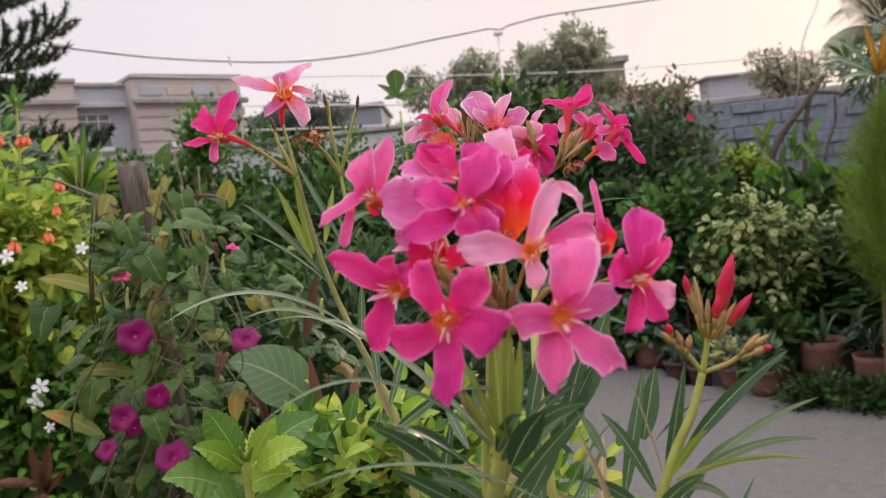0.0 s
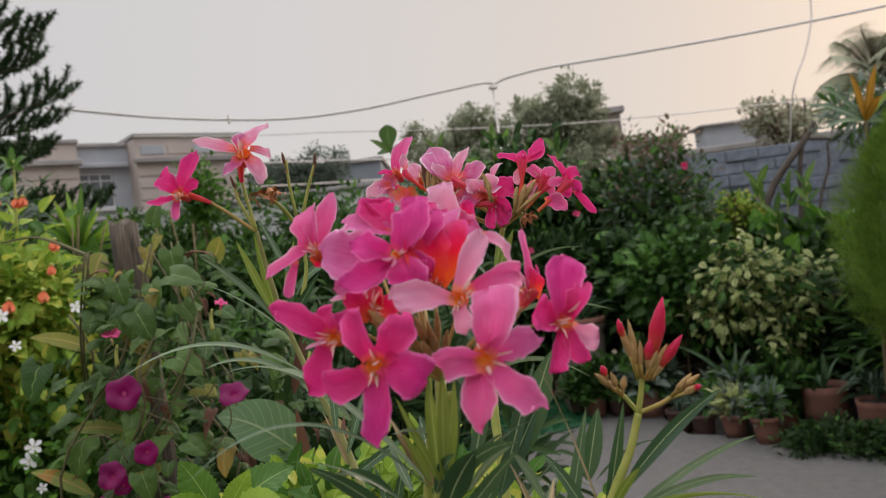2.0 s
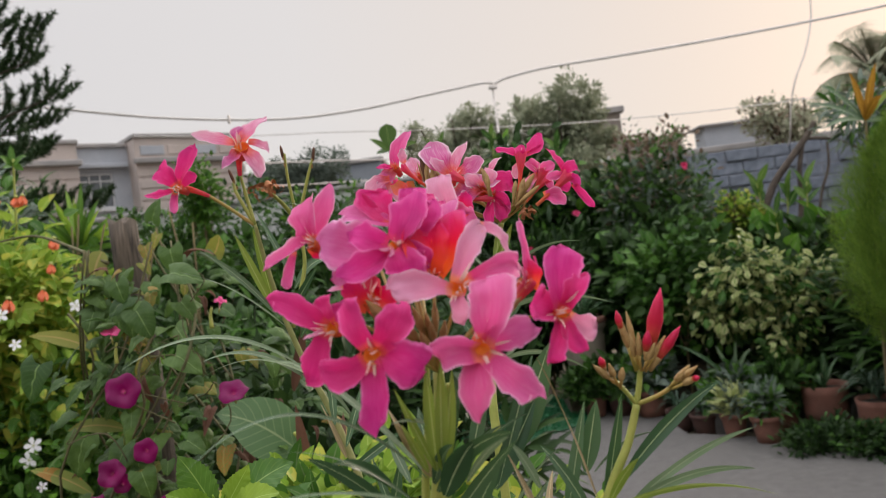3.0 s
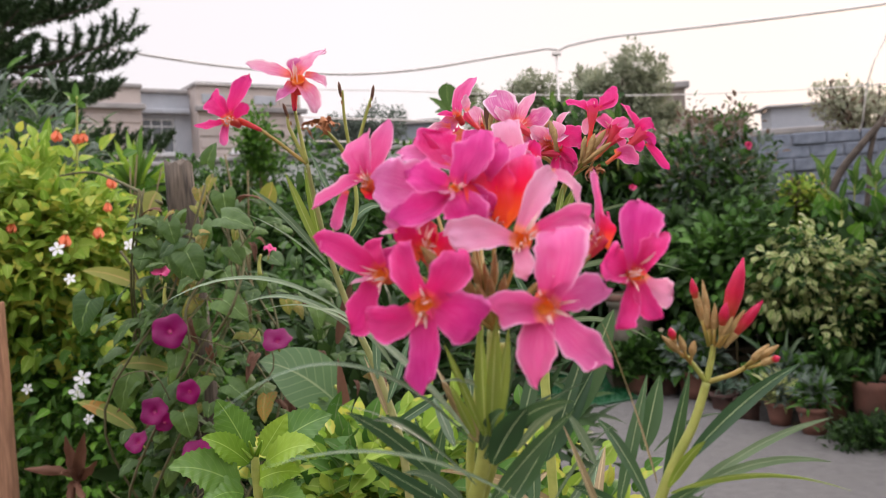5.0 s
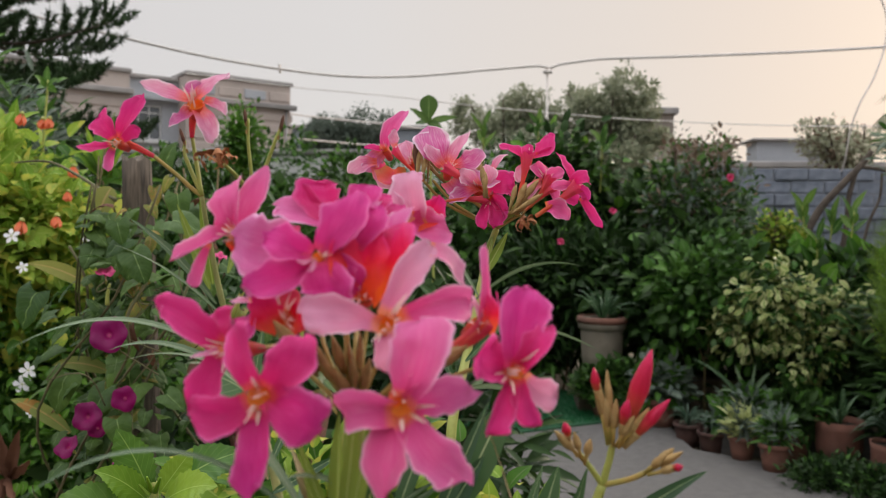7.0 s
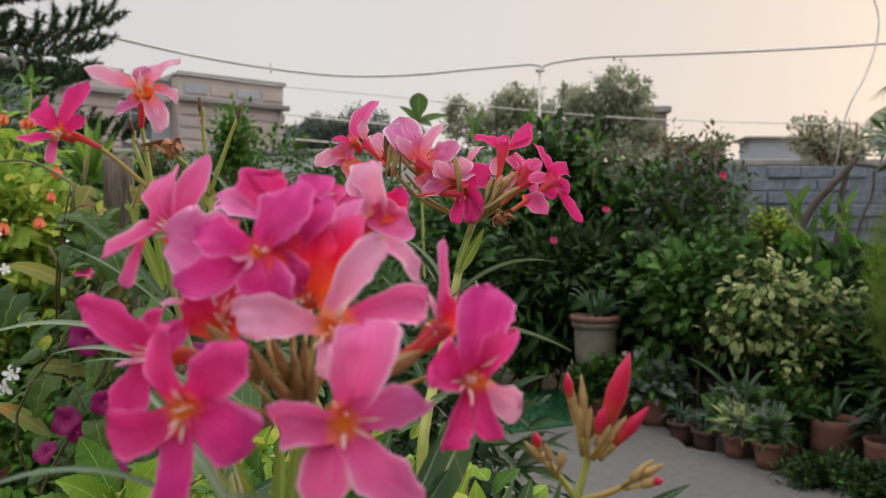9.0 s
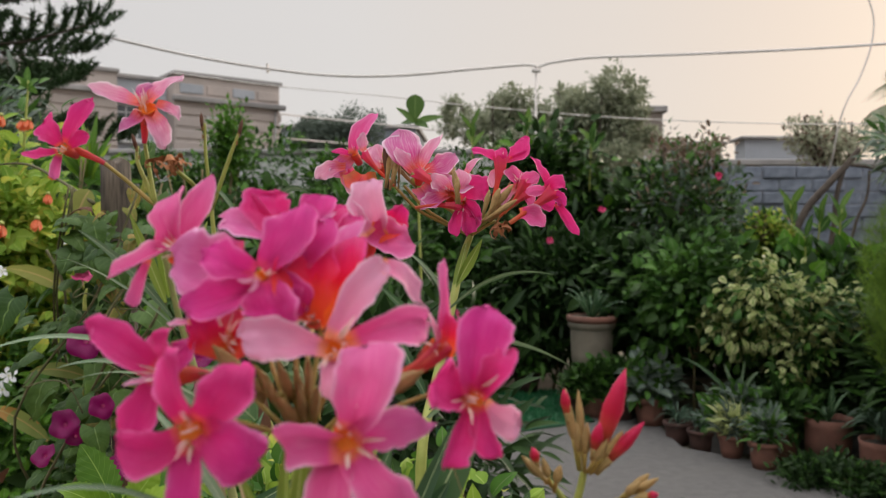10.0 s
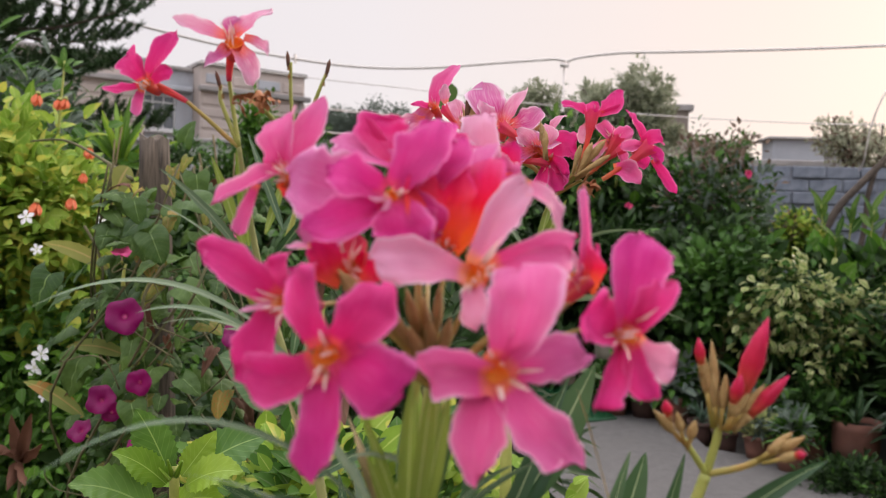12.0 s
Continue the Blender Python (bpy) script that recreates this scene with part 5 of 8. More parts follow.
def abutilon():
    rng = np.random.default_rng(121)
    for k in range(12):
        a, b = rng.uniform(-2.0, -0.85), rng.uniform(2.7, 3.1)
        top = (a + rng.normal() * 0.15, b + rng.normal() * 0.15, rng.uniform(1.2, 1.85))
        rod(ABUTILON, "stem", [(a * 0.6 - 0.55, b, -0.05), (a + rng.normal() * 0.06, b, 0.7), top], 0.009, 0.003, TWIG, 6)
    pieces = []
    # lime clumps high and in front, mid green lower and behind
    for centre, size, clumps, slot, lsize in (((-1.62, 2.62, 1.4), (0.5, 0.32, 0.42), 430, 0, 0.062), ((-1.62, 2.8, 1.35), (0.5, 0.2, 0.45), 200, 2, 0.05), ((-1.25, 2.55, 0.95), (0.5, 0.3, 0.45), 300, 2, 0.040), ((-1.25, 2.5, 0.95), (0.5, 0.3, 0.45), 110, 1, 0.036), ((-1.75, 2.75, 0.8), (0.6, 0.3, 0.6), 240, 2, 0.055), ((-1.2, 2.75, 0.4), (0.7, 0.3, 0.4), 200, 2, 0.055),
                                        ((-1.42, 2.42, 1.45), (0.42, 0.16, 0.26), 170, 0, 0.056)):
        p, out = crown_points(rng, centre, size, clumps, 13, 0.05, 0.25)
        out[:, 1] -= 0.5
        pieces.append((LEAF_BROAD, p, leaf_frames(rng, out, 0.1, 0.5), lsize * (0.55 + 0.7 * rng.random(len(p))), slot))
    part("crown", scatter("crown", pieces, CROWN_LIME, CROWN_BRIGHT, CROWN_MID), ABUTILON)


abutilon()


def bell(place, size, seed, facing=(0.05, -0.35, -0.93)):
    """A nodding bell of five overlapping petals on a green cap."""
    rng = random.Random(seed)
    f = part("flower", Shape().add(*tube([(0, 0, -0.2), (0, 0, 0.12)], [0.2, 0.3], 8)).mesh("flower", STEM_GREEN), ABUTILON, "orange bell flower",
             Matrix.Translation(place) @ Vector(facing).to_track_quat("Z", "Y").to_matrix().to_4x4() @ Matrix.Scale(size, 4))
    pet = Shape().add(*blade("obovate", 7, 1.25, 0.62, -0.3, 0.05)).mesh("petal", ORANGE)
    for k in range(5):
        part("petal", pet, f, m=Matrix.Translation(place) @ Vector(facing).to_track_quat("Z", "Y").to_matrix().to_4x4() @ Matrix.Scale(size, 4) @ Matrix.Rotation(radians(72 * k + rng.uniform(-9, 9)), 4, "Z") @ Matrix.Translation((0, 0.12, 0)) @ Matrix.Rotation(radians(80), 4, "X"))


for bell_at, bell_size in (((-1.1635, 2.2, 1.4879), 0.038), ((-1.0681, 2.2, 1.5014), 0.034), ((-1.1927, 2.25, 1.7759), 0.034), ((-1.0219, 2.2, 1.6322), 0.032), ((-1.1616, 2.3, 1.7685), 0.03), ((-1.0379, 2.2, 1.566), 0.028), ((-1.143, 2.3, 1.7706), 0.03), ((-1.3439, 2.25, 1.5301), 0.032)):
    bell(bell_at, bell_size * 0.8, int(bell_size * 9000 + bell_at[0] * 700))


def star_flower(place, size):
    ob = thing("white_flower", place, "small white five-petalled flower", "flower", "white flowers in the bed")
    pet = Shape().add(*blade("obovate", 6, 1.0, 0.55, 0.1, 0.12)).mesh("petal", WHITE)
    m = Matrix.Translation(place) @ Vector((0.2, -1, 0.35)).to_track_quat("Z", "Y").to_matrix().to_4x4() @ Matrix.Scale(size, 4)
    part("tube", Shape().add(*tube([(0, 0, -1.2), (0, 0, 0.02)], [0.05, 0.09], 6)).mesh("tube", STEM_GREEN), ob, m=m)
    for k in range(5):
        part("petal", pet, ob, m=m @ Matrix.Rotation(radians(72 * k + place[0] * 300), 4, "Z") @ Matrix.Rotation(radians(6), 4, "X"))


for star_at, star_size in (((-1.1466, 2.2, 1.0915), 0.021), ((-1.1637, 2.2, 1.0546), 0.021), ((-1.1615, 2.15, 1.4477), 0.018), ((-1.0086, 2.25, 1.4464), 0.016), ((-1.3373, 2.25, 1.0611), 0.014), ((-1.1328, 2.15, 1.3667), 0.014), ((-1.1372, 2.2, 0.9792), 0.013)):
    star_flower(star_at, star_size * 1.2)

# yellow-green fan of strap leaves behind the bell-flowered shrub
fan = thing("dracaena", (-1.3231, 3, 1.6449), "spiky yellow-green fan of strap leaves", "plant")
rod(fan, "stem", [(-1.3905, 3.05, 0.4366), (-1.3428, 3, 1.0838), (-1.3231, 3, 1.6449)], 0.007, 0.006, TWIG)
FAN_TIPS = ((-1.2844, 3, 1.8874), (-1.3896, 3.1, 1.8819), (-1.2287, 3, 1.8159), (-1.3929, 3, 1.8368), (-1.1842, 2.95, 1.7286), (-1.1733, 2.95, 1.6635), (-1.2109, 2.9, 1.781), (-1.3248, 2.9, 1.7759), (-1.1705, 2.9, 1.5968), (-1.2946, 2.95, 1.8347), (-1.3572, 2.9, 1.7307))
for k, fan_tip in enumerate(FAN_TIPS):
    lance(fan, "leaf", (-1.3191, 3, 1.6344), fan_tip, 0.024, 0.012, LEAF_LIME if k % 2 else LEAF_LIMEDARK, 15 - 6 * k, "lance", 0.3, rows=8)
fan_rng = random.Random(55)
for k in range(20):
    fan_a, fan_r = radians(fan_rng.uniform(-15, 175)), fan_rng.uniform(0.13, 0.24)
    lance(fan, "leaf", (-1.3191, 3, 1.6344), (-1.3 + math.cos(fan_a) * fan_r, 3 - fan_rng.uniform(0, 0.14), 1.63 + math.sin(fan_a) * fan_r), fan_rng.uniform(0.014, 0.022), 0.008, LEAF_LIME if k % 3 else LEAF_LIMEDARK, fan_rng.uniform(-40, 40), "lance", 0.3, rows=8)
tall_shoot = thing("leafy_shoot", (-1.3172, 2.6, 1.8583), "bright green leafy shoot above the shrub", "plant")
rod(tall_shoot, "stem", [(-1.3475, 2.6, 1.4634), (-1.323, 2.6, 1.7868), (-1.3113, 2.6, 1.9297)], 0.005, 0.003, STEM_GREEN)
for shoot_tip in ((-1.3137, 2.6, 1.9745), (-1.332, 2.55, 1.9362), (-1.2517, 2.55, 1.9232), (-1.3495, 2.6, 1.904), (-1.2826, 2.6, 1.8895)):
    lance(tall_shoot, "leaf", (-1.3157, 2.6, 1.9084), shoot_tip, 0.022, 0.004, LEAF_LIMEDARK, 10, "lance", 0.2, rows=8)
shrub("shrub", "grey-green narrow-leaved shrub under the pine", (-2.3, 3.6, -0.05), (-2.2, 3.6, 1.75), (0.42, 0.3, 0.5), LEAF_LONG, 0.09, (CROWN_GREYGREEN, CROWN_MID), 90, 18, 0.08, 122, 6, 0.012, mix=(0.65, 0.35))

POST_TOP = (-0.6199, 1.66, 1.611)
post = thing("wooden_post", (POST_TOP[0], POST_TOP[1], -0.05), "weathered grey-brown wooden post wrapped in vine", "post")


def rough_post():
    rng = random.Random(9)
    verts, faces, n = [], [], 14
    zs = [-0.05, 0.4, 0.8, 1.1, 1.3, 1.42, 1.5, 1.56, POST_TOP[2] - 0.006]
    for i, z in enumerate(zs):
        for j in range(n):
            a = 2 * math.pi * j / n
            r = (0.03 if i < 7 else 0.027) * (1 + 0.1 * math.sin(3 * a + 1) + rng.uniform(-0.06, 0.06))
            verts.append((POST_TOP[0] + r * math.cos(a) + (1.6 - z) * 0.035, POST_TOP[1] + r * math.sin(a), z + (rng.uniform(-0.008, 0.012) if i == len(zs) - 1 else 0)))
    for i in range(len(zs) - 1):
        for j in range(n):
            faces.append((i * n + j, i * n + (j + 1) % n, (i + 1) * n + (j + 1) % n, (i + 1) * n + j))
    verts.append((POST_TOP[0], POST_TOP[1], POST_TOP[2] - 0.012))
    last = (len(zs) - 1) * n
    for j in range(n):
        faces.append((last + j, last + (j + 1) % n, len(verts) - 1))
    part("shaft", Shape().add(verts, faces).mesh("shaft", POSTWOOD), post)


rough_post()

VINE = thing("morning_glory_vine", (-0.47, 1.56, -0.05), "morning glory vine with heart-shaped leaves and purple trumpets", "vine")


def vine():
    rng = random.Random(17)
    shapes = [Shape().add(*heart(1, 0.95, 0.25, 0.2)).mesh("leaf", LEAF_VINE), Shape().add(*heart(1, 0.8, 0.3, 0.28)).mesh("leaf", LEAF_VINE), Shape().add(*heart(1, 1.05, 0.05, 0.3, lobe=0.2, phase=2)).mesh("leaf", LEAF_VINE), Shape().add(*heart(1, 0.9, 0.45, 0.4, phase=4)).mesh("leaf", LEAF_VINE), Shape().add(*heart(1, 0.85, 0.2, 0.5, phase=1)).mesh("leaf", LEAF_VINE_YELLOW)]
    for k in range(9):
        pts, a = [], rng.uniform(0, 6)
        for s in range(9):
            z = -0.05 + s * 0.2
            r = 0.05 + 0.12 * math.exp(-((z - 1.05) / 0.45) ** 2) + rng.uniform(-0.02, 0.02)
            a += 0.8
            pts.append((-0.5 + r * math.cos(a) * 1.1 - 0.02 * s * 0.5, 1.58 + r * math.sin(a) * 0.8, z if s else -0.05))
        rod(VINE, "stem", pts, 0.004, 0.002, VINESTEM, 5, 4)
    for k in range(16):
        s, pts = rng.uniform(0, 6), []
        x, z = rng.uniform(-0.62, -0.38), rng.uniform(0.75, 1.35)
        for q in range(6):
            pts.append((x + rng.uniform(-0.03, 0.03), 1.43 - rng.uniform(0, 0.04), z))
            x, z = x + rng.uniform(-0.045, 0.045), z + rng.uniform(-0.02, 0.07)
        rod(VINE, "runner", pts, 0.0013, 0.0009, VINESTEM, 5, 4)
    for k in range(230):
        z = rng.uniform(0.55, 1.5)
        p = Vector((POST_TOP[0] + (1.6 - z) * 0.035 + rng.uniform(-0.05, 0.05), POST_TOP[1] - 0.045 - rng.uniform(0, 0.09), z))
        y = Vector((rng.uniform(-0.9, 0.9), -0.4 + rng.uniform(-0.4, 0.3), -0.5 + rng.uniform(-0.5, 0.9))).normalized()
        x = y.cross(Vector((rng.uniform(-0.5, 0.5), -0.5, 0.95))).normalized()
        part("leaf", shapes[k % 4 if k % 9 else 4], VINE, m=Matrix.Translation(p) @ Matrix((x, y, x.cross(y))).transposed().to_4x4() @ Matrix.Scale(rng.uniform(0.022, 0.052), 4))
    dry = Shape().add(*heart(1, 0.5, 0.9, 0.8)).mesh("leaf", LEAF_DEAD)
    for k in range(420):
        z = rng.uniform(0.55, 1.52)
        spread = 0.13 + 0.10 * math.exp(-((z - 1.15) / 0.35) ** 2) - (0.05 if z > 1.42 else 0)
        a = rng.uniform(-math.pi, 0.3)
        cx = -0.47 - 0.10 * (z - 1.0)
        p = Vector((cx + spread * math.cos(a) * rng.uniform(0.5, 1.15), 1.58 + spread * 0.75 * math.sin(a) * rng.uniform(0.5, 1.1), z))
        d = Vector((math.cos(a) * 0.7 + rng.uniform(-0.6, 0.6), -0.45 + rng.uniform(-0.5, 0.5), -0.55 + rng.uniform(-0.6, 0.9)))
        nrm = Vector((math.cos(a) * 0.5 + rng.uniform(-0.4, 0.4), -0.5 + rng.uniform(-0.3, 0.5), 0.95 + rng.uniform(-0.5, 0.6)))
        y = d.normalized()
        x = y.cross(nrm).normalized()
        m = Matrix((x, y, x.cross(y))).transposed().to_4x4()
        size = rng.choice((0.022, 0.026, 0.03, 0.036, 0.042, 0.05)) * rng.uniform(0.8, 1.15)
        part("leaf", dry if k % 8 == 5 else shapes[k % 4 if k % 9 else 4], VINE, m=Matrix.Translation(p) @ m @ Matrix.Scale(size, 4))


vine()


def vine_leaf(at, size, droop, yaw, mat=None, wide=0.95):
    """A single large leaf that faces out of the vine."""
    y = Vector((math.sin(radians(yaw)), -0.25, -math.cos(radians(yaw)))).normalized()
    x = y.cross(Vector((0.1, -0.8, 0.85 + droop))).normalized()
    m = Matrix((x, y, x.cross(y))).transposed().to_4x4()
    part("leaf", Shape().add(*heart(1, wide, 0.32, 0.28)).mesh("leaf", mat or LEAF_VINE), VINE, "", Matrix.Translation(at) @ m @ Matrix.Scale(size, 4))


for leaf_at, leaf_len, leaf_yaw in (((-0.8409, 1.7, 1.3387), 0.10, -25), ((-0.4449, 1.4, 1.4837), 0.075, 80), ((-0.5458, 1.42, 1.4816), 0.05, 20), ((-0.5181, 1.42, 1.4291), 0.07, 30), ((-0.5287, 1.43, 1.4543), 0.065, -60), ((-0.4533, 1.4, 1.345), 0.07, 60), ((-0.4457, 1.38, 1.2042), 0.05, 60),
                                   ((-0.5276, 1.38, 1.1625), 0.06, 20), ((-0.6719, 1.5, 1.2104), 0.09, -20), ((-0.5762, 1.45, 1.1897), 0.08, -40), ((-0.4388, 1.42, 1.4334), 0.05, 40), ((-0.4739, 1.5, 1.531), 0.06, 10), ((-0.5341, 1.6, 1.5941), 0.055, 160)):
    vine_leaf(leaf_at, leaf_len * 0.78, 0.1, leaf_yaw)


def trumpet(at, facing, size, mat, open_=1.0):
    """A flared trumpet flower with a pale throat."""
    prof = [(0.05, -1.0), (0.07, -0.6), (0.14, -0.25), (0.32 * open_, -0.05), (0.7 * open_, 0.08), (1.0 * open_, 0.06), (1.06 * open_, 0.0)]
    verts, faces, uv, n = [], [], [], 30
    for k, (r, z) in enumerate(prof):
        for j in range(n):
            a = 2 * math.pi * j / n
            w = 1 + (0.06 * math.cos(5 * a) + 0.03 * math.sin(3 * a + size * 900) if k > 3 else 0)
            verts.append((r * w * math.cos(a), r * w * math.sin(a), z + (0.12 * math.cos(5 * a + 1) + 0.1 * math.sin(2 * a + size * 700) if k > 4 else 0)))
            uv.append((0.5 + 0.12 * math.sin(5 * a), min(1, max(0, (k - 1.0) / 3.2))))
    for k in range(len(prof) - 1):
        for j in range(n):
            a, b = k * n + j, k * n + (j + 1) % n
            faces.append((a, b, b + n, a + n))
    m = Matrix.Translation(at) @ Vector(facing).to_track_quat("Z", "Y").to_matrix().to_4x4() @ Matrix.Scale(size, 4)
    fl = part("flower", Shape().add(verts, faces, uv).mesh("flower", mat), VINE, "purple trumpet flower" if mat is GLORY else "half-open pink trumpet flower", m)
    part("calyx", Shape().add(*tube([(0, 0, -1.35), (0, 0, -1.05), (0, 0, -0.85)], [0.05, 0.12, 0.09], 7)).mesh("calyx", STEM_GREEN), fl, m=m)


for glory_at, glory_face, glory_size in (((-0.537, 1.37, 1.3012), (0.25, -0.9, 0.3), 0.031), ((-0.3522, 1.36, 1.2792), (0.1, -0.65, 0.75), 0.026), ((-0.5156, 1.38, 1.1961), (0.1, -0.9, 0.1), 0.022), ((-0.5879, 1.4, 1.1618), (0.0, -0.9, 0.4), 0.026),
                                        ((-0.4971, 1.36, 1.0975), (0.1, -0.7, 0.65), 0.031), ((-0.6213, 1.4, 1.1107), (-0.2, -0.7, 0.6), 0.022), ((-0.5788, 1.42, 1.1379), (0.3, -0.7, 0.3), 0.018)):
    trumpet(glory_at, glory_face, glory_size * 0.88, GLORY)
trumpet((-0.5707, 1.43, 1.3987), (0.1, -0.35, 0.95), 0.018, GLORY_PINK, 0.85)
trumpet((-0.3708, 1.42, 1.4274), (0.35, -0.3, 0.9), 0.017, GLORY_PINK, 0.6)
for bud_at in ((-0.5622, 1.42, 1.3634), (-0.3917, 1.42, 1.4028), (-0.2344, 1.42, 1.3092)):
    rod(VINE, "bud", [(bud_at[0], bud_at[1], bud_at[2] - 0.02), bud_at, (bud_at[0] + 0.004, bud_at[1], bud_at[2] + 0.016)], 0.004, 0.002, STEM_GREEN, 6, 3)
for base, tip, width in (((-0.6758, 1.6, 1.3589), (-0.8037, 1.6, 1.4031), 0.03), ((-0.6174, 1.55, 1.208), (-0.728, 1.55, 1.2189), 0.028), ((-0.6935, 1.55, 1.095), (-0.8076, 1.55, 1.1543), 0.03), ((-0.6487, 1.62, 1.5485), (-0.6719, 1.6, 1.4743), 0.05)):
    lance(VINE, "leaf", base, tip, width, 0.01, LEAF_VINE_YELLOW, 0, "lance", 0.15, rows=8, label="yellowing leaf")
for at, siz, yaw in (((-0.556, 1.6, 1.5474), 0.032, 10), ((-0.5348, 1.62, 1.5677), 0.03, -30), ((-0.5585, 1.58, 1.5144), 0.028, 40), ((-0.5054, 1.6, 1.5331), 0.034, 20)):
    vine_leaf(at, siz, 0.2, yaw, LEAF_VINE_YELLOW, 0.8)
# loose looping runners
rod(VINE, "runner", [(-0.632, 1.6, 1.5243), (-0.7512, 1.7, 1.5735), (-0.8437, 1.75, 1.6076), (-0.9448, 1.8, 1.6093)], 0.004, 0.002, VINESTEM, 5, 6)
for runner in (((-0.4947, 1.42, 1.382), (-0.5184, 1.4, 1.3293), (-0.5163, 1.4, 1.2712), (-0.5512, 1.42, 1.2133)), ((-0.7214, 1.6, 1.4366), (-0.6849, 1.58, 1.3898), (-0.6712, 1.57, 1.3349), (-0.7017, 1.58, 1.2612)), ((-0.4709, 1.4, 1.2847), (-0.428, 1.38, 1.3396), (-0.4172, 1.42, 1.411), (-0.434, 1.45, 1.4708))):
    rod(VINE, "runner", runner, 0.003, 0.002, VINESTEM, 5, 6)

stake = thing("wooden_stake", (-1.306, 2.05, 0.7905), "brown wooden stake standing in the bed", "stake")
STAKE_TOP = (-1.2618, 2.05, 1.3216)
part("shaft", Shape().add(*soft_box(STAKE_TOP[0] - 0.045, STAKE_TOP[0] - 0.008, 2.04, 2.075, -0.05, STAKE_TOP[2], 0.003)).mesh("shaft", wood_material("brown stake", (0.22, 0.11, 0.06), (0.36, 0.19, 0.11)), smooth=False), stake)
litter = thing("dry_leaf_clump", (-0.9257, 1.75, 0.9508), "curled red-brown dead leaves caught in the stems", "dead leaves")
rod(litter, "stem", [(-1.0108, 1.8, 0.2191), (-0.9607, 1.78, 0.7462), (-0.9203, 1.75, 1.0188)], 0.006, 0.003, TWIG)
for k, dry_tip in enumerate(((-0.9329, 1.72, 1.0519), (-0.8777, 1.7, 1.0608), (-0.9406, 1.7, 0.9731), (-0.8659, 1.72, 0.9944), (-0.8784, 1.68, 0.9173), (-0.9278, 1.7, 0.9001), (-1.0842, 1.8, 0.9605))):
    lance(litter, "leaf", (-0.9262, 1.75, 0.9446), dry_tip, 0.026, 0.006, LEAF_DEAD, 25 * k, "ovate", 0.6, rows=8, ruffle=0.3)

# broad pale leaf and dry leaves between the vine and the oleander
broad = thing("broad_leaf_plant", (-0.3, 1.5, -0.05), "plant with broad pale green veined leaves", "plant")
rod(broad, "stem", [(-0.3, 1.5, -0.05), (-0.32, 1.5, 0.7), (-0.2689, 1.47, 1.1154)], 0.008, 0.005, STEM_GREEN)
rod(broad, "stalk", [(-0.2689, 1.47, 1.1154), (-0.2629, 1.46, 1.1473), (-0.2815, 1.45, 1.182)], 0.004, 0.003, STEM_GREEN)
lance(broad, "leaf", (-0.2827, 1.46, 1.1498), (-0.4038, 1.42, 1.2355), 0.105, 0.015, LEAF_PALE, 12, "ovate", 0.12, rows=14)
for base, tip, width in (((-0.2445, 1.35, 1.11), (-0.2514, 1.35, 1.2463), 0.035), ((-0.1906, 1.3, 1.1188), (-0.1827, 1.4, 1.2151), 0.03), ((-0.2836, 1.5, 1.2475), (-0.2488, 1.5, 1.367), 0.035)):
    lance(broad, "leaf", base, tip, width * 0.6, 0.0, LEAF_DEAD, 30, "lance", 0.4, rows=8, label="dry brown leaf")
for k, (at, siz, tone) in enumerate((((-0.1052, 1.1, 1.1102), (0.13, 0.09, 0.07), (CROWN_LIME, CROWN_MID)), ((0.0251, 1.2, 1.0163), (0.15, 0.1, 0.07), (CROWN_LIME, CROWN_MID)), ((-0.1923, 1.15, 1.074), (0.13, 0.1, 0.08), (CROWN_LIME, CROWN_MID)))):
    shrub("bedding_plant", "low lime-green leafy bedding plant", (at[0], at[1], -0.05), at, siz, LEAF_BROAD, 0.034, tone, 46, 13, 0.035, 131 + k, 5, 0.005, category="plant", mix=(0.6, 0.4), group="bedding plants")
for at, r, h in (((-0.52, 1.9, -0.05), 0.16, 0.5), ((-1.05, 2.0, -0.05), 0.15, 0.55)):
    pot(at, r, h, CLAY_DARK, "dark terracotta pot half hidden in the bed")
# dark leaves here carry the shade of the gaps behind the vine
shrub("shrub", "shade-darkened leafy filling at the foot of the vine", (-0.6, 2.0, -0.05), (-0.55, 2.05, 0.55), (0.5, 0.3, 0.5), LEAF_BROAD, 0.06, (CROWN_SHADE, CROWN_DARK), 170, 18, 0.07, 141, 5, 0.008, mix=(0.8, 0.2))
shrub("shrub", "shade-darkened feathery-leaved plant behind the vine", (-0.35, 2.7, -0.05), (-0.3, 2.7, 0.75), (0.5, 0.3, 0.55), LEAF_LONG, 0.11, (CROWN_SHADE, CROWN_DARK), 150, 18, 0.07, 142, 5, 0.008, mix=(0.6, 0.4))

HIBISCUS_TOP = Vector((-0.184, 0.7, 1.2769))
hibiscus = thing("hibiscus", (HIBISCUS_TOP.x, HIBISCUS_TOP.y, -0.05), "young hibiscus with lime-green serrated leaves", "plant")
rod(hibiscus, "stem", [(HIBISCUS_TOP.x + 0.02, HIBISCUS_TOP.y + 0.04, -0.05), (HIBISCUS_TOP.x + 0.01, HIBISCUS_TOP.y + 0.02, 0.7), HIBISCUS_TOP - Vector((0, 0, 0.02)), HIBISCUS_TOP], 0.006, 0.003, STEM_GREEN)


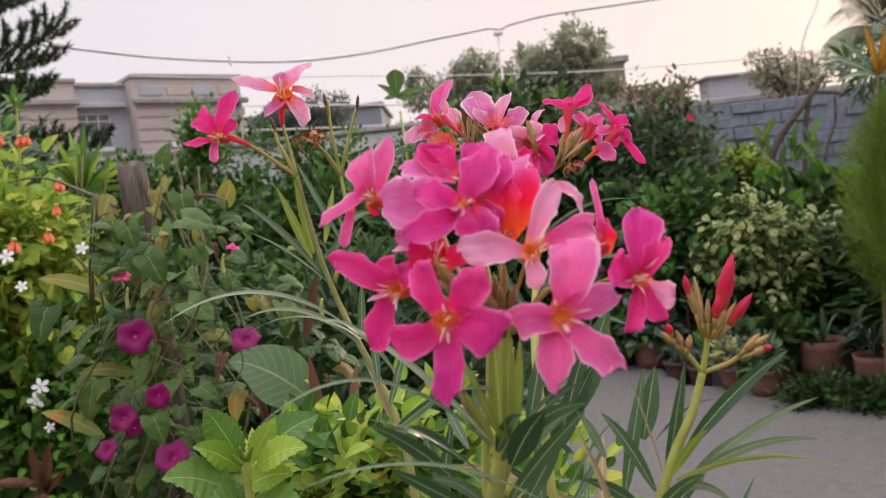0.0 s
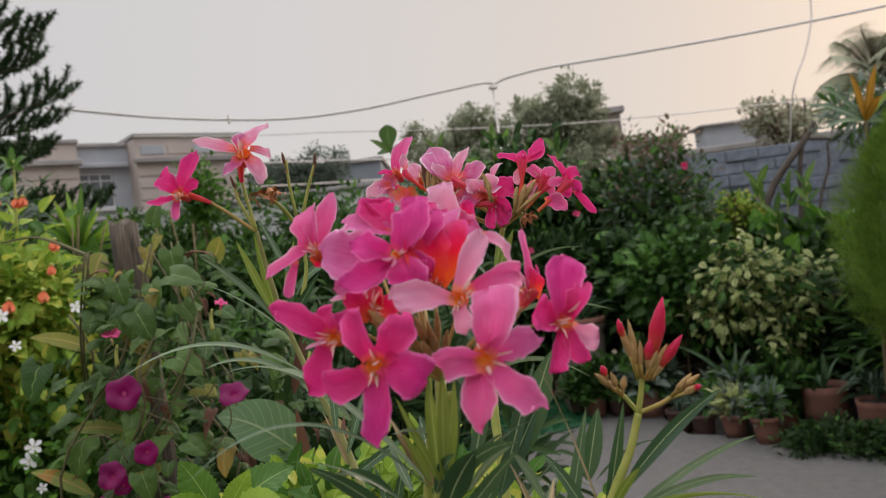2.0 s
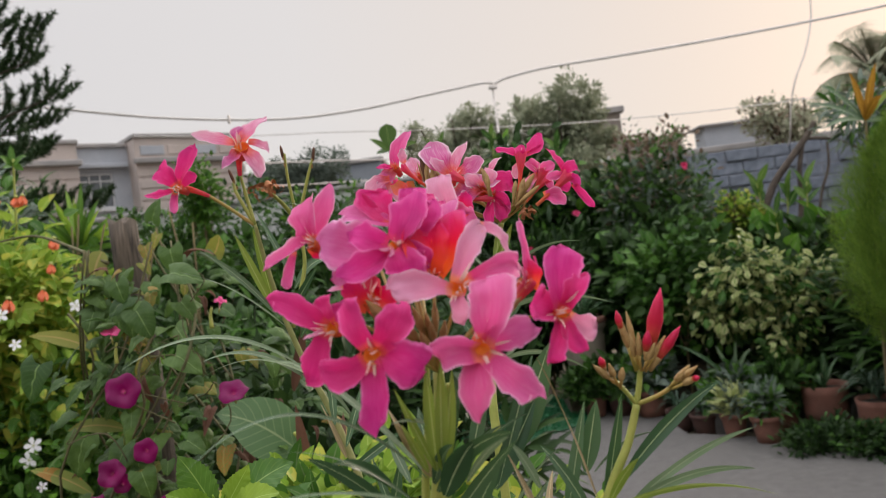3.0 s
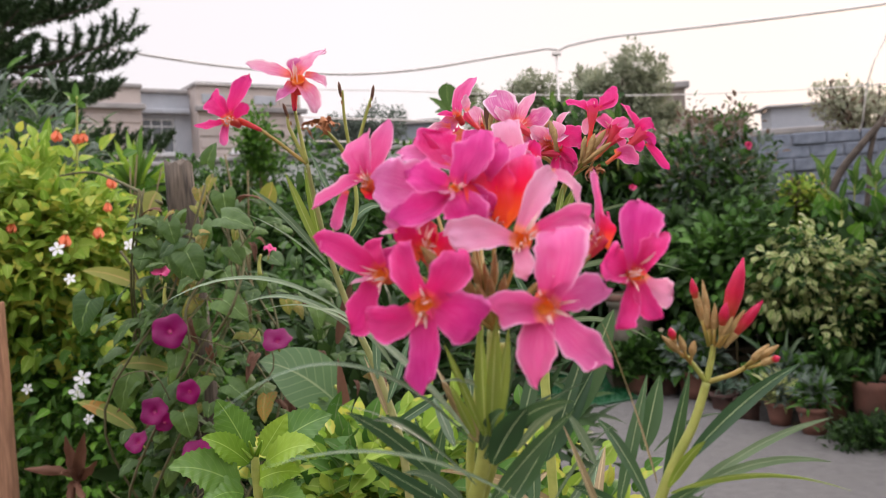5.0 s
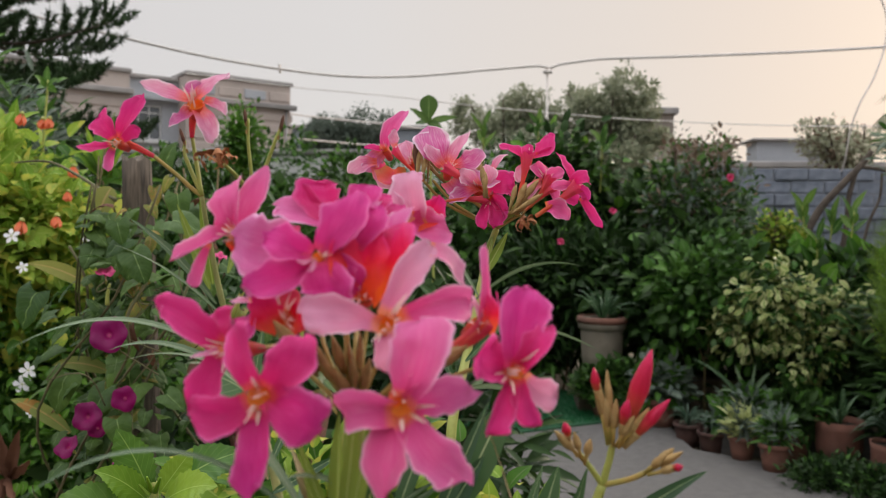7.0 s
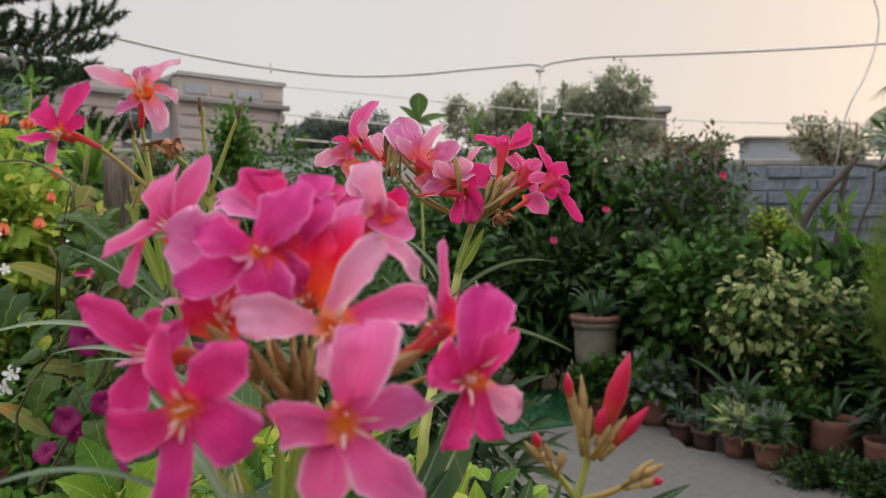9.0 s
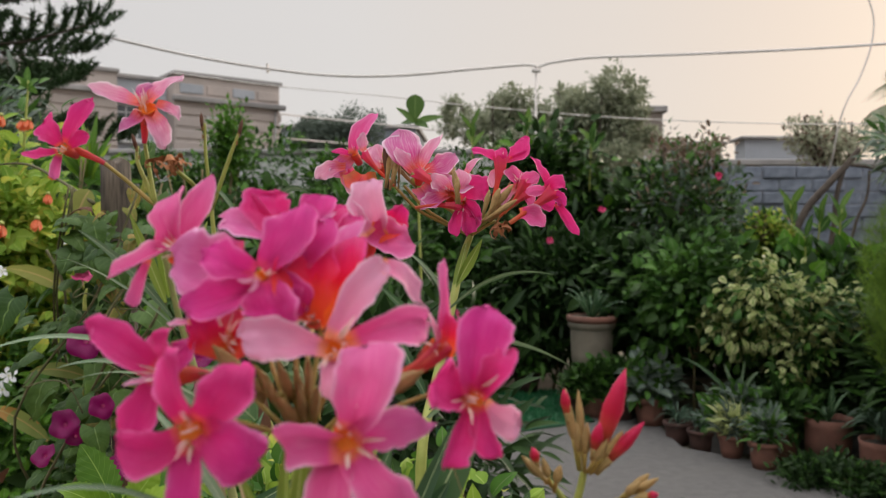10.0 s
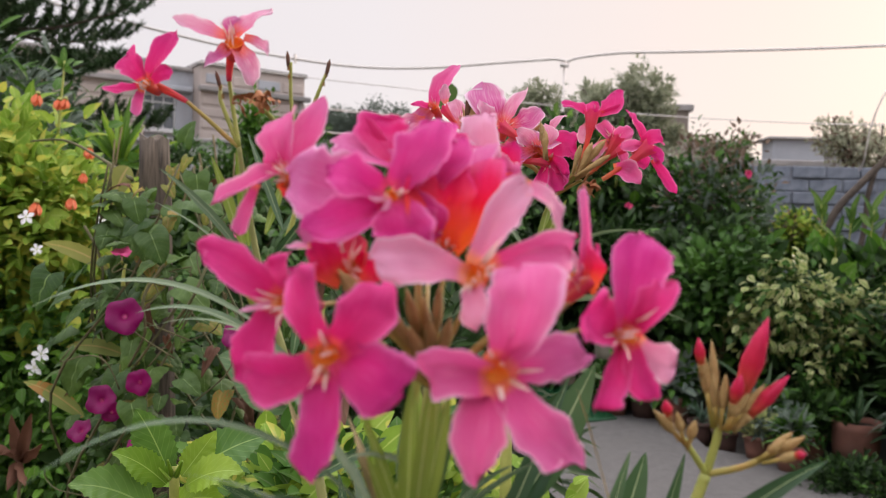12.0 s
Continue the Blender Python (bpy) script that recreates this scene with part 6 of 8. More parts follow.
def toothed(base, tip, width, sag, mat, twist=0.0):
    """A toothed ovate leaf, slightly pleated between its veins."""
    base, tip = Vector(base), Vector(tip)
    rows, across = 26, (-1, -0.75, -0.4, 0, 0.4, 0.75, 1)
    mid = (base + tip) / 2 + Vector((0, 0, sag * 2))
    verts, uv, faces = [], [], []
    for k in range(rows + 1):
        v = k / rows
        p = base * (1 - v) ** 2 + mid * 2 * v * (1 - v) + tip * v * v
        t = ((mid - base) * (1 - v) + (tip - mid) * v).normalized()
        f = Vector((0, -1, 0.6))
        f = Matrix.Rotation(radians(twist), 3, t) @ (f - t * f.dot(t)).normalized()
        x = t.cross(f).normalized()
        w = OUTLINES["ovate"](v) * width * 0.42
        for a in across:
            ww = w * (1 + (0.09 if k % 2 else -0.05) * (abs(a) > 0.9))
            pleat = 0.035 * width * math.sin(k * math.pi / 2 - abs(a) * 3) * abs(a)
            q = p + x * (a * ww) + f * (0.22 * abs(a) * w + pleat) + t * (abs(a) * w * 0.35 * (1 - v))
            verts.append(q - base)
            uv.append((0.5 + 0.5 * a, v))
    n = len(across)
    for k in range(rows):
        for j in range(n - 1):
            a = k * n + j
            faces.append((a, a + 1, a + 1 + n, a + n))
    part("leaf", Shape().add(verts, faces, uv).mesh("leaf", mat), hibiscus, "", Matrix.Translation(base))


toothed((-0.1882, 0.7, 1.2701), (-0.2099, 0.69, 1.3197), 0.036, 0.004, LEAF_LIMEDARK, -10)
toothed((-0.1861, 0.69, 1.2659), (-0.2127, 0.66, 1.2959), 0.026, 0.004, LEAF_LIME, 10)
toothed((-0.1788, 0.7, 1.2691), (-0.157, 0.71, 1.3012), 0.026, 0.0, LEAF_LIME, 35)
toothed((-0.1767, 0.71, 1.2671), (-0.1231, 0.73, 1.2938), 0.040, 0.005, LEAF_LIMEDARK, 0)
toothed((-0.172, 0.69, 1.2654), (-0.1239, 0.67, 1.2836), 0.032, 0.005, LEAF_LIME, -15)
toothed((-0.1923, 0.68, 1.251), (-0.2327, 0.64, 1.2785), 0.040, 0.006, LEAF_LIMEDARK, 10)
toothed((-0.1838, 0.7, 1.2478), (-0.1401, 0.68, 1.2597), 0.03, 0.004, LEAF_LIME, 0)
toothed((-0.1886, 0.68, 1.2436), (-0.2082, 0.64, 1.2471), 0.032, 0.006, LEAF_LIMEDARK, 10)
toothed((-0.1809, 0.7, 1.2329), (-0.1301, 0.66, 1.2357), 0.034, 0.006, LEAF_LIMEDARK, -10)
for base, tip in (((-0.182, 0.69, 1.2726), (-0.1814, 0.68, 1.2866)), ((-0.1792, 0.69, 1.2723), (-0.1707, 0.68, 1.2864)), ((-0.1818, 0.685, 1.2709), (-0.1877, 0.68, 1.2807))):
    rod(hibiscus, "bud", [base, Vector(base).lerp(Vector(tip), 0.5), tip], 0.0022, 0.0008, LEAF_LIME, 6, 3)

# ---- the oleander ----
OLEANDER = thing("oleander", (0.06, 0.42, -0.05), "flowering pink oleander with long narrow leaves", "shrub")
petal_rng = random.Random(77)


def petal_mesh(base, mid, tip, widths, twist, cup, slant, phase, face):
    """One petal along a curve from the throat: narrow claw, broad crooked blade, oblique end, a crease, a crumpled rim."""
    base, mid, tip = Vector(base), Vector(mid), Vector(tip)
    pull = mid * 2 - (base + tip) / 2
    rows, across = 22, (-1, -0.92, -0.78, -0.6, -0.4, -0.2, 0, 0.2, 0.4, 0.6, 0.78, 0.92, 1)
    w0, w1, w2 = (w / 2000 for w in widths)
    verts, uv, faces = [], [], []
    length = (tip - base).length
    rng = random.Random(int(phase * 9973))
    wing = (rng.uniform(-0.1, 0.7), rng.uniform(-0.1, 0.7))
    bulge = rng.uniform(-0.16, 0.16)
    curl_at, curl = rng.choice((-1, 1)), rng.uniform(0.1, 0.55)
    seed = Vector((phase * 7.1, phase * 3.3, phase * 5.7))
    for k in range(rows + 1):
        v = 1 - (1 - k / rows) ** 1.3
        p = base * (1 - v) ** 2 + pull * 2 * v * (1 - v) + tip * v * v
        t = ((pull - base) * (1 - v) + (tip - pull) * v).normalized()
        f = Vector(face)
        f = Matrix.Rotation(radians(twist * (0.3 + 1.5 * v)), 3, t) @ (f - t * f.dot(t)).normalized()
        x = t.cross(f).normalized()
        s = min(1.0, v / 0.58)
        w = w0 + (w1 - w0) * s * s * (3 - 2 * s) if v < 0.58 else w1 + (w2 - w1) * (v - 0.58) / 0.42
        w *= max(0.0, 1 - max(0.0, (v - 0.8) / 0.2) ** 3.4) ** 0.5
        for a in across:
            rim = noise.noise(seed + Vector((v * 4.5, 2.0 if a > 0 else -2.0, 0)))
            ww = max(w * (1 + (0.26 * rim + 0.16 * noise.noise(seed + Vector((v * 13, 5.0 if a > 0 else -5.0, 3.0))) * v) * abs(a) + bulge * (1 if a > 0 else -1)), 0.00008)
            along = slant * a * w1 * 1.3 * v ** 3 + 0.09 * noise.noise(seed + Vector((a * 1.7, 9.0, 0))) * length * v ** 4 - 0.06 * length * a * a * v ** 5
            side = wing[0 if a > 0 else 1]
            deep = ww * (side * abs(a) * (1.15 - 0.75 * v) + cup * a * a * 1.5)
            rough = ww * (0.55 * noise.noise(seed + Vector((a * 0.9, v * 2.3, 4.0))) * v + 0.34 * noise.noise(seed + Vector((a * 2.2, v * 4.6, 1.0))) * (0.25 + a * a) * v + 0.05 * math.sin(a * 8.0 + phase * 5 + 2 * v) * v)
            turned = -curl * ww * max(0.0, a * curl_at - 0.45) ** 1.4 * 2.2 * v - 0.9 * w1 * max(0.0, v - 0.68) ** 1.6
            q = p + x * (a * ww * (1 - 0.10 * side)) + t * along + f * (deep + rough + turned)
            verts.append(q - base)
            uv.append((0.5 + 0.5 * a, v))
    n = len(across)
    for k in range(rows):
        for j in range(n - 1):
            a = k * n + j
            faces.append((a, a + 1, a + 1 + n, a + n))
    return Shape().add(verts, faces, uv)


def facing_matrix(at, facing, roll=0.0):
    z = Vector(facing).normalized()
    y = Vector((0, 0, 1)) - z * z.z
    if y.length < 0.2:
        y = Vector((0, 1, 0)) - z * z.y
    y.normalize()
    return Matrix.Translation(at) @ Matrix((y.cross(z), y, z)).transposed().to_4x4() @ Matrix.Rotation(radians(roll), 4, "Z")


def flower_heart(at, facing, hub, label, tube_len, mouth, roll=-7.5):
    """The tube, throat, fringe, calyx and stalk of a flower."""
    m = facing_matrix(at, facing, roll)
    funnel = [(0.0034, 0.0), (0.0035, -0.003), (0.0027, -0.008), (0.0013, -tube_len)]
    funnel = [(r * (mouth if k < 3 else 1), min(z, -tube_len * k / 3 + 0.001)) for k, (r, z) in enumerate(funnel)]
    verts, faces = lathe(funnel, 12)
    uv = [(0.5, 0.15 + 0.7 * (k // 12) / 3) for k in range(len(verts))]
    fl = part("flower", Shape().add(verts, faces, uv).mesh("flower", TUBE), OLEANDER, label, m)
    v2, f2 = lathe([(0.0031 * mouth, 0.0004), (0.0026 * mouth, -0.0012), (0.0014 * mouth, -0.003), (0.0001, -0.0036)], 14)
    part("throat", Shape().add(v2, f2, [(0.5, 0.1 + 0.8 * (1 - (k // 14) / 3)) for k in range(len(v2))]).mesh("throat", THROAT), fl, m=m)
    lean = petal_rng.uniform(0, 6.28)
    fr = Shape()
    for k in range(11):
        a = lean + petal_rng.uniform(-1.9, 1.9)
        ln = petal_rng.uniform(0.0035, 0.0095) * mouth
        v3, f3, u3 = blade("strap", 4, ln, petal_rng.uniform(0.0007, 0.0015), 0.15, 0.3)
        q = Matrix.Rotation(a, 4, "Z") @ Matrix.Translation((0, 0.0024 * mouth, -0.0005)) @ Matrix.Rotation(radians(petal_rng.uniform(35, 120)), 4, "X")
        fr.add([q @ Vector(p) for p in v3], f3, u3)
    part("fringe", fr.mesh("fringe", FRINGE), fl, m=m)
    if hub is not None:
        back = m @ Vector((0, 0, -tube_len * 0.9))
        away = (m.to_3x3() @ Vector((0, 0, -1))).normalized()
        hub = Vector(hub)
        gap = (hub - back).length
        rod(OLEANDER, "stalk", [back, back + away * gap * 0.25, hub.lerp(back, 0.35) + Vector((0, 0, 0.045 * gap)), hub], 0.0008, 0.0008, PEDICEL, 7, 4)
        cal = Shape()
        for k in range(5):
            v3, f3, u3 = blade("lance", 4, 0.006, 0.002, 0.2, -0.1)
            q = m @ Matrix.Translation((0, 0, -tube_len)) @ Matrix.Rotation(2 * math.pi * k / 5, 4, "Z") @ Matrix.Translation((0, 0.0012, 0)) @ Matrix.Rotation(radians(72), 4, "X")
            cal.add([q @ Vector(p) for p in v3], f3, u3)
        part("calyx", cal.mesh("calyx", BUD_TAN), fl)
    return fl


def open_flower(at, facing, petals, hub, label, tube_len=0.016, mouth=1.0):
    """petals: for each its base, middle and tip, the widths of claw, blade and end in millimetres, colour, twist, cup and slant."""
    fl = flower_heart(at, facing, hub, label, tube_len, mouth)
    face = (Vector(facing).normalized() + Vector((0, -1, 0.3))).normalized()
    for base, mid, tip, widths, pmat, twist, cup, slant in petals:
        shp = petal_mesh(base, mid, tip, widths, twist, cup, slant, petal_rng.uniform(0, 6), face)
        part("petal", shp.mesh("petal", pmat), fl, m=Matrix.Translation(base))


def flower_funnel(line, mouth):
    """The tube of a flower seen from the side, from its ribbed, pink-flushed, flared mouth down to a thin orange base."""
    pts = bend(line, 8)
    n = len(pts)
    radii = [mouth * (0.30 + 0.12 * v + 0.72 * max(0.0, v - 0.42) ** 1.35 / 0.58 ** 1.35 * 0.9) for v in (1 - k / (n - 1) for k in range(n))]
    verts, faces, uv = tube(pts, radii, 20, False)
    out = []
    for k, v in enumerate(verts):
        ring, side = divmod(k, 20)
        h = 1 - ring / (n - 1)
        mid = pts[ring]
        lobe = math.cos(side * math.pi / 2)
        q = mid + (v - mid) * (1 + 0.16 * lobe * h)
        if ring == 0:
            q += (pts[0] - pts[1]) * (0.9 * lobe + 0.4)
        out.append(q)
    uv = [(0.5, 1 - k // 20 / (n - 1)) for k in range(len(out))]
    part("flower_tube", Shape().add(out, faces, uv).mesh("flower_tube", TUBE), OLEANDER)


# main cluster
HUB = (0.029, 0.362, 1.408)
HOT, PALE, ROSY, VIOLET, REDDISH = "hot pink oleander flower", "pale pink oleander flower", "rose pink oleander flower with an orange throat", "violet-pink oleander flower", "orange-red backlit oleander flower"
DEEP = "red-pink oleander flower deep in the cluster"
open_flower((0.04831, 0.318, 1.4214), (0.05, -1, 0.15), (
    ((0.04915, 0.3186, 1.42369), (0.05299, 0.315, 1.43666), (0.05412, 0.321, 1.44852), (9.5, 17.6, 14.7), PETAL_ROSE, 8, 0.1, 0.1),
    ((0.04591, 0.3186, 1.42084), (0.03645, 0.314, 1.42343), (0.02764, 0.318, 1.42273), (8.1, 13.8, 5.7), PETAL_ROSE, -20, 0.22, -0.2),
    ((0.05103, 0.3186, 1.42215), (0.06166, 0.318, 1.42576), (0.07132, 0.322, 1.4254), (8.1, 15.7, 8.1), PETAL_LILAC, 20, 0.12, 0.35),
    ((0.05014, 0.3186, 1.41926), (0.0594, 0.314, 1.40895), (0.06956, 0.316, 1.40001), (8.1, 14.3, 10.9), PETAL_ROSE, -12, 0.12, -0.35),
    ((0.04744, 0.3186, 1.41856), (0.0442, 0.314, 1.40724), (0.04374, 0.316, 1.39337), (8.1, 14.3, 4.3), PETAL_ROSE, 15, 0.16, 0.2)), HUB, ROSY, 0.016, 1.35)
open_flower((0.00733, 0.314, 1.42414), (-0.12, -1, 0.1), (
    ((0.00937, 0.3146, 1.42637), (0.01666, 0.312, 1.43517), (0.02029, 0.318, 1.44322), (7.5, 15.0, 9.4), PETAL_HOT, 18, 0.14, 0.2),
    ((0.01036, 0.3146, 1.42405), (0.01929, 0.311, 1.41878), (0.02665, 0.313, 1.4154), (10.3, 20.2, 19.7), PETAL_VIOLET, 12, 0.1, 0.1),
    ((0.00458, 0.3146, 1.42234), (-0.00488, 0.311, 1.41973), (-0.01391, 0.313, 1.42184), (8.0, 13.1, 8.5), PETAL_HOT, -15, 0.14, 0.25),
    ((0.00718, 0.3146, 1.42046), (0.00831, 0.31, 1.40889), (0.00538, 0.31, 1.39613), (9.9, 12.2, 9.9), PETAL_VIOLET, 20, 0.1, 0.5),
    ((0.00555, 0.3146, 1.42686), (0.0013, 0.314, 1.43736), (-0.00159, 0.32, 1.44633), (8.0, 13.1, 12.2), PETAL_HOT, -20, 0.16, -0.1)), HUB, HOT, 0.016, 1.15)
open_flower((-0.01225, 0.346, 1.43355), (-0.5, -0.85, 0.1), (
    ((-0.01473, 0.3466, 1.43494), (-0.02485, 0.344, 1.44338), (-0.0366, 0.344, 1.44961), (7.2, 11.4, 7.8), PETAL_HOT, 10, 0.2, 0.3),
    ((-0.01318, 0.3466, 1.43588), (-0.01518, 0.348, 1.44276), (-0.01597, 0.351, 1.44791), (9.3, 11.9, 11.9), PETAL_HOT, -15, 0.1, 0),
    ((-0.01444, 0.3466, 1.43163), (-0.01882, 0.343, 1.42296), (-0.02414, 0.341, 1.41365), (6.7, 11.9, 12.4), PETAL_HOT, -10, 0.12, -0.3),
    ((-0.01076, 0.3466, 1.43471), (-0.0079, 0.348, 1.43992), (-0.00836, 0.352, 1.44446), (6.2, 9.3, 7.8), PETAL_VIOLET, 10, 0.1, 0),
    ((-0.01439, 0.3456, 1.43301), (-0.01889, 0.342, 1.43201), (-0.02329, 0.34, 1.4314), (2.6, 2.3, 1.3), PETAL_PALE, 30, 0.3, 0)), HUB, HOT, 0.016, 1.0)
open_flower((0.01773, 0.345, 1.46466), (-0.2, -0.85, 0.5), (
    ((0.01569, 0.3456, 1.46525), (0.00755, 0.343, 1.46874), (-5e-05, 0.343, 1.47295), (6.5, 12.9, 10.8), PETAL_VIOLET, 5, 0.1, 0),
    ((0.01603, 0.3456, 1.46278), (0.00651, 0.341, 1.4569), (-0.00648, 0.343, 1.45492), (6.5, 13.4, 9.0), PETAL_VIOLET, -10, 0.12, 0.2),
    ((0.01886, 0.3456, 1.46596), (0.02489, 0.347, 1.4763), (0.0292, 0.352, 1.48719), (7.2, 16.0, 10.3), PETAL_VIOLET, 8, 0.14, 0.15),
    ((0.01894, 0.3446, 1.46319), (0.0218, 0.34, 1.45644), (0.02214, 0.339, 1.4504), (7.7, 17.0, 14.4), PETAL_VIOLET, 0, 0.12, 0),
    ((0.02098, 0.3456, 1.46425), (0.02748, 0.346, 1.45987), (0.03079, 0.347, 1.45226), (5.2, 10.3, 7.7), PETAL_VIOLET, -15, 0.14, 0),
    ((0.01986, 0.3466, 1.4649), (0.0272, 0.348, 1.46982), (0.03123, 0.351, 1.47706), (5.2, 10.3, 6.5), PETAL_VIOLET, -20, 0.2, 0),
    ((0.01733, 0.3426, 1.46436), (0.01491, 0.339, 1.46299), (0.0126, 0.337, 1.46415), (1.3, 2.1, 1.0), PETAL_PALE, 20, 0.3, 0),
    ((0.01803, 0.3426, 1.46395), (0.01751, 0.339, 1.46157), (0.01604, 0.337, 1.46022), (1.0, 1.5, 0.8), PETAL_PALE, -20, 0.3, 0)), HUB, VIOLET, 0.014, 0.6)
open_flower((0.00943, 0.36, 1.46515), (-0.45, -0.75, 0.5), (
    ((0.00827, 0.3606, 1.46454), (-0.00452, 0.358, 1.46606), (-0.01529, 0.358, 1.47124), (14.8, 22.9, 16.2), PETAL_LILAC, -5, 0.12, 0.1),
    ((0.00595, 0.358, 1.45782), (-0.00243, 0.356, 1.45542), (-0.01097, 0.355, 1.45413), (10.8, 12.1, 8.1), PETAL_LILAC, -20, 0.12, 0)), HUB, VIOLET, 0.014, 0.3)
open_flower((0.01842, 0.383, 1.47596), (-0.2, -0.7, 0.65), (
    ((0.01859, 0.3806, 1.47607), (0.01968, 0.377, 1.47735), (0.02131, 0.375, 1.47877), (1.4, 2.6, 1.1), PETAL_PALE, 20, 0.3, 0),
    ((0.01636, 0.3836, 1.47546), (0.00331, 0.383, 1.4803), (-0.00808, 0.385, 1.48367), (7.2, 15.8, 10.9), PETAL_LILAC, 8, 0.12, 0.2),
    ((0.01668, 0.3846, 1.47745), (0.01131, 0.386, 1.48603), (0.01038, 0.388, 1.49322), (8.6, 17.8, 15.5), PETAL_HOT, 0, 0.14, 0),
    ((0.01542, 0.3856, 1.4771), (0.0043, 0.386, 1.48626), (0.00177, 0.387, 1.49324), (4.3, 8.0, 2.9), PETAL_HOT, -25, 0.2, 0),
    ((0.01885, 0.3876, 1.47736), (0.02522, 0.389, 1.48644), (0.0271, 0.391, 1.49211), (5.7, 12.9, 10.0), PETAL_VIOLET, 12, 0.16, 0),
    ((0.01951, 0.3896, 1.47565), (0.02912, 0.391, 1.48189), (0.03563, 0.393, 1.48801), (5.7, 11.5, 7.2), PETAL_HOT, -15, 0.2, 0),
    ((0.02083, 0.3876, 1.4736), (0.0311, 0.391, 1.47968), (0.04029, 0.397, 1.48422), (7.2, 14.3, 8.6), PETAL_HOT, 10, 0.16, 0.1),
    ((0.02174, 0.3856, 1.47512), (0.02728, 0.387, 1.48103), (0.03043, 0.391, 1.48543), (5.7, 10.9, 5.7), PETAL_LILAC, -25, 0.2, 0.1)), HUB, VIOLET, 0.012, 0.5)
open_flower((0.04005, 0.43, 1.47612), (0.15, -0.6, 0.75), (
    ((0.04187, 0.4306, 1.47661), (0.03991, 0.428, 1.48838), (0.04049, 0.43, 1.49989), (9.6, 16.1, 15.4), PETAL_PALE, -12, 0.16, 0),
    ((0.04248, 0.4296, 1.47579), (0.04897, 0.43, 1.48143), (0.05296, 0.432, 1.48927), (8.4, 10.9, 5.8), PETAL_RED, 30, 0.1, 0),
    ((0.03925, 0.4286, 1.47795), (0.0464, 0.428, 1.47524), (0.05732, 0.43, 1.47328), (8.4, 16.1, 13.5), PETAL_ROSE, 10, 0.16, 0.1),
    ((0.0398, 0.4246, 1.47635), (0.03411, 0.426, 1.48378), (0.03005, 0.428, 1.48909), (7.7, 10.3, 6.4), PETAL_PALE, -15, 0.16, 0.2),
    ((0.03099, 0.426, 1.47777), (0.02804, 0.428, 1.48261), (0.02671, 0.43, 1.48669), (7.1, 10.3, 8.4), PETAL_HOT, 0, 0.16, 0)), None, PALE, 0.012, 0.9)
open_flower((0.0325, 0.349, 1.45278), (0.05, -0.9, 0.4), (
    ((0.03145, 0.3486, 1.45173), (0.0319, 0.349, 1.4634), (0.03223, 0.357, 1.47729), (13.0, 19.6, 12.5), PETAL_RED, 0, 0.16, 0),
    ((0.03424, 0.3506, 1.45131), (0.0407, 0.352, 1.4628), (0.04309, 0.36, 1.47741), (10.4, 17.0, 11.7), PETAL_RED, -14, 0.2, 0),
    ((0.02903, 0.3466, 1.45386), (0.02612, 0.346, 1.46163), (0.02734, 0.351, 1.46989), (5.2, 7.8, 5.2), PETAL_VIOLET, 20, 0.2, 0),
    ((0.02964, 0.351, 1.4676), (0.03316, 0.353, 1.47454), (0.03639, 0.357, 1.48259), (6.5, 12.0, 7.8), PETAL_VIOLET, 12, 0.2, 0.1),
    ((0.04001, 0.359, 1.47127), (0.04266, 0.363, 1.47776), (0.0461, 0.369, 1.4827), (5.2, 9.1, 5.2), PETAL_LILAC, -20, 0.2, 0)), HUB, REDDISH, 0.012, 1.0)
open_flower((0.04175, 0.334, 1.44433), (0.05, -0.95, 0.28), (
    ((0.03981, 0.3346, 1.44414), (0.02726, 0.331, 1.44773), (0.01395, 0.332, 1.44712), (5.5, 13.5, 11.5), PETAL_PALE, -10, 0.14, 0.1),
    ((0.04203, 0.3346, 1.44645), (0.04828, 0.339, 1.45894), (0.05593, 0.348, 1.46927), (5.5, 11.0, 9.0), PETAL_PALE, 14, 0.14, 0.15),
    ((0.05428, 0.348, 1.46758), (0.06155, 0.35, 1.46428), (0.06646, 0.354, 1.45595), (5.5, 9.5, 6.0), PETAL_PALE, -22, 0.2, 0),
    ((0.04513, 0.3366, 1.44595), (0.05936, 0.342, 1.45047), (0.06908, 0.348, 1.44998), (5.5, 12.5, 11.0), PETAL_ROSE, 15, 0.18, 0.1),
    ((0.04145, 0.3346, 1.442), (0.04196, 0.33, 1.43552), (0.04304, 0.329, 1.43008), (5.0, 8.5, 5.5), PETAL_PALE, 10, 0.14, 0)), HUB, PALE, 0.016, 1.2)
open_flower((0.07102, 0.362, 1.44143), (0.6, -0.45, 0.6), (
    ((0.07329, 0.3626, 1.44259), (0.07325, 0.362, 1.4567), (0.07226, 0.366, 1.46954), (6.0, 3.0, 3.2), PETAL_ROSE, -20, 0.35, 0),
    ((0.07181, 0.3596, 1.43998), (0.07001, 0.359, 1.44686), (0.06575, 0.362, 1.45595), (4.3, 4.9, 2.4), PETAL_PALE, 35, 0.3, 0),
    ((0.07296, 0.3596, 1.43983), (0.07448, 0.359, 1.44554), (0.07399, 0.362, 1.4529), (5.4, 7.0, 3.2), PETAL_RED, 0, 0.3, 0),
    ((0.07332, 0.3646, 1.44145), (0.07693, 0.364, 1.44752), (0.07686, 0.367, 1.45244), (3.8, 4.3, 2.2), PETAL_HOT, 40, 0.2, 0)), HUB, REDDISH, 0.004, 0.9)
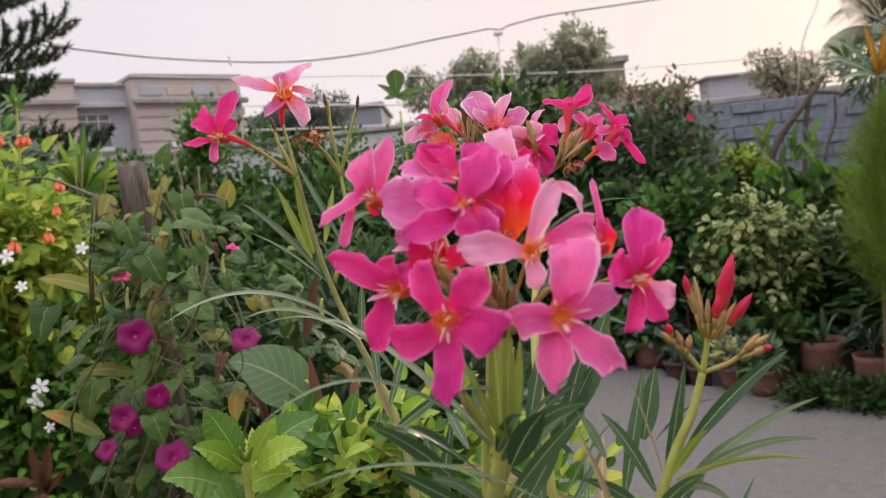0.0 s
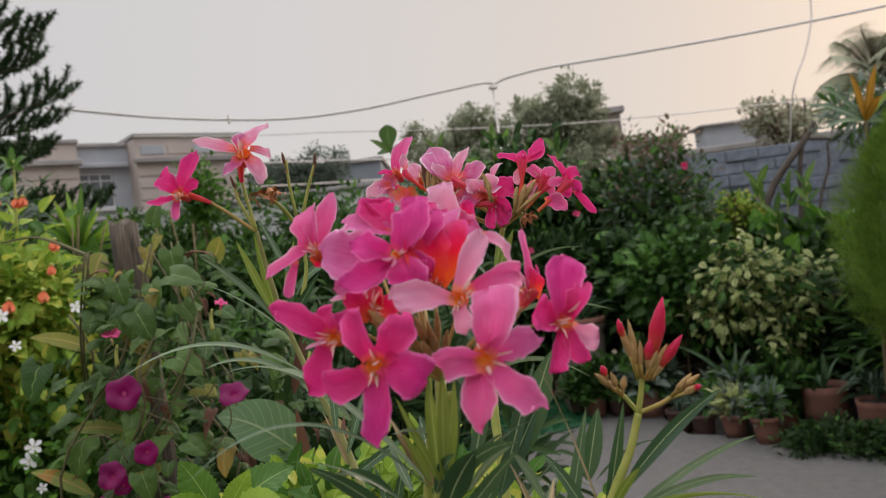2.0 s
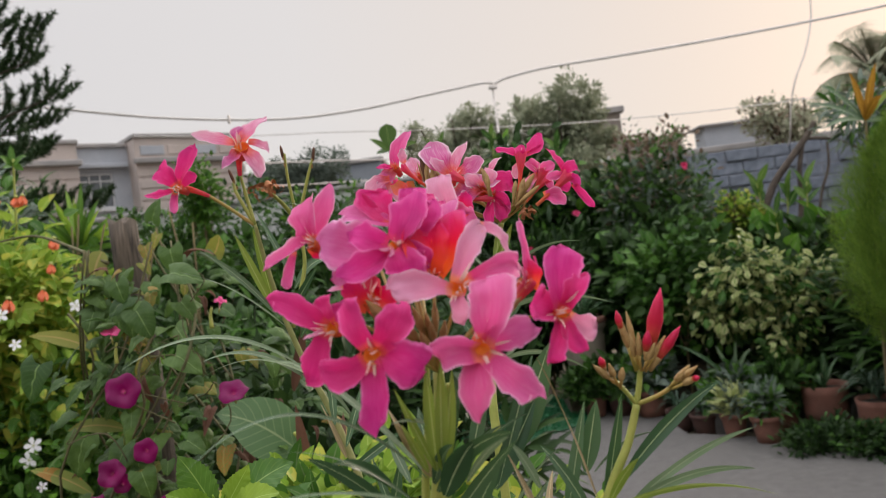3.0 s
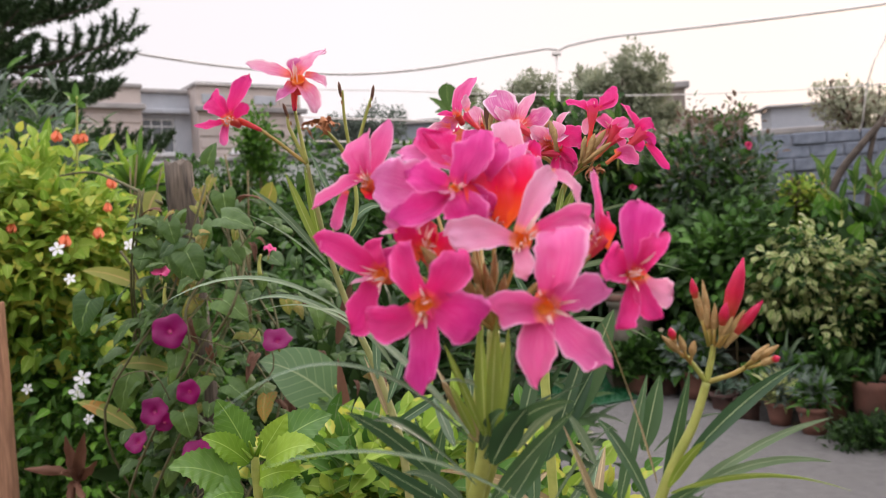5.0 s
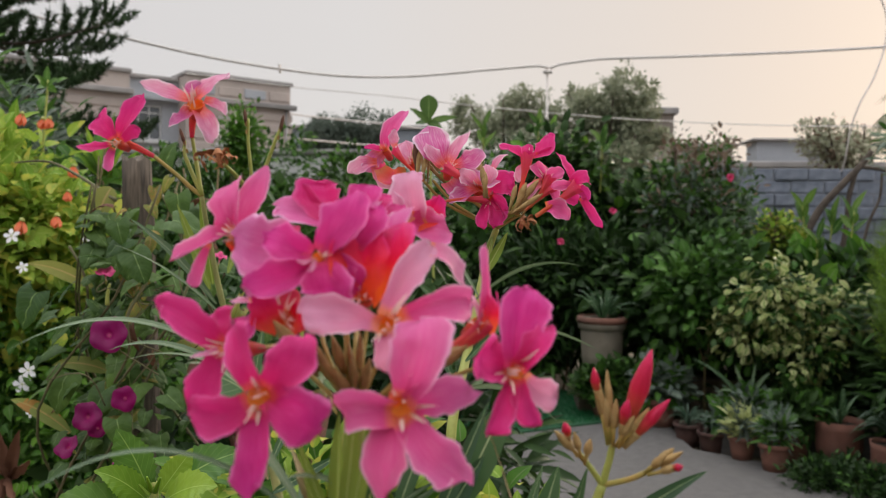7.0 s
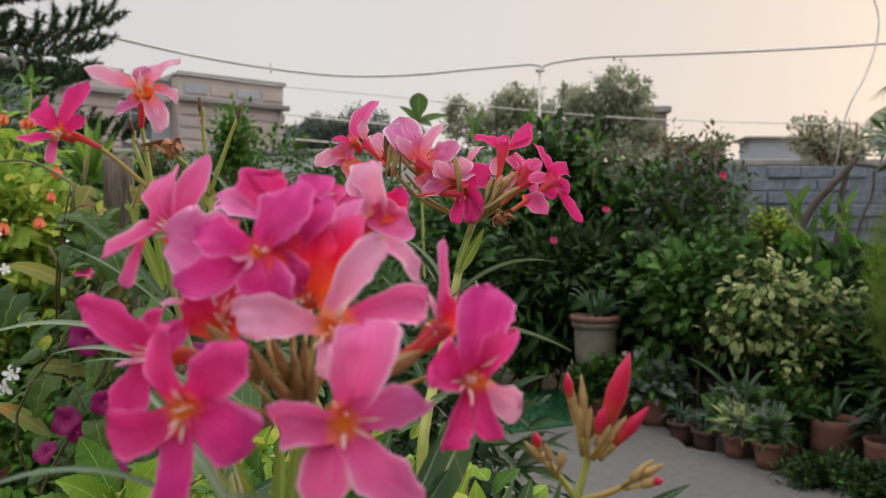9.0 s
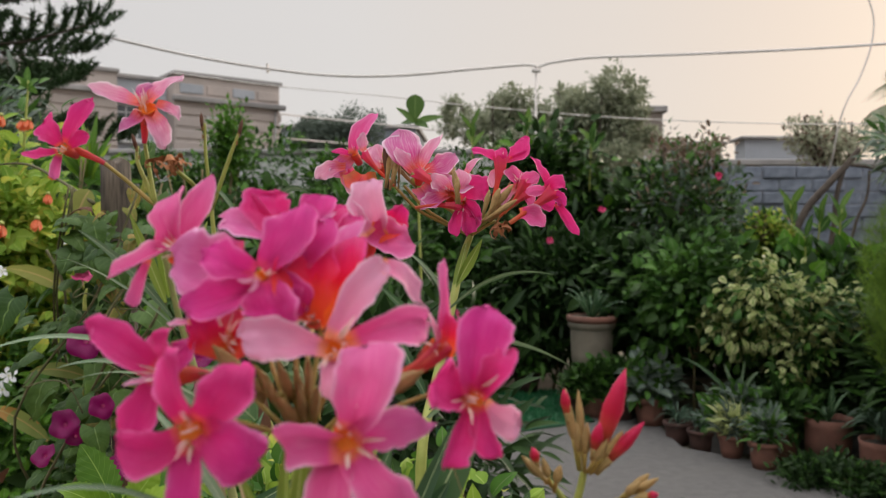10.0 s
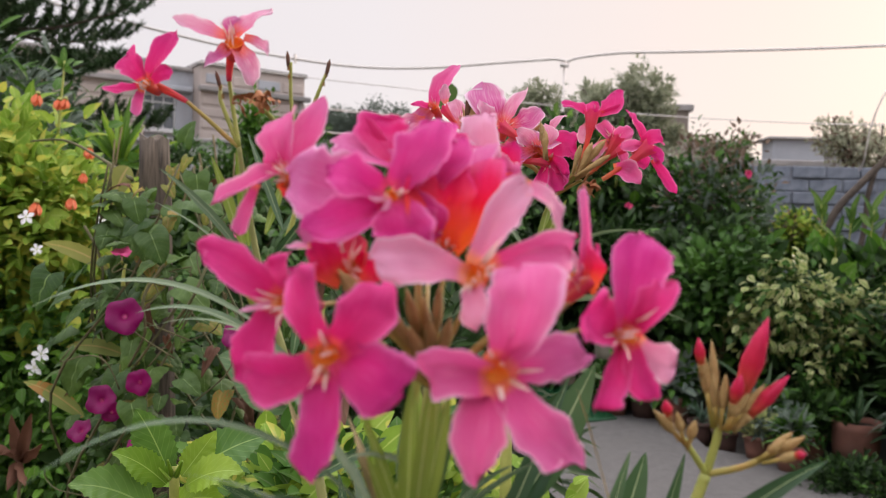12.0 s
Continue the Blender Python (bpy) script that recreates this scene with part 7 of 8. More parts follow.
open_flower((0.0825, 0.341, 1.42892), (0.4, -0.9, 0.1), (
    ((0.08268, 0.3416, 1.4308), (0.08401, 0.342, 1.44309), (0.08762, 0.346, 1.45613), (9.7, 16.8, 16.3), PETAL_VIOLET, 5, 0.12, 0.1),
    ((0.08385, 0.3416, 1.4301), (0.0889, 0.339, 1.43751), (0.09405, 0.343, 1.44409), (5.6, 9.7, 6.1), PETAL_HOT, -28, 0.2, 0),
    ((0.08085, 0.3416, 1.42853), (0.07456, 0.337, 1.43166), (0.07013, 0.335, 1.43422), (7.7, 15.8, 14.3), PETAL_HOT, 10, 0.16, 0),
    ((0.08156, 0.3416, 1.42648), (0.07818, 0.337, 1.4172), (0.07482, 0.335, 1.40897), (4.6, 9.2, 6.6), PETAL_HOT, -18, 0.22, 0.2),
    ((0.08393, 0.3416, 1.42646), (0.08626, 0.338, 1.41834), (0.09035, 0.337, 1.4122), (4.6, 8.2, 6.6), PETAL_HOT, 20, 0.25, -0.2),
    ((0.08561, 0.3436, 1.42662), (0.09218, 0.344, 1.42134), (0.09721, 0.345, 1.41918), (5.1, 11.2, 8.7), PETAL_PALE, 15, 0.16, 0.1)), HUB, HOT, 0.016, 1.1)
open_flower((-0.02107, 0.378, 1.47116), (-0.75, -0.6, 0.2), (
    ((-0.02094, 0.3786, 1.47301), (-0.02134, 0.378, 1.48312), (-0.02051, 0.382, 1.49309), (8.5, 15.3, 13.0), PETAL_ROSE, -10, 0.22, 0.1),
    ((-0.0202, 0.3806, 1.47293), (-0.01538, 0.382, 1.48404), (-0.01013, 0.386, 1.49884), (7.9, 11.3, 3.7), PETAL_ROSE, 22, 0.25, 0),
    ((-0.02167, 0.3786, 1.47218), (-0.03059, 0.374, 1.46779), (-0.0447, 0.376, 1.46185), (6.8, 7.9, 5.1), PETAL_ROSE, 20, 0.3, 0.2),
    ((-0.02818, 0.375, 1.46797), (-0.0322, 0.374, 1.45927), (-0.0347, 0.374, 1.4519), (4.0, 5.1, 5.4), PETAL_ROSE, -30, 0.25, 0),
    ((-0.02135, 0.3786, 1.4698), (-0.01999, 0.38, 1.46607), (-0.01901, 0.38, 1.4636), (4.5, 4.5, 2.3), PETAL_RED, 0, 0.2, 0)), HUB, ROSY, 0.014, 1.0)
open_flower((0.00391, 0.352, 1.44409), (-0.05, -0.8, 0.55), (
    ((0.00286, 0.3526, 1.43984), (-0.00048, 0.351, 1.44472), (-0.00292, 0.352, 1.45292), (5.3, 11.6, 7.9), PETAL_RED, 20, 0.2, 0),
    ((0.00377, 0.3546, 1.43956), (0.0106, 0.354, 1.44309), (0.01623, 0.356, 1.45026), (5.8, 12.6, 7.9), PETAL_RED, -20, 0.2, 0),
    ((0.00282, 0.3566, 1.43952), (0.0047, 0.357, 1.44486), (0.00664, 0.358, 1.45312), (6.3, 12.1, 9.5), TUBE, 0, 0.2, 0),
    ((-0.00522, 0.348, 1.44958), (-0.00827, 0.346, 1.44962), (-0.01207, 0.346, 1.44963), (2.6, 3.7, 2.6), PETAL_PALE, 25, 0.2, 0)), HUB, DEEP, 0.014, 1.0)
rod(OLEANDER, "flower_tube", [(0.05669, 0.36, 1.43061), (0.06592, 0.36, 1.43556), (0.07428, 0.361, 1.44254)], 0.0014, 0.0036, TUBE, 12, 5, "narrow funnel of an orange-red flower")
# unopened and spent buds inside the cluster
for tip, r in (((0.0044, 0.34, 1.4441), 0.0042), ((0.0245, 0.34, 1.4287), 0.0035), ((0.0294, 0.345, 1.4311), 0.003), ((0.0644, 0.35, 1.4356), 0.004), ((0.0678, 0.345, 1.4367), 0.0036), ((0.0353, 0.345, 1.4315), 0.003), ((0.010, 0.343, 1.4386), 0.0027), ((0.0147, 0.348, 1.4372), 0.0029), ((0.0186, 0.341, 1.4345), 0.0025), ((0.0224, 0.346, 1.4392), 0.0030), ((0.0272, 0.35, 1.4365), 0.0026), ((0.0062, 0.351, 1.4352), 0.0024), ((0.0318, 0.347, 1.4402), 0.0025)):
    tipv, hubv = Vector(tip), Vector(HUB)
    way = (tipv - hubv).normalized()
    line = [tipv - way * h for h in (0.016, 0.013, 0.010, 0.006, 0.002, 0.0)]
    v, f, u = tube(line, [r * q for q in (0.25, 0.46, 0.56, 0.5, 0.2, 0.04)], 15)
    v = [line[k // 15] + (q - line[k // 15]) * (1 + 0.16 * math.cos(k % 15 * math.pi / 1.5)) for k, q in enumerate(v)]
    part("bud", Shape().add(v, f, u).mesh("bud", BUD_TAN), OLEANDER)
    rod(OLEANDER, "stalk", [hubv, hubv.lerp(tipv, 0.5) + Vector((0, 0, 0.004)), tipv - way * 0.014], 0.00094, 0.00079, PEDICEL, 6, 4)

# back cluster
HUB_BACK = (0.0779, 0.6, 1.4755)
SPRAY = (0.0528, 0.605, 1.4959)
open_flower((0.00745, 0.595, 1.52437), (-0.35, -0.6, 0.7), (
    ((0.00766, 0.5956, 1.5244), (0.01163, 0.595, 1.53769), (0.02164, 0.597, 1.54969), (7.1, 12.5, 4.4), PETAL_ROSE, 15, 0.25, 0.1),
    ((0.00684, 0.5956, 1.52377), (0.001, 0.594, 1.52431), (-0.00563, 0.593, 1.5259), (4.0, 6.2, 4.0), PETAL_HOT, 20, 0.25, 0),
    ((0.00219, 0.595, 1.51527), (-0.00678, 0.593, 1.51385), (-0.01492, 0.591, 1.5091), (6.2, 12.5, 8.9), PETAL_PALE_EDGED, -15, 0.2, 0.2),
    ((0.00047, 0.593, 1.51331), (0.00688, 0.59, 1.50456), (0.01691, 0.59, 1.50082), (4.4, 9.8, 5.3), PETAL_PALE_EDGED, 20, 0.25, 0),
    ((0.00601, 0.5966, 1.52177), (-0.00011, 0.595, 1.51639), (-0.00485, 0.593, 1.50994), (8.9, 11.6, 7.1), PETAL_LILAC_EDGED, -25, 0.2, 0)), None, PALE, 0.006, 0.75)
open_flower((0.04747, 0.59, 1.51216), (0.1, -0.7, 0.65), (
    ((0.04593, 0.5906, 1.51338), (0.03778, 0.592, 1.52495), (0.03431, 0.595, 1.53958), (7.9, 22.1, 19.4), PETAL_LILAC_EDGED, -8, 0.12, 0.1),
    ((0.04325, 0.5876, 1.513), (0.03728, 0.586, 1.51999), (0.03424, 0.587, 1.52772), (5.3, 9.7, 4.4), PETAL_PALE_EDGED, 25, 0.25, 0),
    ((0.04777, 0.5926, 1.51453), (0.05354, 0.593, 1.5246), (0.05953, 0.595, 1.53625), (6.2, 15.0, 7.1), PETAL_PALE_EDGED, -20, 0.25, 0),
    ((0.05018, 0.5916, 1.51437), (0.06105, 0.592, 1.51703), (0.06864, 0.594, 1.52516), (5.3, 14.1, 7.1), PETAL_LILAC_EDGED, 15, 0.2, 0),
    ((0.04972, 0.5886, 1.51078), (0.06431, 0.587, 1.50568), (0.07881, 0.587, 1.50618), (7.1, 17.6, 15.0), PETAL_LILAC_EDGED, -10, 0.14, 0.1),
    ((0.04801, 0.588, 1.50387), (0.05367, 0.585, 1.49811), (0.0613, 0.584, 1.49545), (11.5, 12.4, 8.8), PETAL_LILAC_EDGED, 10, 0.14, 0)), None, PALE, 0.006, 0.9)
open_flower((0.02216, 0.615, 1.51928), (-0.1, -0.6, 0.75), (
    ((0.0235, 0.6156, 1.51814), (0.01987, 0.616, 1.52473), (0.01743, 0.618, 1.53287), (7.4, 15.6, 11.0), PETAL_PALE_EDGED, 0, 0.18, 0),
    ((0.07408, 0.615, 1.51077), (0.07887, 0.615, 1.51855), (0.08513, 0.617, 1.52383), (3.7, 7.8, 5.1), PETAL_PALE_EDGED, -25, 0.3, 0),
    ((0.07121, 0.616, 1.50786), (0.07551, 0.617, 1.50822), (0.08108, 0.618, 1.51179), (5.5, 10.1, 7.4), PETAL_PALE_EDGED, 10, 0.2, 0),
    ((0.02004, 0.611, 1.50791), (0.01369, 0.609, 1.50652), (0.00804, 0.609, 1.50475), (12.0, 13.8, 8.3), TUBE, 0, 0.2, 0)), None, PALE, 0.006, 0.7)
open_flower((0.06733, 0.582, 1.49932), (0.2, -0.7, 0.4), (
    ((0.06541, 0.5826, 1.49913), (0.0563, 0.58, 1.49428), (0.04789, 0.579, 1.49057), (7.0, 13.1, 7.0), PETAL_LILAC_EDGED, 15, 0.25, 0),
    ((0.06603, 0.5816, 1.50042), (0.06027, 0.58, 1.50646), (0.05443, 0.58, 1.5104), (5.2, 10.4, 6.1), PETAL_PALE_EDGED, -25, 0.3, 0),
    ((0.06848, 0.5826, 1.50065), (0.07168, 0.582, 1.5083), (0.07102, 0.584, 1.51495), (5.2, 10.4, 6.1), PETAL_PALE_EDGED, 20, 0.25, 0),
    ((0.00594, 0.582, 1.51136), (0.01016, 0.58, 1.50589), (0.0147, 0.579, 1.50364), (7.8, 13.1, 7.8), TUBE, -10, 0.3, 0),
    ((0.01474, 0.584, 1.52476), (0.01293, 0.585, 1.52991), (0.01528, 0.586, 1.53614), (4.4, 7.8, 3.5), PETAL_PALE_EDGED, 25, 0.3, 0)), None, PALE, 0.006, 0.8)
open_flower((0.10747, 0.572, 1.50432), (0.3, -0.7, 0.5), (
    ((0.1065, 0.5726, 1.50356), (0.11092, 0.571, 1.50768), (0.11744, 0.571, 1.50994), (5.1, 10.3, 6.0), PETAL_ROSE, 15, 0.25, 0),
    ((0.1057, 0.5726, 1.5046), (0.10224, 0.573, 1.51136), (0.10064, 0.575, 1.5157), (4.3, 8.6, 4.3), PETAL_ROSE, -25, 0.3, 0),
    ((0.105, 0.5726, 1.50282), (0.09861, 0.57, 1.49752), (0.0963, 0.569, 1.49231), (5.1, 9.4, 6.0), PETAL_PALE_EDGED, 20, 0.3, 0),
    ((0.10816, 0.5726, 1.50193), (0.11074, 0.57, 1.49515), (0.11155, 0.569, 1.49031), (4.3, 8.6, 5.1), PETAL_ROSE, -20, 0.25, 0),
    ((0.11811, 0.57, 1.49807), (0.12125, 0.568, 1.4944), (0.12542, 0.568, 1.49075), (5.1, 8.6, 6.0), PETAL_HOT, 10, 0.25, 0)), HUB_BACK, ROSY, 0.006, 0.8)
open_flower((0.07391, 0.585, 1.49386), (0.2, -0.85, -0.2), (
    ((0.07195, 0.5856, 1.49704), (0.08064, 0.585, 1.50258), (0.08972, 0.587, 1.50074), (6.1, 15.7, 14.9), PETAL_HOT, -10, 0.16, 0.2),
    ((0.07454, 0.5856, 1.49478), (0.0797, 0.582, 1.49054), (0.08388, 0.582, 1.48601), (5.2, 10.5, 5.2), PETAL_HOT, 20, 0.25, 0),
    ((0.07429, 0.5856, 1.49289), (0.07634, 0.582, 1.48302), (0.07693, 0.581, 1.47575), (5.2, 11.4, 7.9), PETAL_HOT, -20, 0.2, 0),
    ((0.0724, 0.5856, 1.49313), (0.07032, 0.583, 1.48225), (0.06965, 0.582, 1.47434), (4.4, 7.9, 5.2), PETAL_HOT, 25, 0.25, 0),
    ((0.07582, 0.5866, 1.49322), (0.08098, 0.584, 1.48728), (0.08174, 0.584, 1.4808), (4.4, 7.9, 4.4), PETAL_VIOLET, -35, 0.25, 0)), HUB_BACK, HOT, 0.006, 0.8)
open_flower((0.09631, 0.575, 1.51862), (0.05, -0.45, 0.85), (
    ((0.09486, 0.5756, 1.51794), (0.08723, 0.574, 1.52168), (0.07872, 0.574, 1.52555), (4.7, 8.6, 7.3), PETAL_HOT, 12, 0.2, 0.1),
    ((0.09627, 0.5746, 1.51859), (0.09595, 0.574, 1.52249), (0.09616, 0.575, 1.52651), (5.2, 7.7, 5.2), PETAL_HOT, -10, 0.2, 0),
    ((0.09799, 0.5756, 1.51847), (0.1056, 0.576, 1.52302), (0.10835, 0.578, 1.53356), (5.2, 12.9, 8.6), PETAL_HOT, -15, 0.16, 0.1),
    ((0.10089, 0.5756, 1.51903), (0.10809, 0.575, 1.52179), (0.11218, 0.576, 1.5253), (3.4, 4.3, 1.7), PETAL_HOT, 30, 0.2, 0),
    ((0.09566, 0.5776, 1.51568), (0.09054, 0.577, 1.50935), (0.09172, 0.577, 1.50328), (3.4, 6.5, 3.9), PETAL_PALE_EDGED, 10, 0.25, 0),
    ((0.10265, 0.576, 1.51239), (0.10647, 0.575, 1.50628), (0.10776, 0.574, 1.49896), (5.2, 9.5, 7.3), PETAL_ROSE, -20, 0.25, 0)), None, HOT, 0.006, 0.75)
open_flower((0.12254, 0.56, 1.50053), (0.75, -0.5, 0.2), (
    ((0.12219, 0.5606, 1.50246), (0.1173, 0.561, 1.51203), (0.11196, 0.562, 1.52014), (4.2, 7.5, 5.9), PETAL_HOT, 20, 0.2, 0.1),
    ((0.12207, 0.5606, 1.50156), (0.12653, 0.558, 1.50402), (0.13124, 0.558, 1.50226), (7.5, 10.9, 8.4), PETAL_HOT, -10, 0.16, 0.2),
    ((0.12541, 0.56, 1.49327), (0.13161, 0.558, 1.48469), (0.13813, 0.556, 1.47613), (4.6, 5.9, 4.6), PETAL_HOT, 25, 0.3, 0),
    ((0.12139, 0.5586, 1.5001), (0.11457, 0.557, 1.50056), (0.1084, 0.557, 1.49985), (3.4, 6.7, 4.6), PETAL_ROSE, -20, 0.25, 0),
    ((0.10611, 0.558, 1.48727), (0.11316, 0.555, 1.48579), (0.11955, 0.554, 1.48074), (5.9, 10.9, 3.8), PETAL_ROSE, 10, 0.25, 0),
    ((0.12428, 0.5606, 1.4992), (0.12865, 0.559, 1.49582), (0.13025, 0.558, 1.49173), (5.9, 6.7, 4.2), PETAL_VIOLET, 30, 0.2, 0)), None, HOT, 0.006, 0.75)
for line in (((0.0311, 0.606, 1.5053), (0.047, 0.604, 1.49), (0.0779, 0.6, 1.4755)), ((0.0662, 0.6, 1.496), (0.0717, 0.6, 1.4865), (0.0779, 0.6, 1.4755)), ((0.0956, 0.602, 1.5037), (0.0909, 0.601, 1.4889), (0.0779, 0.6, 1.4755)), ((0.0929, 0.595, 1.4843), (0.0868, 0.597, 1.481), (0.0779, 0.6, 1.4755)), ((0.0369, 0.604, 1.5059), (0.0523, 0.603, 1.49), (0.0779, 0.6, 1.4755))):
    rod(OLEANDER, "stalk", line, 0.0009, 0.0012, PEDICEL, 7, 5)
for tip, r in (((0.0685, 0.6, 1.5162), 0.0045), ((0.0282, 0.61, 1.5276), 0.004), ((0.0307, 0.61, 1.5189), 0.0035), ((0.1034, 0.59, 1.5019), 0.0035), ((0.1033, 0.585, 1.495), 0.0035), ((0.1084, 0.59, 1.4969), 0.003)):
    tipv, hubv = Vector(tip), Vector(HUB_BACK if tip[0] > 0.07 else SPRAY)
    way = (tipv - hubv).normalized()
    part("bud", Shape().add(*tube([tipv - way * 0.02, tipv - way * 0.012, tipv - way * 0.004, tipv], [r * 0.18, r * 0.34, r * 0.4, r * 0.06], 8)).mesh("bud", BUD_TAN), OLEANDER)
    rod(OLEANDER, "stalk", [hubv, hubv.lerp(tipv, 0.5) + Vector((0, 0, 0.003)), tipv - way * 0.018], 0.00108, 0.00079, STEM_GREEN, 6, 4)
# funnels and slender buds that crowd the back cluster
for line, mouth in (
    (((0.00595, 0.585, 1.51319), (0.01238, 0.585, 1.50713), (0.02098, 0.585, 1.49919)), 0.0030),
    (((0.0115, 0.606, 1.5254), (0.0189, 0.606, 1.5168), (0.0311, 0.606, 1.5053)), 0.0030),
    (((0.07199, 0.58, 1.49302), (0.05854, 0.58, 1.4932), (0.04566, 0.58, 1.49171)), 0.0028),
    (((0.10908, 0.57, 1.50627), (0.10444, 0.57, 1.49753), (0.09742, 0.57, 1.48833)), 0.0034),
    (((0.11143, 0.57, 1.50051), (0.1028, 0.57, 1.49385), (0.09483, 0.57, 1.48633)), 0.0026),
    (((0.12351, 0.557, 1.50038), (0.11387, 0.557, 1.49228), (0.10009, 0.557, 1.48268)), 0.0040),
    (((0.04596, 0.582, 1.51248), (0.05845, 0.582, 1.50447), (0.07161, 0.582, 1.49557)), 0.0036),
    (((0.09555, 0.572, 1.51962), (0.09382, 0.572, 1.50729), (0.09102, 0.572, 1.49475)), 0.0040),
):
    flower_funnel(line, mouth)
for base, tip, r, bud_mat in (
    ((0.02855, 0.59, 1.50333), (0.02684, 0.59, 1.53064), 0.00237, BUD_DRY),
    ((0.02742, 0.588, 1.50335), (0.0308, 0.588, 1.52627), 0.00197, BUD_TAN),
    ((0.03013, 0.586, 1.50206), (0.03517, 0.586, 1.52227), 0.00197, BUD_TAN),
    ((0.07185, 0.575, 1.49353), (0.06819, 0.575, 1.51368), 0.00237, BUD_TAN),
    ((0.07022, 0.573, 1.49363), (0.07068, 0.573, 1.50924), 0.00197, BUD_TAN),
    ((0.08698, 0.565, 1.48555), (0.10215, 0.565, 1.50441), 0.00237, BUD_TAN),
    ((0.08796, 0.563, 1.48532), (0.09481, 0.563, 1.50251), 0.00237, BUD_TAN),
    ((0.08603, 0.56, 1.4839), (0.10441, 0.56, 1.49603), 0.00197, BUD_TAN),
    ((0.08509, 0.565, 1.4858), (0.08906, 0.565, 1.5015), 0.00197, BUD_TAN),
):
    a, c = Vector(base), Vector(tip)
    part("bud", Shape().add(*tube([a, a.lerp(c, 0.35), a.lerp(c, 0.65), a.lerp(c, 0.88), c], [r * 0.4, r * 0.6, r * 0.95, r * 0.6, r * 0.1], 8)).mesh("bud", bud_mat), OLEANDER)
rod(OLEANDER, "stalk", [HUB_BACK, (0.0662, 0.6, 1.4906), SPRAY], 0.00144, 0.00130, PEDICEL, 7, 4)


def spent_flower(at, size, seed):
    """A shrivelled flower: a few crumpled dry petals."""
    rng = random.Random(seed)
    s = Shape()
    for k in range(5):
        lean, r = rng.uniform(0, 6.28), size * rng.uniform(0.35, 0.55)
        q = Matrix.Translation(Vector(at) + Vector((rng.uniform(-1, 1), rng.uniform(-1, 1), rng.uniform(-0.6, 0.8))) * size * 0.3) @ Matrix.Rotation(lean, 4, "Z") @ Matrix.Rotation(rng.uniform(-0.9, 0.9), 4, "X")
        verts, faces, uv = [], [], []
        for j in range(13):
            a = j / 12 * rng.uniform(3.6, 4.4)
            w = size * (0.13 + 0.09 * math.sin(j * 1.3 + k)) * (1 - 0.5 * abs(j / 6 - 1))
            rr = r * (1 + 0.25 * math.sin(j * 0.9 + k * 2))
            for e in (-1, 0, 1):
                verts.append(q @ Vector((rr * math.cos(a), e * w, rr * math.sin(a) + 0.3 * w * e * math.sin(j))))
                uv.append((0.5 + 0.5 * e, j / 12))
        for j in range(12):
            for e in (0, 1):
                c = j * 3 + e
                faces.append((c, c + 1, c + 4, c + 3))
        s.add(verts, faces, uv)
    part("spent_flower", s.mesh("spent_flower", DRIED), OLEANDER, "shrivelled brown flower")


for base, tip, r in (((0.0698, 0.585, 1.4838), (0.068, 0.585, 1.5171), 0.0014), ((0.0321, 0.6, 1.5051), (0.0286, 0.6, 1.5285), 0.0015), ((0.0286, 0.6, 1.5051), (0.0231, 0.605, 1.5269), 0.0013), ((0.0905, 0.59, 1.484), (0.1019, 0.585, 1.5085), 0.0016), ((0.0922, 0.588, 1.4813), (0.1041, 0.58, 1.501), 0.0015), ((0.0888, 0.59, 1.4863), (0.0937, 0.588, 1.5047), 0.0014), ((0.0338, 0.6, 1.5034), (0.035, 0.598, 1.5221), 0.0013)):
    a, c = Vector(base), Vector(tip)
    part("bud", Shape().add(*tube([a, a.lerp(c, 0.4), a.lerp(c, 0.6), a.lerp(c, 0.85), c], [r * 0.4, r * 0.5, r * 0.75, r * 0.5, r * 0.08], 8)).mesh("bud", BUD_TAN), OLEANDER)
spent_flower((0.0961, 0.585, 1.4775), 0.011, 3)
spent_flower((-0.0612, 0.47, 1.5067), 0.009, 5)
spent_flower((-0.0552, 0.475, 1.5066), 0.008, 8)

# left pair of flowers on a tall shoot
FORK_LEFT = (-0.0727, 0.49, 1.4901)
open_flower((-0.07213, 0.479, 1.535), (0.1, -0.7, 0.65), (
    ((-0.07151, 0.4796, 1.53796), (-0.06605, 0.481, 1.54502), (-0.05837, 0.483, 1.55159), (6.4, 14.3, 10.0), PETAL_PALE_EDGED, -12, 0.14, 0.25),
    ((-0.07564, 0.4796, 1.53672), (-0.08705, 0.478, 1.54014), (-0.09986, 0.477, 1.54598), (5.7, 10.0, 5.0), PETAL_PALE_EDGED, 12, 0.2, 0.2),
    ((-0.06856, 0.4796, 1.53618), (-0.06118, 0.478, 1.53344), (-0.05588, 0.477, 1.52934), (6.4, 8.6, 3.6), PETAL_PALE_EDGED, -20, 0.25, 0),
    ((-0.07355, 0.4786, 1.53238), (-0.07778, 0.474, 1.52668), (-0.08381, 0.473, 1.52347), (7.2, 10.0, 5.7), PETAL_LILAC_EDGED, 20, 0.2, 0),
    ((-0.07009, 0.4786, 1.53153), (-0.06476, 0.474, 1.52366), (-0.06139, 0.473, 1.51499), (7.2, 10.7, 5.7), PETAL_PALE_EDGED, -15, 0.2, 0.1),
    ((-0.07422, 0.4806, 1.53745), (-0.07365, 0.481, 1.54272), (-0.06963, 0.482, 1.54497), (5.0, 7.9, 4.3), PETAL_LILAC_EDGED, 30, 0.25, 0)), None, PALE, 0.007, 1.3)
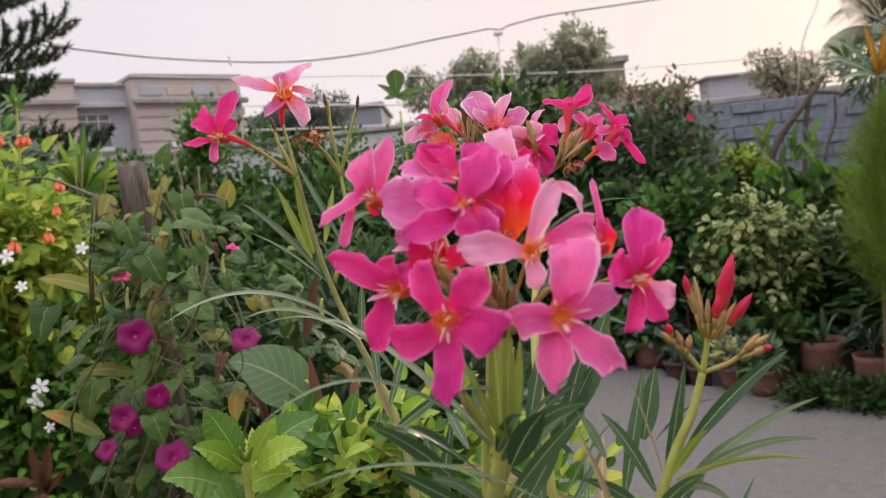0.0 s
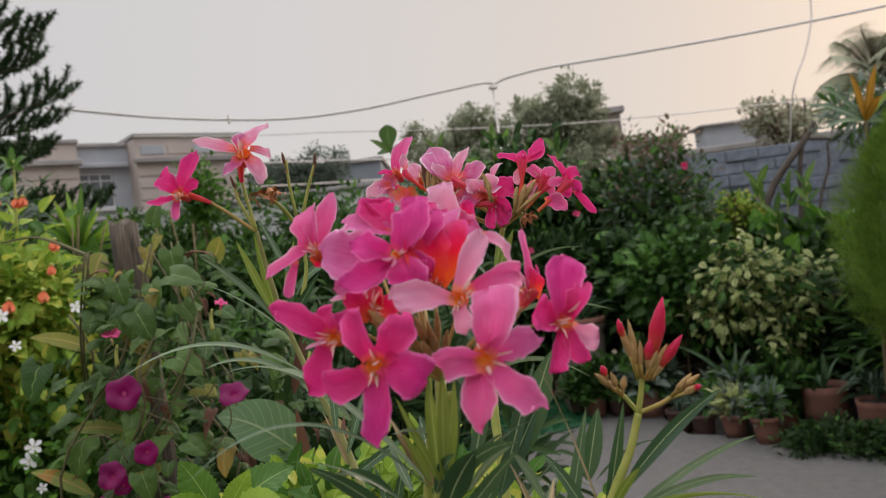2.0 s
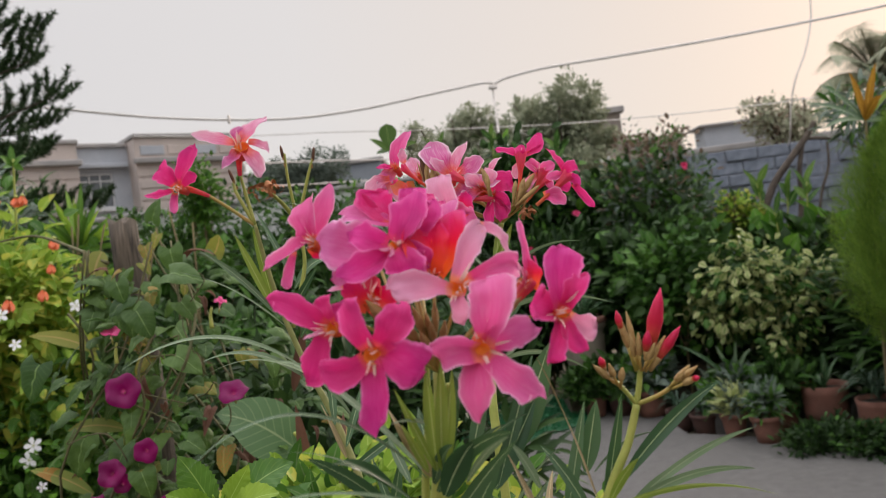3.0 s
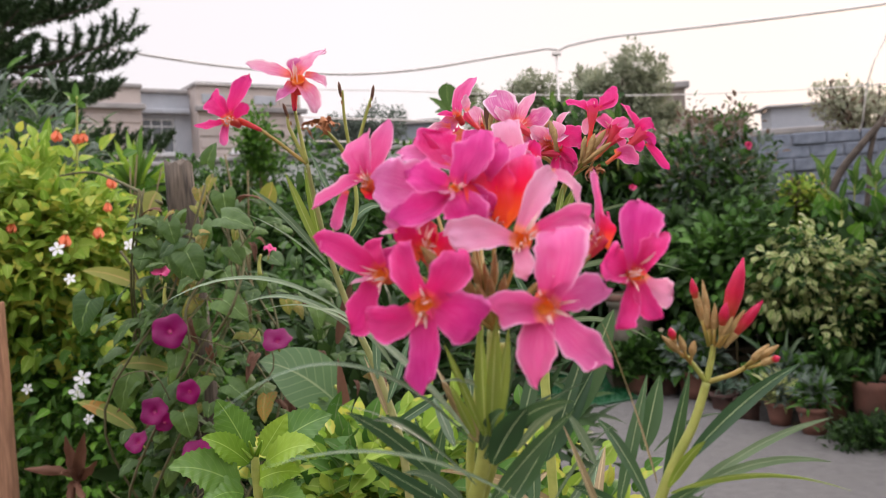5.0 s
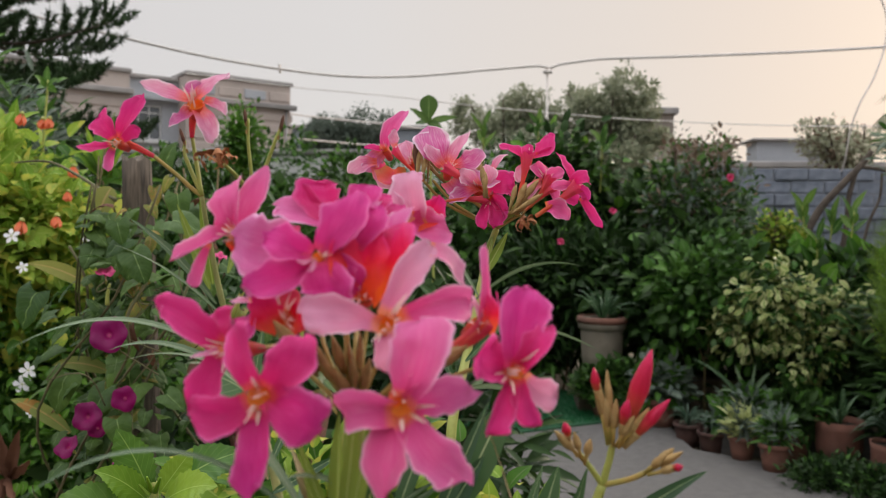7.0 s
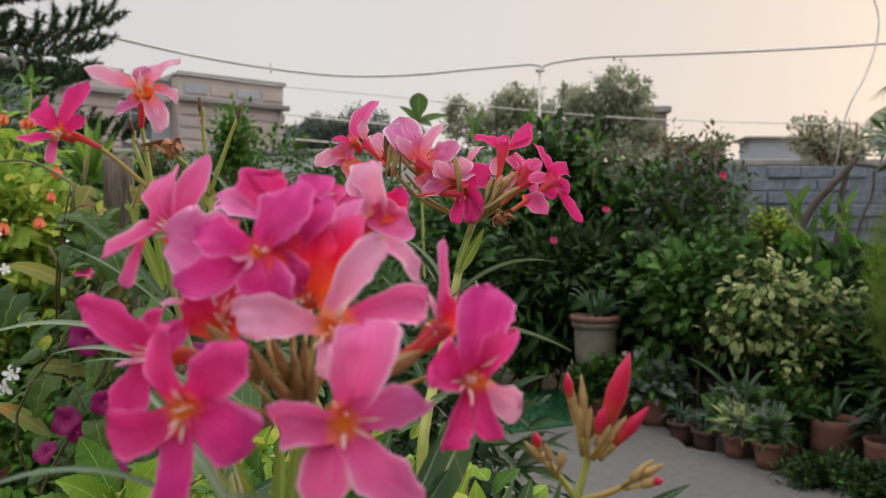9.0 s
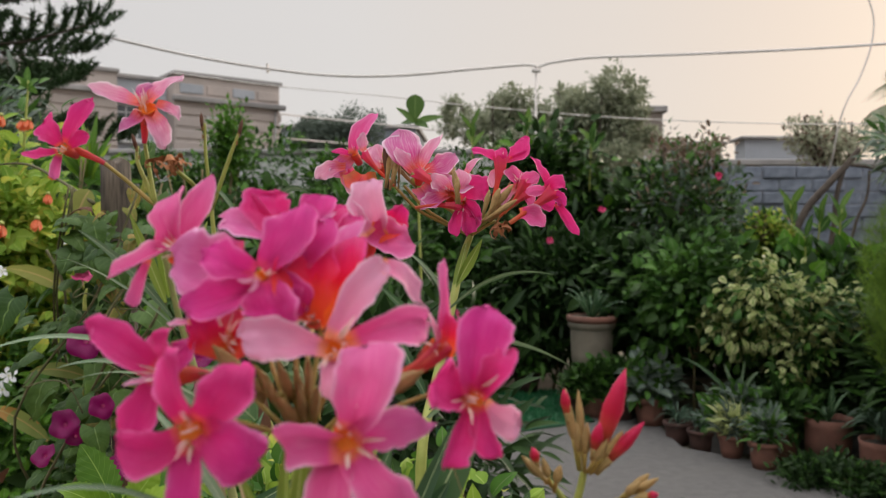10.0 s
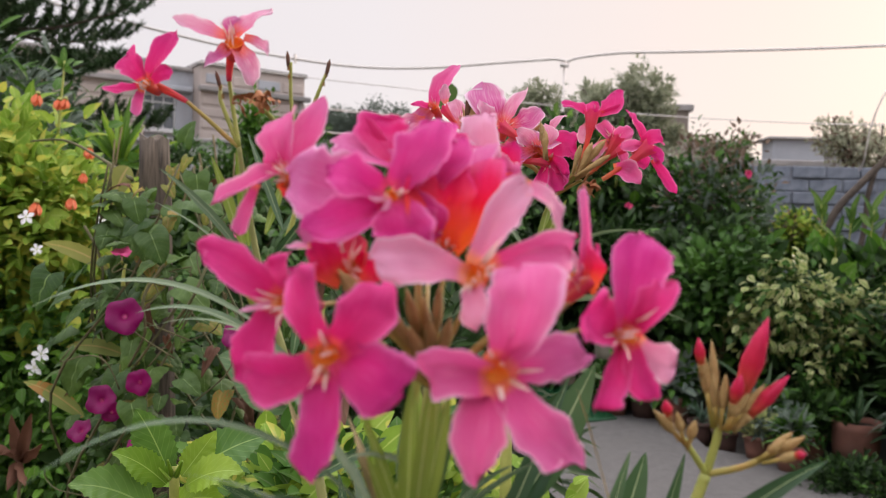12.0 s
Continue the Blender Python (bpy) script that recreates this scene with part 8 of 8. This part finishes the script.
open_flower((-0.11068, 0.476, 1.51581), (-0.35, -0.8, 0.3), (
    ((-0.10977, 0.4766, 1.51829), (-0.10498, 0.478, 1.52935), (-0.09949, 0.481, 1.54084), (5.7, 10.7, 5.7), PETAL_HOT, 18, 0.16, 0),
    ((-0.11201, 0.4766, 1.5178), (-0.11586, 0.475, 1.52395), (-0.12113, 0.476, 1.52931), (5.7, 12.8, 12.8), PETAL_HOT, -8, 0.14, 0.1),
    ((-0.11363, 0.4766, 1.51447), (-0.12122, 0.474, 1.51281), (-0.12953, 0.473, 1.51417), (5.0, 7.1, 5.7), PETAL_HOT, 15, 0.2, 0.1),
    ((-0.11183, 0.4766, 1.51305), (-0.1132, 0.474, 1.50622), (-0.11349, 0.473, 1.50132), (3.6, 5.3, 3.9), PETAL_ROSE, -20, 0.25, 0),
    ((-0.10912, 0.4776, 1.5167), (-0.10411, 0.478, 1.52068), (-0.10042, 0.479, 1.52357), (4.3, 7.1, 5.7), PETAL_HOT, 20, 0.2, 0)), None, HOT, 0.007, 0.7)
rod(OLEANDER, "flower_tube", [(-0.0746, 0.484, 1.5334), (-0.0766, 0.487, 1.5267), (-0.0772, 0.488, 1.5195)], 0.00259, 0.00115, TUBE, 8, 4)
rod(OLEANDER, "stalk", [(-0.0771, 0.488, 1.5201), (-0.0755, 0.489, 1.5082), FORK_LEFT], 0.0009, 0.0012, STEM_GREEN, 8, 4)
rod(OLEANDER, "flower_tube", [(-0.1106, 0.48, 1.5166), (-0.1039, 0.484, 1.514), (-0.0963, 0.487, 1.5099)], 0.0024, 0.0010, TUBE, 8, 4)
rod(OLEANDER, "stalk", [(-0.0969, 0.487, 1.5103), (-0.0868, 0.489, 1.502), (-0.078, 0.49, 1.4941), FORK_LEFT], 0.0009, 0.0012, PEDICEL, 8, 4)
rod(OLEANDER, "stalk", [(-0.0824, 0.492, 1.5185), (-0.0815, 0.49, 1.5108), FORK_LEFT], 0.0008, 0.0012, STEM_GREEN, 8, 4)
rod(OLEANDER, "stem", [FORK_LEFT, (-0.0706, 0.495, 1.4689), (-0.0656, 0.5, 1.4372), (-0.0548, 0.5, 1.4015), (-0.0391, 0.49, 1.3658), (-0.027, 0.48, 1.3221), (0.02, 0.44, 0.6), (0.05, 0.42, -0.05)], 0.0011, 0.0028, STEM_BROWN, 10, 5)
SIDE_FORK = (-0.0502, 0.505, 1.4885)
rod(OLEANDER, "stem", [(-0.0519, 0.5, 1.5309), (-0.0522, 0.502, 1.5163), SIDE_FORK, (-0.0494, 0.505, 1.4624), (-0.0606, 0.502, 1.4261)], 0.0007, 0.0014, STEM_GREEN, 8, 5)
rod(OLEANDER, "stalk", [(-0.0366, 0.505, 1.5259), (-0.0408, 0.505, 1.515), SIDE_FORK], 0.0007, 0.0012, STEM_GREEN, 8, 4)
rod(OLEANDER, "stalk", [(-0.0577, 0.48, 1.5053), (-0.0547, 0.495, 1.499), SIDE_FORK], 0.00101, 0.00144, STEM_GREEN, 8, 4)
for tip, way in (((-0.0356, 0.505, 1.5285), (0.2, 0, 1)), ((-0.0827, 0.49, 1.5197), (-0.3, 0, 1)), ((-0.0533, 0.5, 1.531), (-0.1, 0, 1))):
    tipv, w = Vector(tip), Vector(way).normalized()
    part("bud", Shape().add(*tube([tipv - w * 0.004, tipv - w * 0.001, tipv + w * 0.003, tipv + w * 0.005], [0.0005, 0.0010, 0.0009, 0.0002], 7)).mesh("bud", BUD_DRY), OLEANDER)
    for k in range(2):
        node = tipv - w * (0.004 + 0.0042 * k)
        for e in (-1, 1):
            v3, f3, u3 = blade("lance", 3, 0.0026, 0.0011, 0.3, -0.2)
            q = Matrix.Translation(node + Vector((0.0005 * e, -0.0004, 0))) @ Matrix.Rotation(radians(-24 * e), 4, "Y") @ Matrix.Rotation(radians(86), 4, "X")
            part("bract", Shape().add([q @ Vector(p) for p in v3], f3, u3).mesh("bract", BUD_TAN), OLEANDER)

# stems under the main and back clusters
rod(OLEANDER, "stem", [HUB, (0.0272, 0.362, 1.3865), (0.0221, 0.365, 1.3561), (0.016, 0.37, 1.3256), (0.07, 0.40, 0.7), (0.06, 0.42, -0.05)], 0.0026, 0.0042, STEM_GREEN, 10, 5)
rod(OLEANDER, "stem", [(0.0236, 0.376, 1.4122), (0.0211, 0.374, 1.3847), (0.016, 0.374, 1.3542), (0.0156, 0.375, 1.3238), (0.07, 0.41, 0.7), (0.08, 0.43, -0.05)], 0.0014, 0.0026, STEM_GREEN, 10, 5)
rod(OLEANDER, "stem", [(0.0321, 0.376, 1.4008), (0.0305, 0.374, 1.3784), (0.0261, 0.373, 1.3532), (0.018, 0.376, 1.3231), (0.07, 0.41, 0.7), (0.075, 0.43, -0.05)], 0.0012, 0.0026, STEM_GREEN, 10, 5)
rod(OLEANDER, "stem", [HUB_BACK, (0.0725, 0.6, 1.4598), (0.0685, 0.59, 1.4398), (0.0614, 0.57, 1.4021), (0.0534, 0.53, 1.3541), (0.06, 0.47, 0.8), (0.06, 0.45, -0.05)], 0.002, 0.0034, STEM_GREEN, 10, 5)

# bud-bearing shoot
FORK = Vector((0.1188, 0.397, 1.376))
rod(OLEANDER, "stem", [FORK, (0.1122, 0.396, 1.3585), (0.1024, 0.394, 1.3417), (0.0936, 0.392, 1.3217), (0.0855, 0.392, 1.2912), (0.1, 0.41, 0.7), (0.1, 0.43, -0.05)], 0.0018, 0.0032, STEM_GREEN, 10, 5)
rod(OLEANDER, "stalk", [FORK, (0.1215, 0.397, 1.3862), (0.1225, 0.397, 1.3919)], 0.0015, 0.0013, STEM_GREEN, 9, 4)
rod(OLEANDER, "stalk", [FORK, (0.1142, 0.395, 1.3829), (0.1098, 0.393, 1.3887)], 0.0012, 0.001, STEM_GREEN, 9, 4)
rod(OLEANDER, "stalk", [FORK, (0.1289, 0.394, 1.3795), (0.1363, 0.392, 1.3837)], 0.0012, 0.001, PEDICEL, 9, 4)


def bud(base, tip, r, red, label=""):
    """A pointed bud: tan calyx below, twisted petals above."""
    a, b = Vector(base), Vector(tip)
    cut = 0.3
    c = a.lerp(b, cut)
    if not red:
        # a ribbed pointed calyx on a thin stalk
        part("bud_stalk", Shape().add(*tube([a, a.lerp(b, 0.25), a.lerp(b, 0.45)], [r * 0.5, r * 0.55, r * 0.7], 7)).mesh("bud_stalk", PEDICEL), OLEANDER)
        line = [a.lerp(b, h) for h in (0.36, 0.42, 0.5, 0.6, 0.72, 0.84, 0.94, 1.0)]
        v, f, u = tube(line, [r * q for q in (0.35, 0.85, 1.12, 1.22, 1.08, 0.75, 0.38, 0.05)], 15)
        v = [line[k // 15] + (q - line[k // 15]) * (1 + 0.13 * math.cos(k % 15 * math.pi / 1.5)) for k, q in enumerate(v)]
        part("bud", Shape().add(v, f, u).mesh("bud", BUD_TAN), OLEANDER)
        return
    part("bud_base", Shape().add(*tube([a, a.lerp(c, 0.4), a.lerp(c, 0.8), c], [r * 0.42, r * 0.5, r * 0.68, r * 0.72], 9)).mesh("bud_base", BUD_TAN), OLEANDER)
    pts = [c - (b - a) * 0.02, c.lerp(b, 0.2), c.lerp(b, 0.45), c.lerp(b, 0.75), b]
    v, f, u = tube(pts, [r * 0.6, r * 0.86, r * 1.05, r * 0.68, r * 0.05], 10)
    part("bud", Shape().add(v, f, u).mesh("bud", BUD_RED), OLEANDER, label)


bud((0.1253, 0.396, 1.3917), (0.1369, 0.396, 1.4293), 0.0037, True, "tall crimson unopened bud")
bud((0.1265, 0.395, 1.3912), (0.143, 0.392, 1.411), 0.0024, True, "crimson unopened bud")
bud((0.1207, 0.398, 1.3914), (0.1158, 0.4, 1.4209), 0.00136, False)
bud((0.1167, 0.398, 1.4088), (0.115, 0.398, 1.4215), 0.0018, True)
bud((0.1229, 0.4, 1.3921), (0.1209, 0.404, 1.42), 0.00128, False)
bud((0.1222, 0.394, 1.3919), (0.1228, 0.392, 1.4107), 0.00128, False)
bud((0.1246, 0.392, 1.3971), (0.1272, 0.39, 1.4112), 0.0022, True)
bud((0.1241, 0.394, 1.3912), (0.1361, 0.395, 1.4071), 0.00128, False)
bud((0.1114, 0.393, 1.386), (0.0996, 0.391, 1.3984), 0.00128, False)
bud((0.1055, 0.392, 1.394), (0.1034, 0.391, 1.4016), 0.0018, True)
bud((0.1113, 0.392, 1.3851), (0.1132, 0.39, 1.3956), 0.00136, False)
bud((0.1087, 0.392, 1.388), (0.1034, 0.395, 1.3963), 0.00112, False)
bud((0.1341, 0.391, 1.3829), (0.1475, 0.388, 1.3922), 0.00128, False)
bud((0.1356, 0.394, 1.3827), (0.1454, 0.394, 1.392), 0.00128, False)
bud((0.1344, 0.389, 1.3827), (0.1469, 0.385, 1.3877), 0.00128, False)
bud((0.1419, 0.386, 1.386), (0.1466, 0.384, 1.3877), 0.0015, True)
bud((0.1212, 0.396, 1.3922), (0.1192, 0.394, 1.4103), 0.0012, False)
bud((0.1229, 0.393, 1.392), (0.1297, 0.39, 1.4051), 0.0013, False)
bud((0.1104, 0.392, 1.3868), (0.1069, 0.39, 1.3983), 0.0012, False)
bud((0.1333, 0.39, 1.3832), (0.141, 0.387, 1.3911), 0.0012, False)


def leaf(base, tip, mm, sag=0.0, mat=None, twist=0.0, fold=0.25):
    lance(OLEANDER, "leaf", base, tip, mm * (0.00038 if mat is LEAF_OLEANDER_GREY else 0.00054), sag, mat or LEAF_OLEANDER, twist, "lance", fold, rows=16)


G, Y, S, T = LEAF_OLEANDER, LEAF_OLEANDER_YOUNG, LEAF_OLEANDER_GREY, LEAF_TAN
# leaves of the bud-bearing shoot
leaf((0.1058, 0.39, 1.3426), (0.1598, 0.4, 1.3818), 13, 0.004, G, 5)
leaf((0.0975, 0.395, 1.3287), (0.1147, 0.41, 1.3797), 12, 0, G, 20)
leaf((0.0783, 0.4, 1.3208), (0.0974, 0.42, 1.3768), 12, 0, G, -15)
leaf((0.0909, 0.39, 1.3258), (0.0711, 0.4, 1.3618), 11, 0.004, G, 10)
leaf((0.101, 0.39, 1.3248), (0.18, 0.42, 1.3526), 11, 0.006, S, 20)
leaf((0.0947, 0.385, 1.3246), (0.1783, 0.42, 1.3319), 12, 0.009, S, 25)
leaf((0.098, 0.38, 1.3338), (0.1837, 0.41, 1.3211), 8, 0.008, Y, 70)
leaf((0.0927, 0.38, 1.3382), (0.0724, 0.37, 1.4086), 6, 0.004, T, 75)
leaf((0.0681, 0.37, 1.3279), (0.0534, 0.36, 1.3713), 9, 0.0, T, 50)
leaf((0.0981, 0.385, 1.3346), (0.1114, 0.37, 1.358), 8, 0.002, Y, 10)
leaf((0.1008, 0.39, 1.3222), (0.1433, 0.42, 1.3392), 10, 0.004, S, 20)
leaf((0.0955, 0.39, 1.3201), (0.125, 0.38, 1.3169), 11, 0.01, S, 30)
leaf((0.0869, 0.39, 1.3105), (0.1064, 0.36, 1.3422), 11, 0.004, G, 0)
leaf((0.0871, 0.39, 1.3131), (0.0561, 0.37, 1.3416), 11, 0.004, G, 0)
leaf((0.0952, 0.4, 1.3459), (0.1383, 0.44, 1.3508), 6, 0.006, S, 60)
# leaves round the main stem
leaf((0.0226, 0.355, 1.3586), (0.0572, 0.325, 1.3863), 12, 0.006, G, 25)
leaf((0.0236, 0.36, 1.3388), (0.0585, 0.35, 1.3774), 12, 0.002, G, 10)
leaf((0.0305, 0.36, 1.3368), (0.0511, 0.37, 1.3644), 13, 0.0, G, 0)
leaf((0.0492, 0.4, 1.3454), (0.0747, 0.42, 1.4031), 13, 0.0, G, -10)
leaf((0.0372, 0.4, 1.3574), (0.0503, 0.42, 1.3952), 13, 0.0, G, 10)
leaf((0.0212, 0.36, 1.3608), (0.032, 0.335, 1.3818), 12, 0.003, G, -20)
leaf((0.0186, 0.355, 1.365), (-0.0721, 0.315, 1.3866), 5.5, 0.026, S, 30)
leaf((0.0161, 0.36, 1.3685), (0.0015, 0.37, 1.3991), 9, 0.0, T, 60)
leaf((0.0193, 0.36, 1.3658), (0.01, 0.36, 1.3883), 8, 0.0, Y, 30)
leaf((0.0175, 0.35, 1.3701), (-0.0445, 0.4, 1.4167), 9, 0.006, S, 25)
leaf((0.0038, 0.36, 1.3491), (-0.0294, 0.345, 1.3818), 12, 0.003, G, 0)
leaf((0.0354, 0.34, 1.3464), (-0.0488, 0.29, 1.3759), 5, 0.012, S, 35)
leaf((0.0069, 0.36, 1.3381), (-0.0218, 0.34, 1.3646), 11, 0.0, G, 0)
leaf((0.0185, 0.36, 1.3466), (-0.0356, 0.33, 1.3887), 6, 0.008, S, 55)
leaf((0.0151, 0.35, 1.341), (-0.0061, 0.33, 1.3619), 12, 0.004, S, 0)
leaf((0.0208, 0.35, 1.3404), (0.0045, 0.32, 1.3407), 12, 0.004, G, 0)
leaf((0.0299, 0.37, 1.3814), (0.029, 0.375, 1.4051), 10, 0.0, Y, 0)
leaf((0.0245, 0.365, 1.3783), (0.0234, 0.37, 1.4041), 9, 0.0, Y, 40)
leaf((0.0292, 0.38, 1.3563), (0.0683, 0.41, 1.3759), 8, 0.004, S, 55)
leaf((0.0261, 0.37, 1.3571), (0.0554, 0.42, 1.3695), 8, 0.004, S, 45)
leaf((-0.0079, 0.42, 1.3225), (0.0015, 0.43, 1.3585), 11, 0.0, G, 20)
leaf((-0.004, 0.44, 1.3087), (-0.0177, 0.46, 1.3525), 10, 0.0, G, 20)
leaf((0.0412, 0.42, 1.3117), (0.0438, 0.44, 1.3454), 12, 0.0, G, 0)
leaf((0.0177, 0.4, 1.3595), (0.0141, 0.42, 1.3837), 11, 0.0, G, 10)
leaf((0.053, 0.4, 1.3181), (0.0745, 0.42, 1.3394), 10, 0.0, S, 20)
leaf((0.0491, 0.38, 1.3312), (0.0808, 0.4, 1.3595), 6, 0.005, S, 60)
leaf((0.02322, 0.352, 1.36829), (0.01039, 0.345, 1.40623), 6.6, 0, Y, 10, 0.25)
leaf((0.0237, 0.352, 1.36823), (0.02461, 0.35, 1.41358), 11.5, 0, Y, -25, 0.5)
leaf((0.02575, 0.349, 1.36881), (0.03086, 0.346, 1.41504), 10.5, 0, Y, 15, 0.5)
leaf((0.02701, 0.352, 1.36782), (0.0352, 0.352, 1.4105), 10.6, 0, Y, 35, 0.5)
leaf((0.02777, 0.356, 1.36662), (0.03721, 0.36, 1.40361), 7.2, 0, G, 20, 0.4)
leaf((0.026, 0.345, 1.3593), (0.04054, 0.335, 1.38226), 20.0, 0.002, G, 10, 0.2)
leaf((0.05968, 0.42, 1.35491), (0.08495, 0.43, 1.40633), 27.5, 0.0, G, 5, 0.2)
leaf((0.04736, 0.41, 1.34082), (0.07302, 0.42, 1.38042), 20.6, 0.0, G, -10, 0.25)
leaf((0.09354, 0.42, 1.34067), (0.1047, 0.43, 1.37395), 18.0, 0.0, G, 8, 0.25)
leaf((0.00339, 0.36, 1.36117), (-0.01839, 0.34, 1.37913), 10.0, 0.004, G, 20, 0.25)
leaf((0.00914, 0.38, 1.3571), (-0.00069, 0.4, 1.37436), 11.5, 0.0, S, 0, 0.3)
leaf((0.06687, 0.37, 1.3503), (0.0555, 0.36, 1.37431), 12.1, 0.002, S, 20, 0.25)
leaf((0.03519, 0.36, 1.35967), (0.05515, 0.34, 1.38153), 9.1, 0.003, S, 25, 0.25)
leaf((0.03044, 0.36, 1.37991), (0.00731, 0.34, 1.39218), 7.3, 0.004, S, 30, 0.25)
leaf((0.02034, 0.37, 1.36114), (0.007, 0.36, 1.38899), 12.1, 0, T, 20, 0.25)
# leaves of the left shoot
leaf((-0.0586, 0.49, 1.4061), (-0.1463, 0.44, 1.4164), 10, 0.018, S, 35)
leaf((-0.0475, 0.49, 1.3898), (-0.1025, 0.45, 1.4167), 11, 0.012, S, 30)
leaf((-0.028, 0.47, 1.3762), (-0.0624, 0.44, 1.4127), 10, 0.010, S, 30)
leaf((-0.047, 0.49, 1.3937), (-0.1024, 0.44, 1.4082), 7, 0.012, S, 50)
leaf((-0.0717, 0.5, 1.442), (-0.0857, 0.49, 1.4862), 10, 0.0, Y, 25)
leaf((-0.0701, 0.5, 1.4445), (-0.0756, 0.495, 1.4894), 10, 0.0, Y, -20)
leaf((-0.0683, 0.5, 1.4343), (-0.1018, 0.47, 1.4784), 11, 0.004, S, 15)
leaf((-0.0642, 0.5, 1.4272), (-0.1115, 0.46, 1.4674), 6, 0.006, S, 55)
leaf((-0.0553, 0.505, 1.4525), (-0.0785, 0.52, 1.5006), 8, 0.0, G, 30)
leaf((-0.057, 0.505, 1.4494), (-0.0355, 0.52, 1.4641), 10, 0.006, G, 0)
leaf((-0.0606, 0.505, 1.4364), (-0.0392, 0.49, 1.4612), 9, 0.0, G, 10)
leaf((-0.0575, 0.505, 1.4193), (-0.039, 0.5, 1.4444), 9, 0.0, G, -10)
leaf((-0.0639, 0.505, 1.4502), (-0.0573, 0.52, 1.4829), 8, 0.0, Y, 10)
leaf((-0.0484, 0.5, 1.3922), (-0.0458, 0.51, 1.4242), 9, 0.0, G, 10)
leaf((-0.0392, 0.48, 1.3688), (-0.0419, 0.5, 1.4048), 9, 0.0, G, 30)
leaf((-0.0343, 0.48, 1.3554), (-0.0221, 0.5, 1.3893), 8, 0.0, G, 0)
leaf((-0.0326, 0.48, 1.3422), (-0.0024, 0.5, 1.357), 10, 0.0, G, 10)
leaf((-0.035, 0.48, 1.349), (-0.0443, 0.47, 1.3842), 8, 0.0, T, 60)
# leaves of the back shoot
leaf((0.0702, 0.59, 1.4465), (0.0851, 0.6, 1.4735), 12, 0.0, Y, 30)
leaf((0.0685, 0.59, 1.4432), (0.0766, 0.6, 1.4752), 10, 0.0, Y, -30)
leaf((0.064, 0.58, 1.4305), (0.1234, 0.53, 1.4554), 7, 0.010, S, 55)
leaf((0.0673, 0.58, 1.4338), (0.0374, 0.58, 1.4667), 8, 0.006, S, 30)
leaf((0.0587, 0.56, 1.4099), (0.1243, 0.45, 1.4204), 9, 0.010, S, 60)
leaf((0.0613, 0.57, 1.4151), (0.0268, 0.56, 1.4478), 10, 0.0, G, 10)
leaf((0.0604, 0.56, 1.3972), (0.0904, 0.58, 1.4274), 9, 0.0, G, 30)
leaf((0.0548, 0.55, 1.3863), (0.0364, 0.56, 1.4224), 10, 0.0, G, 10)
leaf((0.057, 0.54, 1.382), (0.1074, 0.46, 1.385), 8, 0.010, S, 50)
leaf((0.0546, 0.54, 1.3759), (0.0811, 0.55, 1.399), 9, 0.0, S, 20)
leaf((-0.0235, 0.52, 1.4917), (-0.003, 0.52, 1.496), 8, 0.006, S, 40)
leaf((-0.0368, 0.51, 1.4812), (-0.0549, 0.5, 1.5004), 7, 0.006, S, 40)

# the lower leaves, in whorls of three up each stem
whorl_rng = random.Random(303)
for foot, top in (((0.05, 0.405, 1.02), (0.062, 0.375, 1.30)), ((0.085, 0.41, 1.02), (0.098, 0.395, 1.29)), ((0.035, 0.47, 1.02), (0.0, 0.485, 1.32)), ((0.07, 0.48, 1.05), (0.075, 0.53, 1.33))):
    for k in range(10):
        at = Vector(foot).lerp(Vector(top), k / 9)
        for s in range(3):
            ang = 2.1 * s + k * 1.05 + whorl_rng.uniform(-0.3, 0.3)
            ln = whorl_rng.uniform(0.075, 0.125)
            rise = whorl_rng.uniform(0.25, 1.0)
            end = at + Vector((math.cos(ang) * math.cos(rise), math.sin(ang) * math.cos(rise) * 0.8 + 0.12, math.sin(rise))) * ln
            if end.y > 0.33 and end.z < 1.338:
                leaf(at, end, whorl_rng.uniform(8, 12), whorl_rng.uniform(0.0, 0.012), whorl_rng.choice((G, G, S, S, S, T)), whorl_rng.uniform(-30, 30))
